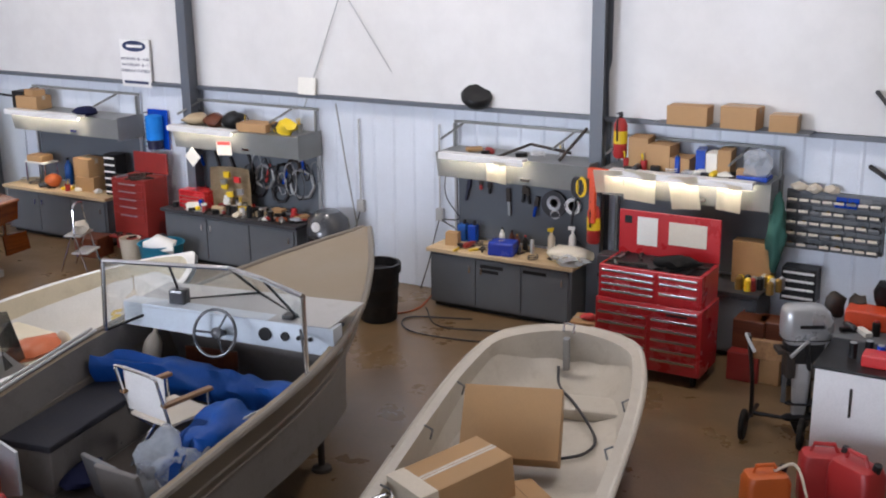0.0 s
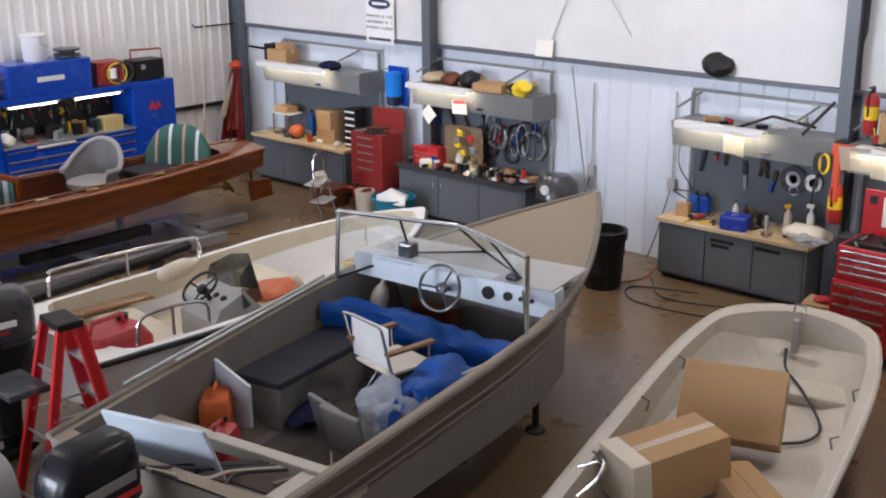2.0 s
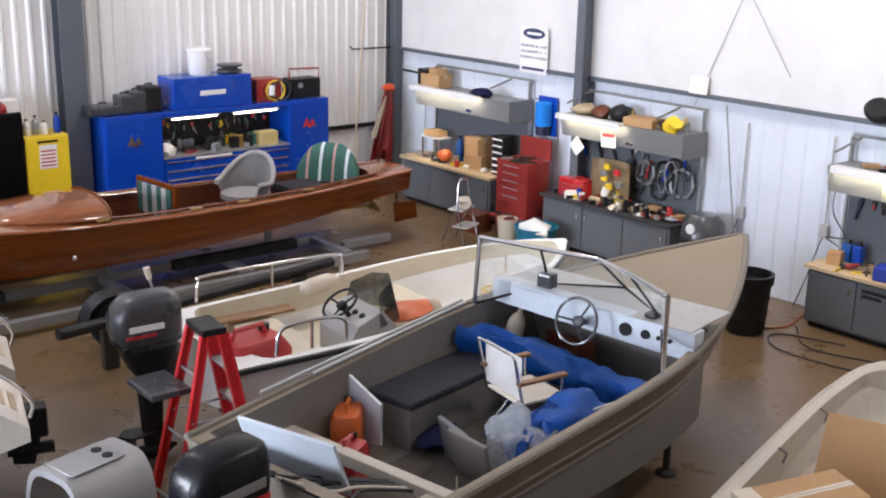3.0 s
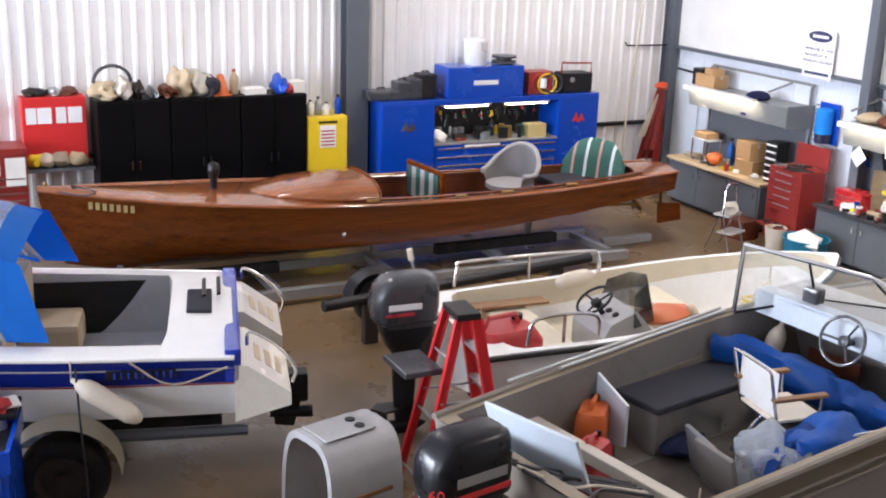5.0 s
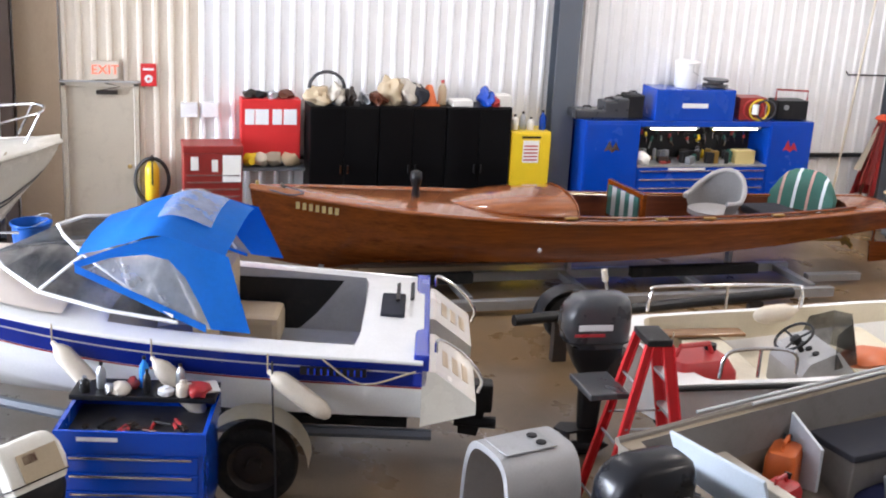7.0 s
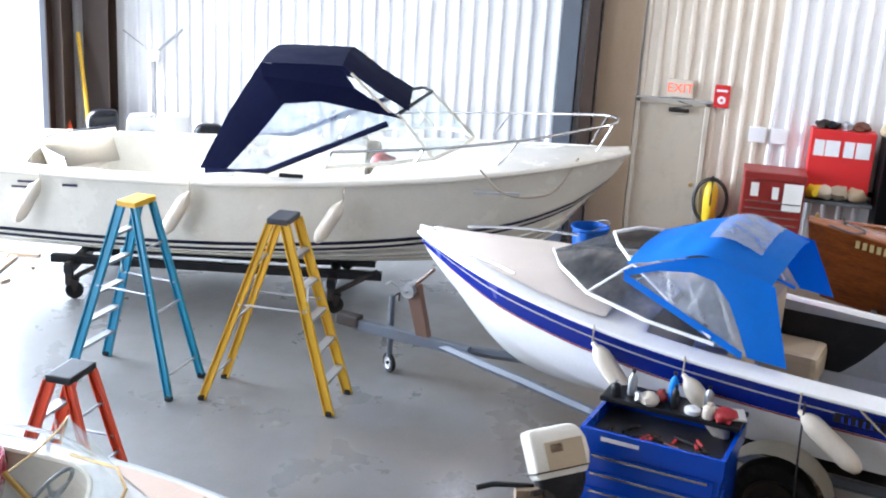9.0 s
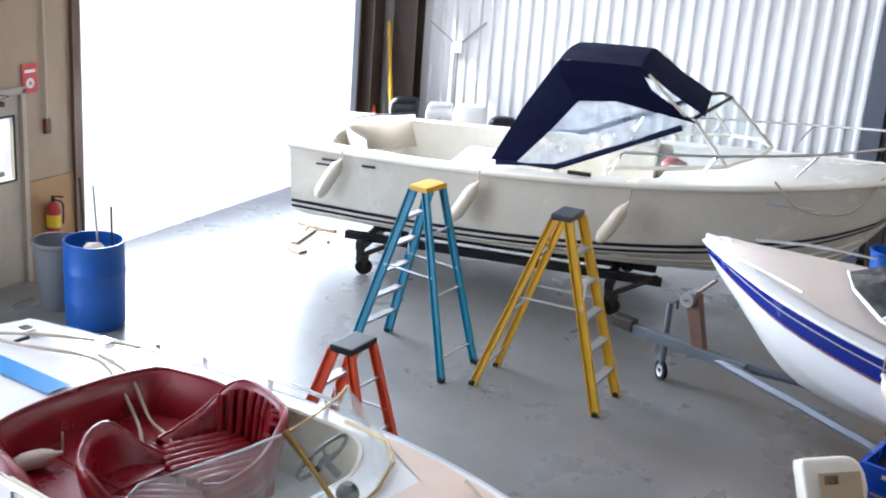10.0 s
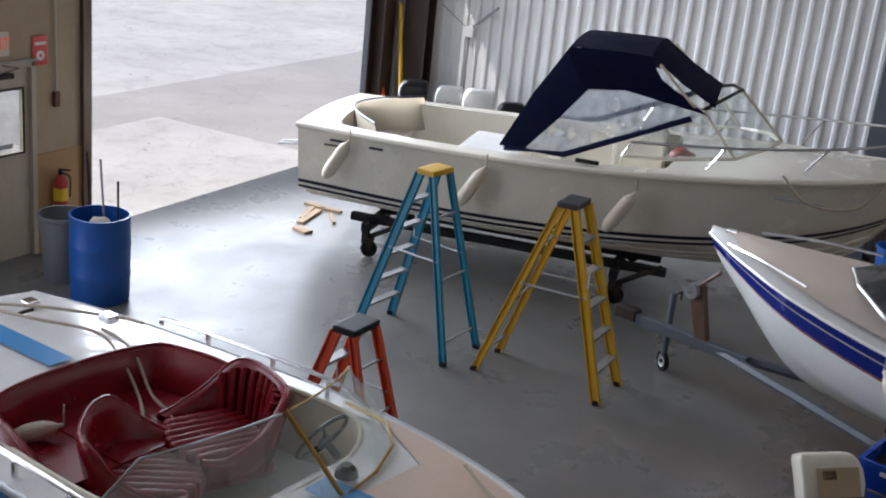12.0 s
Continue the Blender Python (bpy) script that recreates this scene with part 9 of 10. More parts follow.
def exit_sign(m):
    t = thing("exit_sign", m, "white exit sign with red letters over a door", "exit sign", "exit signs")
    part("case", box(B(), -0.17, -0.04, 0, 0.17, 0.0, 0.24, 0.01), "vinylcream", t)
    words("lettering", "EXIT", 0.17, "exitglow", t, pose(0, -0.044, 0.12, 90))
    return t


def pull_sign(m):
    t = thing("fire_alarm_sign", m, "small red and white fire alarm sign", "sign", "fire alarm signs")
    part("panel", box(B(), -0.10, -0.008, 0, 0.10, 0, 0.30, 0.003), "signred", t)
    part("round_mark", cyl(B(), (0, -0.009, 0.10), (0, -0.012, 0.10), 0.055), "signwhite", t)
    part("round_core", cyl(B(), (0, -0.012, 0.10), (0, -0.014, 0.10), 0.02), "signred", t)
    part("text_bar", box(B(), -0.07, -0.011, 0.21, 0.07, -0.008, 0.24), "signwhite", t)
    return t


exit_sign(pose(XB + 0.05, -0.15, 2.15, 0, 0, 90))
pull_sign(pose(XB + 0.05, 0.40, 2.06, 0, 0, 90))
exit_sign(pose(-7.83, YD + 0.012, 2.19, 0, 0, 180))
pull_sign(pose(-8.42, YD + 0.012, 2.05, 0, 0, 180))
for x, z, mt in ((-7.2, 1.64, "inwood"), (-8.62, 1.67, "inwood"), (-7.1, 1.18, "grey_paint")):
    sb_ = thing("switch_box", pose(x, YD + 0.002, z, 0, 0, 180), "small electrical box with conduit on the pier", "switch", "switch boxes")
    part("box", box(B(), -0.035, -0.05, -0.08, 0.035, 0, 0.08, 0.006), mt, sb_)
    part("conduit", cyl(B(), (0, -0.025, 0.08), (0, -0.025, 3.0), 0.012), "doorpaint", sb_)
slab("wainscot", -7.36, YD + 0.001, 0, PX1 - 0.03, YD + 0.014, 0.86, "carton", "bare brown board on the lower pier", "panel")
slab("wainscot_west", PX0 + 0.03, YD + 0.001, 0, -8.36, YD + 0.014, 1.1, "carton", "bare brown board on the lower pier", "panel")
slab("door_trim", XB + 0.03, -1.26, 0, XB + 0.06, -0.72, 4.2, "tan", "flat tan trim panel beside the door", "panel")
extinguisher(pose(-8.60, YD + 0.10, 0.42, 0, 0, 120), "redcan", "red fire extinguisher with yellow tag by the door")
solo("broom_handle", cyl(B(), (-7.18, YD + 0.06, 1.22), (-7.36, YD + 0.40, 0.0), 0.014), "pinewood", "bare wooden broom handle leaning by the door", "broom")
drm = thing("plastic_drum", (-7.88, -7.72, 0, 0), "blue plastic drum with rods standing in it", "drum")
part("shell", lathe(B(), [(0.27, 0), (0.285, 0.02), (0.29, 0.26), (0.297, 0.28), (0.29, 0.30), (0.292, 0.56), (0.299, 0.58), (0.292, 0.60), (0.288, 0.84), (0.295, 0.86), (0.295, 0.88), (0.275, 0.88), (0.27, 0.6), (0.26, 0.05), (0, 0.05)], n=32), "drum", drm, smooth=40)
part("rod", cyl(B(), (-0.02, 0.10, 0.06), (-0.02, -0.02, 1.42), 0.012), "galv", drm)
part("rod", cyl(B(), (-0.20, 0.05, 0.06), (-0.24, 0.0, 1.16), 0.012), "iron", drm)
part("rag", blob(B(), (0.12, 0.1, 0.84), (0.12, 0.08, 0.05), 3, 0.4, 2), "fender", drm, smooth=60)
gb = thing("waste_bin", (-8.02, -8.35, 0, 0), "tall grey plastic waste bin", "bin")
part("shell", lathe(B(), [(0.19, 0), (0.20, 0.02), (0.245, 0.66), (0.265, 0.68), (0.265, 0.71), (0.24, 0.71), (0.20, 0.05), (0, 0.05)], n=28), "bin", gb, smooth=40)
part("handle_pole", cyl(B(), (-0.20, 0.2, 0.0), (-0.30, 0.02, 1.30), 0.014), "iron", gb)
sc_ = solo("wheel_chock", box(B(), -0.12, -0.06, 0, 0.12, 0.06, 0.10, 0.02), "rubber", "black rubber chock beside the door track", "chock", pose(-7.02, -8.82, 0))


def wall_poles():
    for p0, p1, mt, lb in (((-15.15, -8.76, 2.35), (-14.95, -8.42, 0.0), "ladderyel", "yellow pole leaning in the corner"), ((-15.1, -9.02, 1.35), (-14.8, -8.45, 0.0), "ladderorange", "orange bar leaning in the corner")):
        solo("pole", cyl(B(), p0, p1, 0.03), mt, lb, "pole", group="leaning poles")
    pd_ = thing("wall_fan", (XB + 0.03, -7.75, 2.05, 0), "thin steel wall arm with crossed struts", "bracket")
    part("hub", box(B(), 0, -0.07, -0.08, 0.06, 0.07, 0.08, 0.01), "signwhite", pd_)
    part("arm", tube(B(), [(0.03, 0.02, 0.05), (0.06, 0.45, 0.42)], 0.02, 6), "galv", pd_)
    part("arm", tube(B(), [(0.03, -0.05, 0.05), (0.04, -0.5, 0.34)], 0.01, 6), "galv", pd_)
    part("stem", tube(B(), [(0.03, 0, -0.08), (0.03, 0.0, -1.0)], 0.015, 6), "galv", pd_)


wall_poles()
# row of stored outboards on a timber rack
rk_ = thing("motor_rack", (-14.95, -6.9, 0, 90), "timber rack for stored outboard motors", "rack")
part("rail", box(B(), -1.5, -0.04, 0.78, 1.5, 0.04, 0.92, 0.006), "pinewood", rk_)
for x in (-1.4, 0, 1.4):
    part("post", box(B(), x - 0.04, -0.04, 0, x + 0.04, 0.04, 0.78, 0.006), "pinewood", rk_)
    part("foot", box(B(), x - 0.04, -0.30, 0, x + 0.04, -0.04, 0.06, 0.006), "pinewood", rk_)
for y, cw, k, lb in ((-8.05, "cowl", 0.80, "black outboard motor with red band on the rack"), (-7.45, "silver", 0.80, "silver outboard motor on the rack"), (-6.95, "white", 0.88, "white outboard motor on the rack"), (-6.45, "cowl", 0.71, "dark outboard motor on the rack"), (-6.05, "silver", 0.72, "small silver outboard motor on the rack")):
    outboard(pose(-14.90, y, 0.90, 0, 0, 120), lb, cw, k, (("band", "redline", -0.46, 0.18, -0.05, 0.22, 1),) if y < -8 else (("maker_mark", "black", -0.40, 0.24, -0.10, 0.31, 1),), "stored outboard motors", boxy=cw != "cowl")

# black cabinets
for i in range(3):
    y0 = 2.47 + i * 0.955
    t = thing("black_cabinet", (XB + 0.08, y0 + 0.475, 0, -90), "tall black steel storage cabinet with double doors", "cabinet", "black cabinets")
    part("body", box(B(), -0.472, 0, 0, 0.472, 0.50, 1.90, 0.008), "blackcab", t)
    for sx in (-1, 1):
        d = part("door", box(B(), 0.004 if sx > 0 else -0.466, 0.50, 0.06, 0.466 if sx > 0 else -0.004, 0.52, 1.88, 0.005), "blackcab", t)
        part("handle", box(B(), sx * 0.05 - 0.012, 0.52, 0.98, sx * 0.05 + 0.012, 0.545, 1.10, 0.004), "chrome" if i == 0 else "black", d)
for y, w, h, mt, lb in ((2.62, 0.26, 0.20, "vinyltan", "rolled grey hose and sheet on a cabinet"), (2.85, 0.2, 0.24, "oldwhite", "folded pale cloth on a cabinet"), (3.05, 0.12, 0.20, "iron", "dark pump part on a cabinet"), (3.25, 0.1, 0.14, "galv", "small metal part on a cabinet"), (3.45, 0.2, 0.16, "inwood", "brown part on a cabinet"), (3.62, 0.28, 0.34, "vinyltan", "crumpled tan canvas on a cabinet"), (3.85, 0.26, 0.30, "oldwhite", "crumpled grey canvas on a cabinet"), (4.0, 0.24, 0.26, "carpet", "grey bundle on a cabinet"), (5.0, 0.16, 0.20, "bluebox", "blue bottle bundle on a cabinet"), (5.1, 0.14, 0.14, "redcan", "red pack on a cabinet")):
    solo("cabinet_load", blob(B(), (0, 0, h * 0.5), (0.20, w * 0.62, h * 0.62), int(y * 10), 0.6, 3), mt, lb, "bundle", pose(XB + 0.36, y, 1.90), group="things on the black cabinets", smooth=60)
solo("hose_loop", tube(B(), [(0, 0.24 * math.cos(a), 0.22 + 0.22 * math.sin(a)) for a in [math.pi * k / 12 for k in range(13)]], 0.025, 6), "cord", "dark hose looped over a cabinet", "hose", pose(XB + 0.4, 2.72, 1.90))
cone = thing("traffic_cone", (XB + 0.38, 4.16, 1.90, 0), "orange cone standing on a black cabinet", "cone")
part("cone", lathe(B(), [(0.12, 0.02), (0.05, 0.26), (0.03, 0.28)], n=16), "orangecan", cone, smooth=40)
part("base", box(B(), -0.13, -0.13, 0, 0.13, 0.13, 0.02, 0.005), "orangecan", cone)
bottle((XB + 0.34, 4.36, 1.90), 0.34, 0.06, "vinyltan", "redcan", "tall brown bottle with red cap on a cabinet")
for y, w, h in ((4.62, 0.3, 0.08), (5.22, 0.22, 0.16)):
    solo("white_carton", box(B(), -0.12, -w / 2, 0, 0.12, w / 2, h, 0.006), "paper", "white carton on a black cabinet", "box", pose(XB + 0.38, y, 1.90, 0, 0, 4), group="white cartons")
ys = thing("safety_cabinet", (XB + 0.08, 5.64, 0, -90), "yellow flammables safety cabinet with warning sheet", "cabinet")
part("body", box(B(), -0.30, 0, 0, 0.30, 0.50, 1.56, 0.01), "yellow", ys)
part("door", box(B(), -0.285, 0.50, 0.06, 0.285, 0.515, 1.54, 0.005), "yellow", ys)
part("warning_sheet", box(B(), -0.12, 0.516, 1.12, 0.12, 0.519, 1.44), "paper", ys)
for i in range(5):
    part("text_bar", box(B(), -0.10, 0.519, 1.15 + i * 0.05, 0.10, 0.521, 1.17 + i * 0.05), "redline", ys)
part("header_bar", box(B(), -0.14, 0.516, 1.47, 0.14, 0.519, 1.50), "black", ys)
for y, h, mt in ((5.44, 0.22, "paper"), (5.56, 0.26, "galv"), (5.68, 0.18, "paper"), (5.86, 0.28, "bluebox")):
    bottle((XB + 0.4, y, 1.56), h, 0.05, mt, "black", "bottle on the yellow safety cabinet")
# red wall cabinet with white logo blocks
rw = thing("wall_cabinet", (XB + 0.03, 1.99, 1.06, -90), "bright red wall cabinet with white logo shapes", "cabinet")
part("body", box(B(), -0.40, 0, 0, 0.40, 0.26, 0.88, 0.006), "signred", rw)
part("door", box(B(), -0.395, 0.26, 0.01, 0.395, 0.272, 0.87, 0.004), "signred", rw)
for x0, w in ((0.22, 0.14), (0.03, 0.19), (-0.15, 0.14), (-0.35, 0.19)):
    b = B()
    box(b, x0 + 0.006, 0.273, 0.54, x0 + w - 0.006, 0.277, 0.75, 0.0015)
    part("logo_shape", b, "signwhite", rw)
for y, mt, s in ((1.72, "iron", 0.10), (1.85, "black", 0.09), (2.02, "galv", 0.08), (2.2, "inwood", 0.12)):
    solo("shop_part", blob(B(), (0, 0, 0.05), (0.10, s, 0.06), int(y * 20), 0.6, 2), mt, "small part on the red wall cabinet", "part", pose(XB + 0.16, y, 1.94), group="things on the red cabinet", smooth=60)
slab("work_ledge", XB + 0.03, 1.5, 0.98, XB + 0.40, 2.45, 1.02, "bench", "narrow ledge below the red cabinet", "ledge")
for y in (0.92, 1.2):
    solo("control_box", box(B(), 0, -0.11, -0.10, 0.05, 0.11, 0.10, 0.006), "signwhite", "white control panel on the ribbed wall", "panel", pose(XB + 0.03, y, 1.75), group="control panels")
rc = thing("tool_chest", (-15.12, 1.18, 0, -90), "old red roller chest with papers on its front", "tool chest")
part("body", box(B(), -0.38, -0.2, 0.1, 0.38, 0.28, 1.30, 0.01), "redold", rc)
part("lid", box(B(), -0.39, -0.21, 1.30, 0.39, 0.29, 1.40, 0.015), "redold", rc)
for i in range(9):
    d = part("drawer", box(B(), -0.36, 0.28, 0.18 + i * 0.095, 0.36, 0.295, 0.265 + i * 0.095, 0.004), "redold", rc)
    part("trim_pull", box(B(), -0.34, 0.295, 0.245 + i * 0.095, 0.34, 0.31, 0.26 + i * 0.095, 0.003), "chrome", d)
for x, w, h, z in ((0.24, 0.10, 0.18, 1.08), (-0.02, 0.08, 0.16, 1.06), (-0.24, 0.24, 0.36, 0.92)):
    part("taped_paper", box(B(), x - w / 2, 0.297, z, x + w / 2, 0.30, z + h), "paper", rc)
for x in (-0.3, 0.3):
    for y in (-0.12, 0.2):
        wheel(rc, (x, y, 0.05), 0.05, 0.035, (1, 0, 0), "caster_wheel")
for i, (mt, y) in enumerate((("yellow", 1.72), ("fender", 1.85), ("rope", 2.05), ("vinyltan", 2.25))):
    solo("shop_rag", blob(B(), (0, 0, 0.10), (0.14, 0.13, 0.11), i + 60, 0.5, 2), mt, "bundle of rags on the ledge", "rag", pose(XB + 0.26, y, 1.02), group="rags on the ledge", smooth=60)
ext2 = extinguisher(pose(XB + 0.16, 0.42, 0.52, 0, 0, 0) @ Matrix.Scale(1.25, 4), "yellow", "large yellow extinguisher on the ribbed wall")
solo("coiled_hose", tube(B(), [(0, 0.22 * math.cos(a), 0.30 * math.sin(a)) for a in [2 * math.pi * k / 24 for k in range(25)]], 0.028, 6), "cord", "black hose coiled round the extinguisher bracket", "hose", pose(XB + 0.12, 0.42, 0.80))

# blue tool station
ms = thing("tool_station", (XB + 0.08, 8.28, 0, -90), "large royal blue tool station with lit work bay", "tool station")
hw = 1.86
for sx in (-1, 1):
    xa, xb_ = (hw - 0.86, hw) if sx > 0 else (-hw, -hw + 0.74)
    lk = part("side_locker", box(B(), xa, 0, 0, xb_, 0.60, 1.74, 0.012), "bluebox", ms)
    d = part("locker_door", box(B(), xa + 0.02, 0.60, 0.08, xb_ - 0.02, 0.618, 1.70, 0.006), "bluebox", lk)
    part("logo_shape", prism(B(), [(-0.12, 0), (-0.05, 0.14), (0, 0.05), (0.05, 0.16), (0.13, 0), (0.06, 0.03), (0, -0.02), (-0.06, 0.03)], 0.619, 0.622), "chrome" if sx > 0 else "redline", d, m=Matrix.Translation(((xa + xb_) / 2, 0, 1.30)))
    part("lock", cyl(B(), ((xa + xb_) / 2, 0.618, 0.62), ((xa + xb_) / 2, 0.63, 0.62), 0.03), "chrome", d)
x0, x1 = -hw + 0.74, hw - 0.86
part("lower_chest", box(B(), x0, 0, 0, x1, 0.60, 1.06, 0.01), "bluebox", ms)
for i in range(7):
    d = part("drawer", box(B(), x0 + 0.02, 0.60, 0.12 + i * 0.13, x1 - 0.02, 0.615, 0.24 + i * 0.13, 0.004), "bluebox", ms)
    part("trim_pull", box(B(), x0 + 0.04, 0.615, 0.215 + i * 0.13, x1 - 0.04, 0.635, 0.235 + i * 0.13, 0.003), "chrome", d)
part("work_surface", box(B(), x0, 0.0, 1.06, x1, 0.62, 1.085, 0.004), "galv", ms)
part("bay_back", box(B(), x0, 0.0, 1.085, x1, 0.03, 1.66), "black", ms)
part("bay_roof", box(B(), x0, 0.0, 1.66, x1, 0.60, 1.74, 0.006), "bluebox", ms)
for xa in (x0 + 0.15, x1 - 0.95):
    lh = part("bay_lamp", box(B(), xa, 0.50, 1.635, xa + 0.8, 0.58, 1.66, 0.004), "signwhite", ms)
    part("tube_lamp", cyl(B(), (xa + 0.04, 0.54, 1.622), (xa + 0.76, 0.54, 1.622), 0.013), "tubedim", lh)
tbx = part("top_box", box(B(), x0 + 0.62, 0.05, 1.74, x1 - 0.22, 0.56, 2.20, 0.015), "bluebox", ms)
part("maker_bar", box(B(), -0.06, 0.561, 1.93, 0.36, 0.565, 2.0, 0.002), "signwhite", tbx)
part("maker_bar", box(B(), -0.1, 0.616, 1.02, 0.5, 0.62, 1.05), "signwhite", ms)
mY = lambda x: 8.28 - x
bay = random.Random(31)
for i in range(46):
    x, h = bay.uniform(x0 + 0.08, x1 - 0.08), bay.uniform(0.03, 0.20)
    mt = bay.choice(["galv", "black", "iron", "redold", "green", "bin", "brass", "cowlgrey", "black", "yellow"])
    at_bay = pose(XB + 0.16 + bay.uniform(0, 0.42), mY(x), 1.085, 0, 0, bay.uniform(-40, 40))
    if i % 3 == 0:
        r = bay.uniform(0.02, 0.05)
        solo("bench_can", lathe(B(), [(r, 0), (r, h * 0.85), (r * 0.6, h), (0, h)], n=12), mt, "small can in the blue tool station", "can", at_bay, group="items in the tool station", smooth=40)
    else:
        w = bay.uniform(0.03, 0.12)
        solo("bench_item", box(B(), -0.04, -w, 0, 0.04, w * 0.6, h, 0.010), mt, "small tool or part in the blue tool station", "tool", at_bay, group="items in the tool station")
for i in range(34):
    x, h = x0 + 0.08 + (x1 - x0 - 0.16) * (i + bay.random()) / 34, bay.uniform(0.05, 0.13)
    t = thing("hanging_item", pose(XB + 0.13, mY(x), 1.47 + bay.uniform(-0.14, 0.08), bay.uniform(-25, 25), 0, 0), "hand tool hanging in the blue tool station", "tool", "hanging tools")
    part("shank", box(B(), -0.010, -0.010, -h, 0.010, 0.010, 0, 0.004), bay.choice(["galv", "chrome", "iron", "black"]), t)
    part("grip", box(B(), -0.016, -0.020, 0, 0.016, 0.020, h * 0.7, 0.008), bay.choice(["black", "yellow", "redcan", "green", "cowlgrey", "black"]), t)
solo("white_cloth", blob(B(), (0, 0, 0.08), (0.10, 0.14, 0.10), 3, 0.5, 2), "paper", "white cloth in the tool station", "cloth", pose(XB + 0.55, mY(x1 - 0.12), 1.085), smooth=60)
solo("yellow_box", box(B(), -0.1, -0.16, 0, 0.1, 0.16, 0.2, 0.01), "gold", "tan parts box in the tool station", "box", pose(XB + 0.52, 9.08, 1.085))
pl = thing("white_pail", (XB + 0.40, 8.06, 2.20, 0), "white plastic pail on the blue tool station", "pail")
part("body", lathe(B(), [(0.15, 0), (0.165, 0.02), (0.18, 0.34), (0.19, 0.35), (0.19, 0.38), (0.17, 0.39), (0, 0.39)], n=24), "signwhite", pl, smooth=40)
part("handle", tube(B(), [(0.19, 0, 0.34), (0.20, 0, 0.25), (0.19, 0.1, 0.2)], 0.006, 6), "galv", pl)
solo("cable_reel", lathe(B(), [(0.08, 0), (0.19, 0.02), (0.19, 0.05), (0.12, 0.06), (0.12, 0.09), (0.19, 0.10), (0.19, 0.13), (0.06, 0.14)], n=20), "cowlgrey", "dark cable reel on the tool station", "reel", pose(XB + 0.4, 8.55, 2.20), smooth=40)
for y, w, h, mt in ((6.52, 0.5, 0.14, "cowlgrey"), (6.85, 0.24, 0.26, "cowlgrey"), (7.02, 0.22, 0.30, "cowlgrey"), (7.22, 0.26, 0.36, "black")):
    t = thing("tool_case", (XB + 0.42, y, 1.745, -90), "dark plastic power tool case on the tool station", "case", "tool cases")
    part("shell", box(B(), -w / 2, -0.15, 0, w / 2, 0.15, h, 0.03), mt, t)
    part("handle", tube(B(), [(-0.06, 0.0, h), (-0.05, 0.0, h + 0.03), (0.05, 0.0, h + 0.03), (0.06, 0.0, h)], 0.012, 6), "black", t)
wm = thing("welder_cart", (XB + 0.42, 9.12, 1.745, -90), "red welding machine with coiled leads on the tool station", "welder")
part("case", box(B(), -0.22, -0.16, 0, 0.22, 0.16, 0.34, 0.015), "redold", wm)
for i, mt in enumerate(("redcan", "yellow", "cord")):
    part("lead_coil", tube(B(), [(0.16 * math.cos(a) - 0.1 * i, 0.17 + 0.01 * i, 0.16 + 0.15 * math.sin(a)) for a in [2 * math.pi * k / 20 for k in range(21)]], 0.016, 6), mt, wm)
part("bottle", cyl(B(), (-0.02, 0.2, 0.10), (-0.02, 0.2, 0.24), 0.05), "signwhite", wm)
gn = thing("compressor", (XB + 0.42, 9.78, 1.745, -90), "black compressor with red handle frame", "compressor")
part("case", box(B(), -0.28, -0.16, 0, 0.24, 0.16, 0.30, 0.02), "black", gn)
part("frame", tube(B(), [(-0.28, 0.1, 0.30), (-0.28, 0.1, 0.44), (0.26, 0.1, 0.46), (0.26, 0.1, 0.30)], 0.016, 6), "redold", gn)
part("knob", cyl(B(), (0.1, 0.16, 0.2), (0.1, 0.18, 0.2), 0.04), "galv", gn)
solo("power_tool_stand", blob(B(), (0, 0, 0.62), (0.16, 0.2, 0.66), 9, 0.3, 2), "cowlgrey", "dark machine under a cover beside the column", "machine", pose(XB + 0.3, 6.58, 0) @ Matrix.Scale(0.7, 4, (0, 1, 0)), smooth=60)
# corner: flag bundle, leaning pole, brackets
fl_ = thing("flag_bundle", (-15.15, 11.45, 0, 0), "furled red flag and orange rags on poles in the corner", "flag")
part("pole", cyl(B(), (0.05, -0.25, 0), (-0.1, 0.12, 1.75), 0.02), "inwood", fl_)
part("pole", cyl(B(), (0.15, -0.1, 0), (-0.05, 0.1, 1.6), 0.02), "oak", fl_)
for nm, mt, a0, a1, zt, zb in (("flag", "redcan", 0, 250, 1.72, 0.55), ("white_stripe", "fender", 250, 300, 1.62, 0.95), ("rag", "redold", 300, 360, 1.70, 0.75)):
    grid = []
    for k in range(9):
        v = k / 8
        z = zt + (zb - zt) * v
        row = []
        for q in range(25):
            a = radians(a0 + (a1 - a0) * q / 24)
            r = 0.05 + 0.10 * v ** 0.7 + (0.012 + 0.03 * v) * math.sin(7 * a + 2 * v)
            row.append(Vector((-0.06 + 0.10 * v + r * math.cos(a), 0.10 - 0.24 * v + r * math.sin(a), z)))
        grid.append(row)
    b = B()
    sheet(b, grid, 0.006)
    part(nm, b, mt, fl_, smooth=60)
part("cap_rag", blob(B(), (-0.08, 0.12, 1.74), (0.11, 0.11, 0.07), 4, 0.5, 2), "ladderorange", fl_, smooth=60)
solo("leaning_pole", cyl(B(), (XB + 0.10, 11.30, 3.6), (XB + 0.45, 10.75, 0.0), 0.018), "fender", "pale pole leaning against the ribbed wall", "pole")
bk = thing("wall_bracket", (XB + 0.03, 11.0, 2.38, 0), "thin black pipe bracket in the corner", "bracket", "wall brackets")
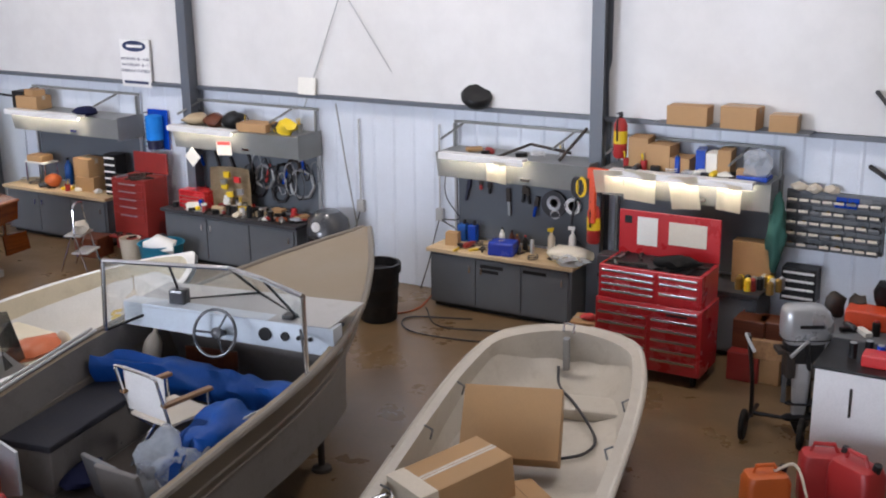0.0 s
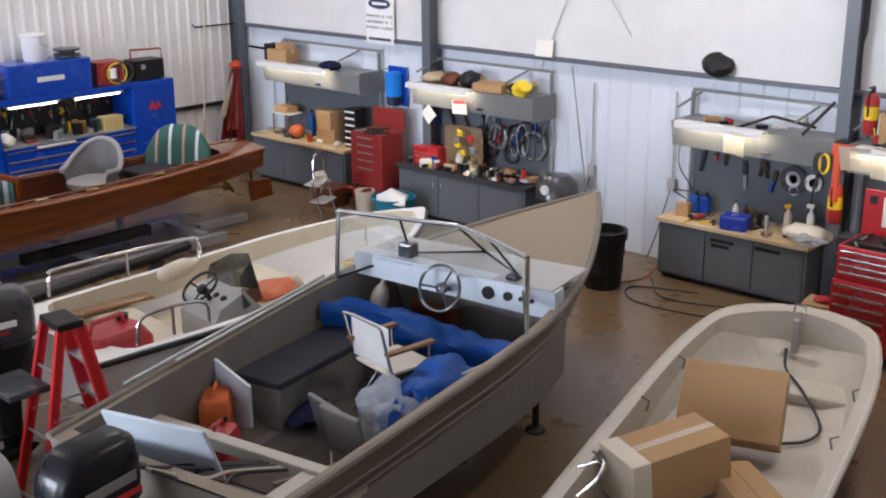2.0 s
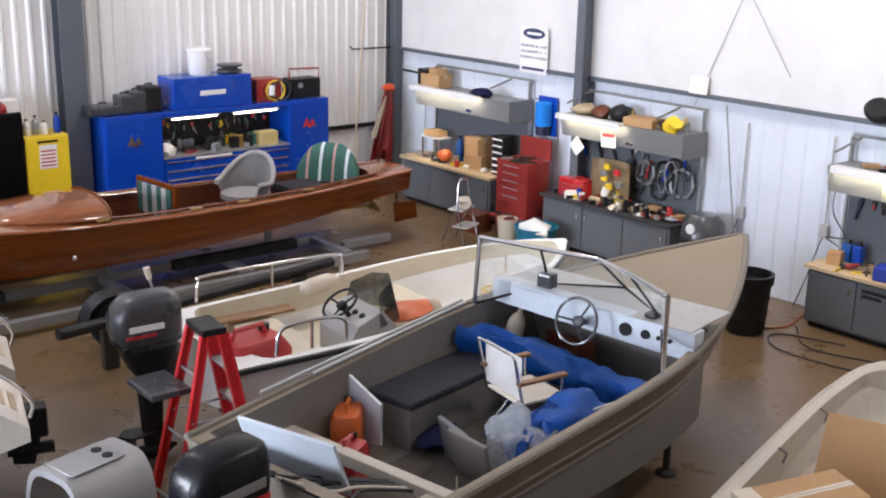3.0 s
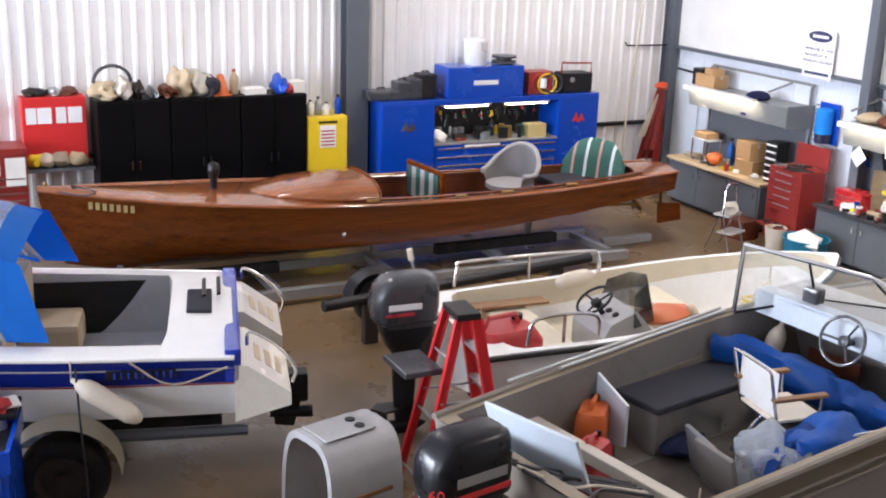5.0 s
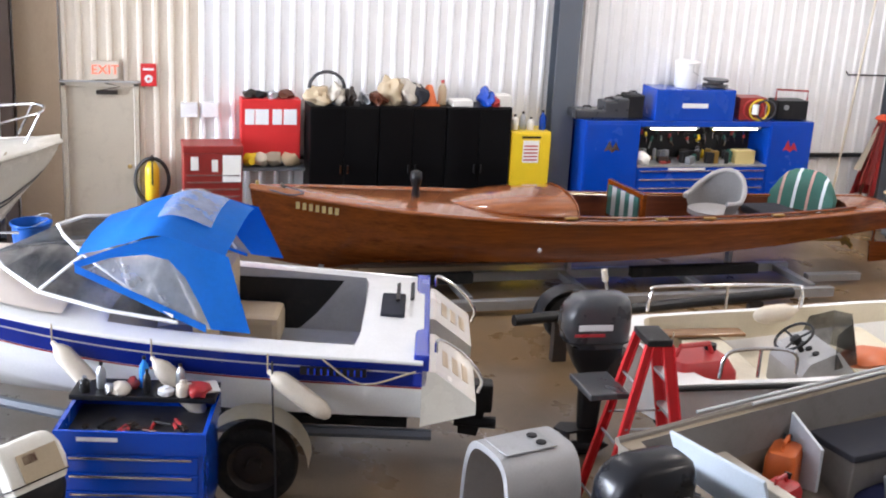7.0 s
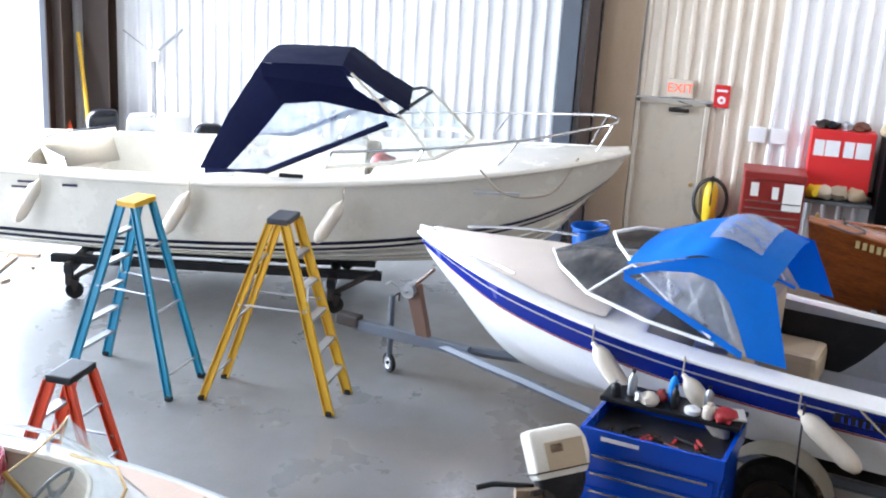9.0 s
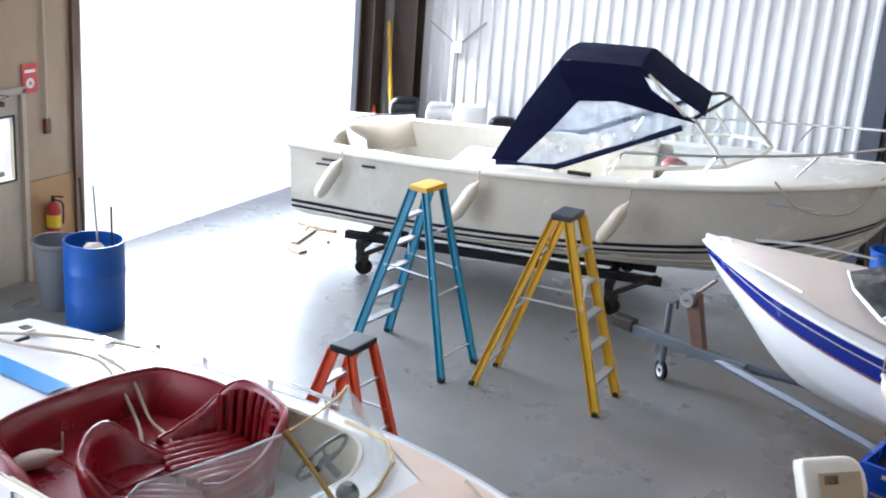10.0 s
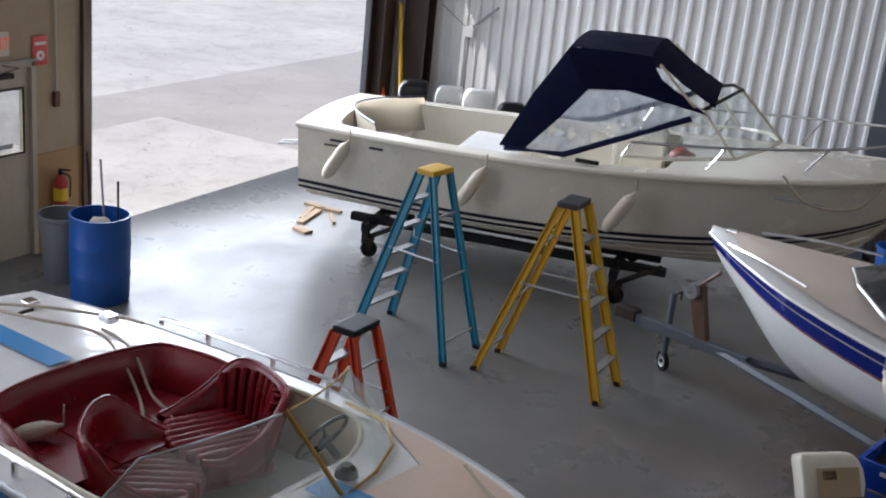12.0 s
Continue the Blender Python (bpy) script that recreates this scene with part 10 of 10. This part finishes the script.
part("arm", tube(B(), [(-0.03, 0, 0.08), (0.02, 0.05, 0.0), (0.05, 0.7, 0.0), (0.05, 0.93, 0.0)], 0.014, 6), "black", bk)
solo("wall_bracket", tube(B(), [(-15.3, 11.925, 2.02), (-14.7, 11.925, 2.0)], 0.02, 6), "black", "thin black bar on the wall by the corner", "bracket", group="wall brackets")
slab("corner_panel", -15.35, YA - 0.022, 0.0, -14.7, YA - 0.014, 2.1, "lightblue", "pale blue painted wall panel in the corner", "panel")

# ---- floor: ladders, carts, bins ----


def stepladder(feet_front, feet_rear, top, height, steps, material, capmat, label, name="stepladder"):
    """feet_front: the two feet of the tread side; feet_rear: the two of the back; top: middle of the cap."""
    c = Vector((top[0], top[1], 0))
    t = thing(name, (top[0], top[1], 0, 0), label, "stepladder", "stepladders")
    ff = [Vector((*p, 0)) - c for p in feet_front]
    fr = [Vector((*p, 0)) - c for p in feet_rear]
    ax = (ff[1] - ff[0]).normalized()
    dep = (sum(fr, Vector()) / 2 - sum(ff, Vector()) / 2).normalized()
    tf = [-dep * 0.07 - ax * 0.15, -dep * 0.07 + ax * 0.15]
    tr_ = [dep * 0.07 - ax * 0.14, dep * 0.07 + ax * 0.14]
    up_ = Vector((0, 0, height - 0.05))

    def channel(p, q, w):
        d = (q - p)
        b = B()
        u = ax
        v = d.cross(u).normalized()
        for o, ww, tt in ((-v * w / 2, 0.022, 0.005), (v * w / 2, 0.022, 0.005)):
            loft(b, [[e_ + o + u * a_ + v * b_ for a_, b_ in ((-ww, -tt), (ww, -tt), (ww, tt), (-ww, tt))] for e_ in (p, q)], True, True, True)
        loft(b, [[e_ + u * a_ + v * b_ for a_, b_ in ((-0.004, -w / 2), (0.004, -w / 2), (0.004, w / 2), (-0.004, w / 2))] for e_ in (p, q)], True, True, True)
        return b
    for i in (0, 1):
        part("front_rail", channel(ff[i], tf[i] + up_, 0.075), material, t)
        part("rear_rail", channel(fr[i], tr_[i] + up_, 0.055), material, t)
        for f in (ff[i], fr[i]):
            part("foot", box(B(), -0.03, -0.03, 0, 0.03, 0.03, 0.04, 0.008), "rubber", t, m=Matrix.Translation(f))
    for k in range(1, steps + 1):
        v = k / (steps + 1)
        a, b_ = ff[0].lerp(tf[0] + up_, v), ff[1].lerp(tf[1] + up_, v)
        b = B()
        loft(b, [[e_ + dep * u + Vector((0, 0, w)) for u, w in ((-0.04, -0.012), (0.04, -0.012), (0.04, 0.012), (-0.04, 0.012))] for e_ in (a, b_)], True, True, True)
        part("tread", b, "galv", t)
    for v in (0.12, 0.45, 0.78):
        part("back_brace", tube(B(), [fr[0].lerp(tr_[0] + up_, v), fr[1].lerp(tr_[1] + up_, v)], 0.012, 6), "galv", t)
    for i in (0, 1):
        part("spreader", tube(B(), [ff[i].lerp(tf[i] + up_, 0.55), fr[i].lerp(tr_[i] + up_, 0.55)], 0.01, 6), "galv", t)
    m = Matrix((ax.to_4d(), dep.to_4d(), Vector((0, 0, 1, 0)), Vector((0, 0, 0, 1)))).transposed()
    m[0][3] = m[1][3] = m[2][3] = 0
    m[3][3] = 1
    m[3][0] = m[3][1] = m[3][2] = 0
    part("top_cap", box(B(), -0.165, -0.10, height - 0.055, 0.165, 0.10, height, 0.012), capmat, t, m=m)
    lb = ff[1].lerp(tf[1] + up_, 0.62)
    part("warning_label", box(B(), -0.02, -0.05, -0.12, 0.02, -0.044, 0.12), "paper", t, m=Matrix.Translation(lb) @ m)
    return t


stepladder([(-9.45, -2.80), (-8.93, -2.81)], [(-9.39, -4.01), (-8.87, -4.01)], (-9.15, -3.36), 1.75, 5, "ladderyel", "cowlgrey", "yellow fibreglass stepladder with grey top, standing open")
stepladder([(-8.90, -5.36), (-9.50, -5.30)], [(-8.74, -4.27), (-9.33, -4.22)], (-9.10, -4.74), 1.76, 5, "ladderblue", "ladderyel", "blue fibreglass stepladder with yellow top, standing open")
stepladder([(-6.42, -4.45), (-6.90, -4.42)], [(-6.42, -3.62), (-6.86, -3.60)], (-6.64, -3.98), 1.20, 3, "ladderorange", "black", "small orange-red stepladder with black top beside the runabout")
stepladder([(-7.05, 4.16), (-7.42, 4.20)], [(-7.10, 3.42), (-7.52, 3.42)], (-7.34, 3.86), 1.50, 4, "ladderred", "black", "red stepladder with black tray top between boats")
part_tray = solo("ladder_tray", box(B(), -0.22, -0.16, 0, 0.22, 0.16, 0.05, 0.012), "cowlgrey", "dark tray shelf hung on the red ladder", "tray", pose(-7.48, 3.52, 1.0))

# blue tool cart
tcart = thing("tool_cart", (-7.76, 0.10, 0, 77), "blue rolling tool cart with crowded black top", "tool cart")
part("body", box(B(), -0.50, -0.34, 0.16, 0.50, 0.34, 0.78, 0.012), "bluebox", tcart)
for q in ((-0.52, -0.37, 0.52, -0.34), (-0.52, 0.34, 0.52, 0.37), (-0.52, -0.34, -0.49, 0.34), (0.49, -0.34, 0.52, 0.34)):
    part("tray_wall", box(B(), q[0], q[1], 0.78, q[2], q[3], 0.93), "bluebox", tcart)
part("tray_floor", box(B(), -0.49, -0.34, 0.80, 0.49, 0.34, 0.815), "blacktop", tcart)
part("back_shelf", box(B(), -0.52, 0.05, 0.97, 0.52, 0.38, 1.01, 0.01), "black", tcart)
for x in (-0.5, 0.5):
    part("shelf_post", box(B(), x - 0.015, 0.30, 0.93, x + 0.015, 0.36, 0.97), "black", tcart)
for i in range(4):
    d = part("drawer", box(B(), -0.46, -0.356, 0.20 + i * 0.14, 0.46, -0.34, 0.325 + i * 0.14, 0.005), "bluebox", tcart)
    part("trim_pull", box(B(), -0.42, -0.372, 0.30 + i * 0.14, 0.42, -0.356, 0.318 + i * 0.14, 0.003), "chrome", d)
part("maker_bar", box(B(), -0.36, -0.374, 0.86, -0.08, -0.371, 0.89), "signwhite", tcart)
for x in (-0.42, 0.42):
    for y in (-0.26, 0.26):
        wheel(tcart, (x, y, 0.08), 0.08, 0.045, (0, 1, 0), "caster_wheel")


def on_cart(x, y, z):
    return tcart.matrix_basis @ Vector((x, y, z))


for x, y, h, r, mt, cp in ((-0.32, 0.20, 0.20, 0.035, "galv", "black"), (-0.02, 0.24, 0.24, 0.035, "canvas", "black"), (0.02, 0.14, 0.18, 0.03, "black", "black"), (0.24, 0.26, 0.18, 0.035, "galv", "black"), (-0.42, 0.12, 0.12, 0.04, "black", "galv"), (0.28, 0.10, 0.12, 0.045, "fender", "fender"), (0.16, 0.12, 0.06, 0.06, "signwhite", "signwhite")):
    p = on_cart(x, y, 1.01)
    bottle((p.x, p.y, p.z), h, r, mt, cp, "can or bottle on the blue tool cart")
for x, y, mt, s in ((-0.16, 0.12, "fender", 0.10), (-0.10, 0.22, "redold", 0.07), (0.38, 0.14, "redcan", 0.12), (-0.24, 0.12, "galv", 0.06)):
    p = on_cart(x, y, 1.01)
    solo("shop_rag", blob(B(), (0, 0, 0.03), (s, s * 0.7, 0.045), int(x * 50) + 90, 0.6, 2), mt, "crumpled rag on the blue tool cart", "rag", Matrix.Translation(p), group="rags on the cart", smooth=60)
p = on_cart(0.38, 0.24, 1.01)
solo("paper_pad", box(B(), -0.14, -0.10, 0, 0.14, 0.10, 0.012, 0.002), "paper", "white paper pad on the tool cart", "paper", Matrix.Translation(p) @ pose(0, 0, 0, 0, 0, 95))
for i in range(14):
    p = on_cart(rng.uniform(-0.42, 0.42), rng.uniform(-0.28, 0.0), 0.816)
    hand_tool((p.x, p.y, p.z), rng.uniform(0.14, 0.26), rng.uniform(0, 180), rng.choice(["redcan", "black", "iron", "inwood"]), "hand tool in the cart tray", "wrench")

# small white outboard on a stand
so = thing("motor_stand", (-7.02, -0.66, 0, 200), "small dark motor stand on the floor", "motor stand")
part("post", box(B(), -0.03, -0.20, 0.1, 0.03, 0.20, 0.66, 0.006), "pinewood", so)
for y in (-0.2, 0.2):
    part("leg", tube(B(), [(0.0, y, 0.55), (0.35, y, 0.03)], 0.02, 6), "black", so)
    part("leg", tube(B(), [(0.0, y, 0.55), (-0.2, y, 0.03)], 0.02, 6), "black", so)
wo = outboard(pose(-7.02, -0.70, 0.62, 0, 0, -62) @ pose(0, 0, 0, 30, 8, 0), "small old white outboard motor with tiller", "cream", 0.80, (("side_panel", "vinyltan", -0.44, 0.16, -0.10, 0.40, -1), ("side_panel", "vinyltan", -0.44, 0.16, -0.10, 0.40, 1), ("label_block", "inwood", -0.26, 0.30, -0.14, 0.38, 1)), boxy=True)
part("tiller", tube(B(), [(0.02, 0, 0.05), (0.30, 0.02, 0.12), (0.42, 0.02, 0.12)], 0.02, 8), "black", wo)

# grey moulded console on the floor
gc = thing("boat_console", pose(-7.12, 2.80, 0, 0, 0, 14) @ Matrix.Scale(0.88, 4), "weathered grey moulded boat console standing on the floor", "console")
b = B()
arch = lambda w, h: [(math.copysign(abs(math.cos(a)) ** 0.5, math.cos(a)) * w, abs(math.sin(a)) ** 0.62 * h) for a in [math.pi * (1 - k / 20) for k in range(21)]]
outer = arch(0.38, 0.90)
inner = arch(0.33, 0.84)
prism(b, outer + inner[::-1], -0.36, 0.36)
part("shell", b, "grey_paint", gc, smooth=40)
b = B()
prism(b, arch(0.325, 0.835), 0.25, 0.28)
part("back_panel", b, "oak", gc)
part("dash_plate", box(B(), -0.16, -0.30, 0.897, 0.20, 0.20, 0.91, 0.006), "galv", gc)
for x in (-0.04, 0.10):
    part("gauge_hole", cyl(B(), (x, 0.10, 0.905), (x, 0.10, 0.918), 0.045), "black", gc)
part("trim_strip", box(B(), 0.405, -0.30, 0.42, 0.42, 0.22, 0.46, 0.004), "oak", gc)

# step stool, pails, barrels near the back benches
ss = thing("step_stool", (-11.95, 10.42, 0, 20), "small silver folding step stool", "step stool")
for y in (-0.20, 0.20):
    part("front_leg", tube(B(), [(0.16, y, 0), (0.02, y, 0.52), (0.0, y * 0.7, 0.82)], 0.014, 6), "chrome", ss)
    part("rear_leg", tube(B(), [(-0.22, y, 0), (-0.02, y, 0.50)], 0.014, 6), "chrome", ss)
part("hoop", tube(B(), [(0.0, -0.14, 0.82), (0.0, -0.10, 0.92), (0.0, 0.10, 0.92), (0.0, 0.14, 0.82)], 0.014, 6, 4), "chrome", ss)
for x, z in ((0.06, 0.26), (-0.02, 0.50)):
    part("tread", box(B(), x - 0.12, -0.19, z - 0.012, x + 0.12, 0.19, z + 0.012, 0.006), "grey_paint", ss)
part("rag", blob(B(), (0.02, 0, 0.58), (0.12, 0.14, 0.10), 7, 0.6, 2), "oldwhite", ss, smooth=60)
wp = thing("white_pail", (-11.62, 11.0, 0, 0), "dirty white plastic pail on the floor", "pail")
part("body", lathe(B(), [(0.12, 0), (0.15, 0.32), (0.155, 0.34), (0.14, 0.34), (0.11, 0.02), (0, 0.02)], n=20), "fender", wp, smooth=40)
bt = thing("blue_tub", (-10.95, 10.92, 0, 0), "blue plastic tub holding white bags", "tub")
part("body", lathe(B(), [(0.25, 0), (0.30, 0.36), (0.32, 0.38), (0.30, 0.38), (0.24, 0.03), (0, 0.03)], n=24), "ladderblue", bt, smooth=40)
part("bag", blob(B(), (0.05, -0.06, 0.34), (0.24, 0.22, 0.14), 3, 0.5, 2), "signwhite", bt, smooth=60)
part("bag", blob(B(), (-0.1, 0.08, 0.34), (0.16, 0.14, 0.12), 5, 0.5, 2), "carpet", bt, smooth=60)
solo("brown_crate", box(B(), -0.20, -0.18, 0, 0.20, 0.18, 0.28, 0.01), "inwood", "dark brown crate beside the step stool", "crate", pose(-12.35, 11.0, 0, 0, 0, 10))
for dx, mt in ((0, "ladderorange"), (0.1, "canvas"), (0.2, "navy")):
    solo("folded_chair", box(B(), -0.03, -0.2, 0, 0.03, 0.2, 0.62, 0.015), mt, "folded camping chair beside the bench", "chair", pose(-8.78 + dx, 11.6, 0, 0, 6, 0), group="folded chairs")
nt = thing("blue_tub", (-14.68, -1.09, 0, 0), "dark blue plastic tub on the floor by the wall", "tub")
part("body", lathe(B(), [(0.19, 0), (0.21, 0.02), (0.24, 0.42), (0.26, 0.44), (0.26, 0.47), (0.235, 0.47), (0.20, 0.04), (0, 0.04)], n=24), "drum", nt, smooth=40)
part("handle", tube(B(), [(0.25, 0, 0.45), (0.2, 0.16, 0.52), (0, 0.25, 0.53), (-0.2, 0.16, 0.52), (-0.25, 0, 0.45)], 0.007, 6, 3), "galv", nt)
# planks on the floor
for x, y, w, l, a in ((-11.55, -7.75, 0.09, 0.62, 12), (-11.66, -7.86, 0.07, 0.50, 20), (-12.0, -7.95, 0.10, 0.34, 86), (-11.98, -7.72, 0.07, 0.32, 100), (-11.05, -7.50, 0.13, 0.24, 74), (-11.70, -7.50, 0.04, 0.40, 40)):
    solo("timber_offcut", box(B(), -l / 2, -w / 2, 0, l / 2, w / 2, 0.035, 0.004), "pinewood", "loose timber offcut on the floor", "timber", pose(x, y, 0.0, 0, 0, a), group="timber offcuts")

# launch trailer's outer wheel
lw = thing("trailer_wheel_unit", pose(-10.95, 4.70, 0, 0, 0, 90) @ Matrix.Scale(0.85, 4), "spare trailer axle wheel with grey arched mudguard", "trailer wheel")
wheel(lw, (0, 0, 0.33), 0.33, 0.2, (0, 1, 0))
b = B()
sheet(b, [[Vector((0.44 * math.cos(a), w, 0.33 + 0.42 * math.sin(a))) for a in [math.pi * i / 14 for i in range(15)]] for w in (-0.14, 0.14)], 0.012)
part("mudguard", b, "cowlgrey", lw, smooth=40)
part("axle", cyl(B(), (0, 0.1, 0.33), (0, 0.9, 0.33), 0.03), "iron", lw)
solo("roller_bar", cyl(B(), (-10.35, 3.85, 0.10), (-10.85, 7.4, 0.10), 0.06), "black", "long black roller tube lying on stands", "tube", pose(0, 0, 0.40))
for y, x in ((4.4, -10.43), (6.9, -10.78)):
    solo("tube_stand", box(B(), -0.05, -0.08, 0, 0.05, 0.08, 0.44, 0.008), "iron", "short iron stand under a roller tube", "stand", pose(x, y, 0), group="tube stands")

# golf cart outside
gcart = thing("golf_cart", (-7.90, -11.75, -0.01, -35), "golf cart with blue body and cream seats outside", "golf cart")
b = B()
loft(b, [[Vector((x, y, z)) for y, z in ((-0.55, 0.32), (-0.58, 0.55), (-0.5, h), (0.5, h), (0.58, 0.55), (0.55, 0.32))] for x, h in ((-1.1, 0.62), (-0.9, 0.85), (-0.3, 0.80), (-0.2, 0.42), (0.35, 0.42), (0.5, 0.80), (0.95, 0.78), (1.15, 0.55))], True, True, True)
part("body", b, "drum", gcart, smooth=40)
part("seat", box(B(), -0.65, -0.5, 0.82, -0.15, 0.5, 0.95, 0.04), "vinylcream", gcart)
part("seat_back", box(B(), -0.75, -0.5, 1.0, -0.65, 0.5, 1.4, 0.05), "vinylcream", gcart)
for x, y in ((-0.75, -0.5), (-0.75, 0.5), (0.75, -0.5), (0.75, 0.5)):
    wheel(gcart, (x, y * 1.05, 0.23), 0.23, 0.18, (0, 1, 0))
    part("roof_post", tube(B(), [(x * 0.9, y * 0.95, 0.8), (x * 0.75, y * 0.9, 1.85)], 0.018, 6), "black", gcart)
part("roof", box(B(), -0.85, -0.58, 1.85, 0.85, 0.58, 1.90, 0.03), "vinylcream", gcart)

# dark steel gallery post near the camera
po = thing("gallery_post", (-1.32, -1.86, 0, -56), "dark brown steel gallery post with welded braces", "post", kind="structure")
part("post", box(B(), -0.034, -0.034, 0, 0.034, 0.034, TOP, 0.004), "darksteel", po)
part("brace", tube(B(), [(0, 0, 3.42), (0.5, 0.06, 3.62)], 0.035, 4), "darksteel", po)
part("brace", tube(B(), [(0, 0, 3.40), (0.5, 0.06, 3.18)], 0.035, 4), "darksteel", po)
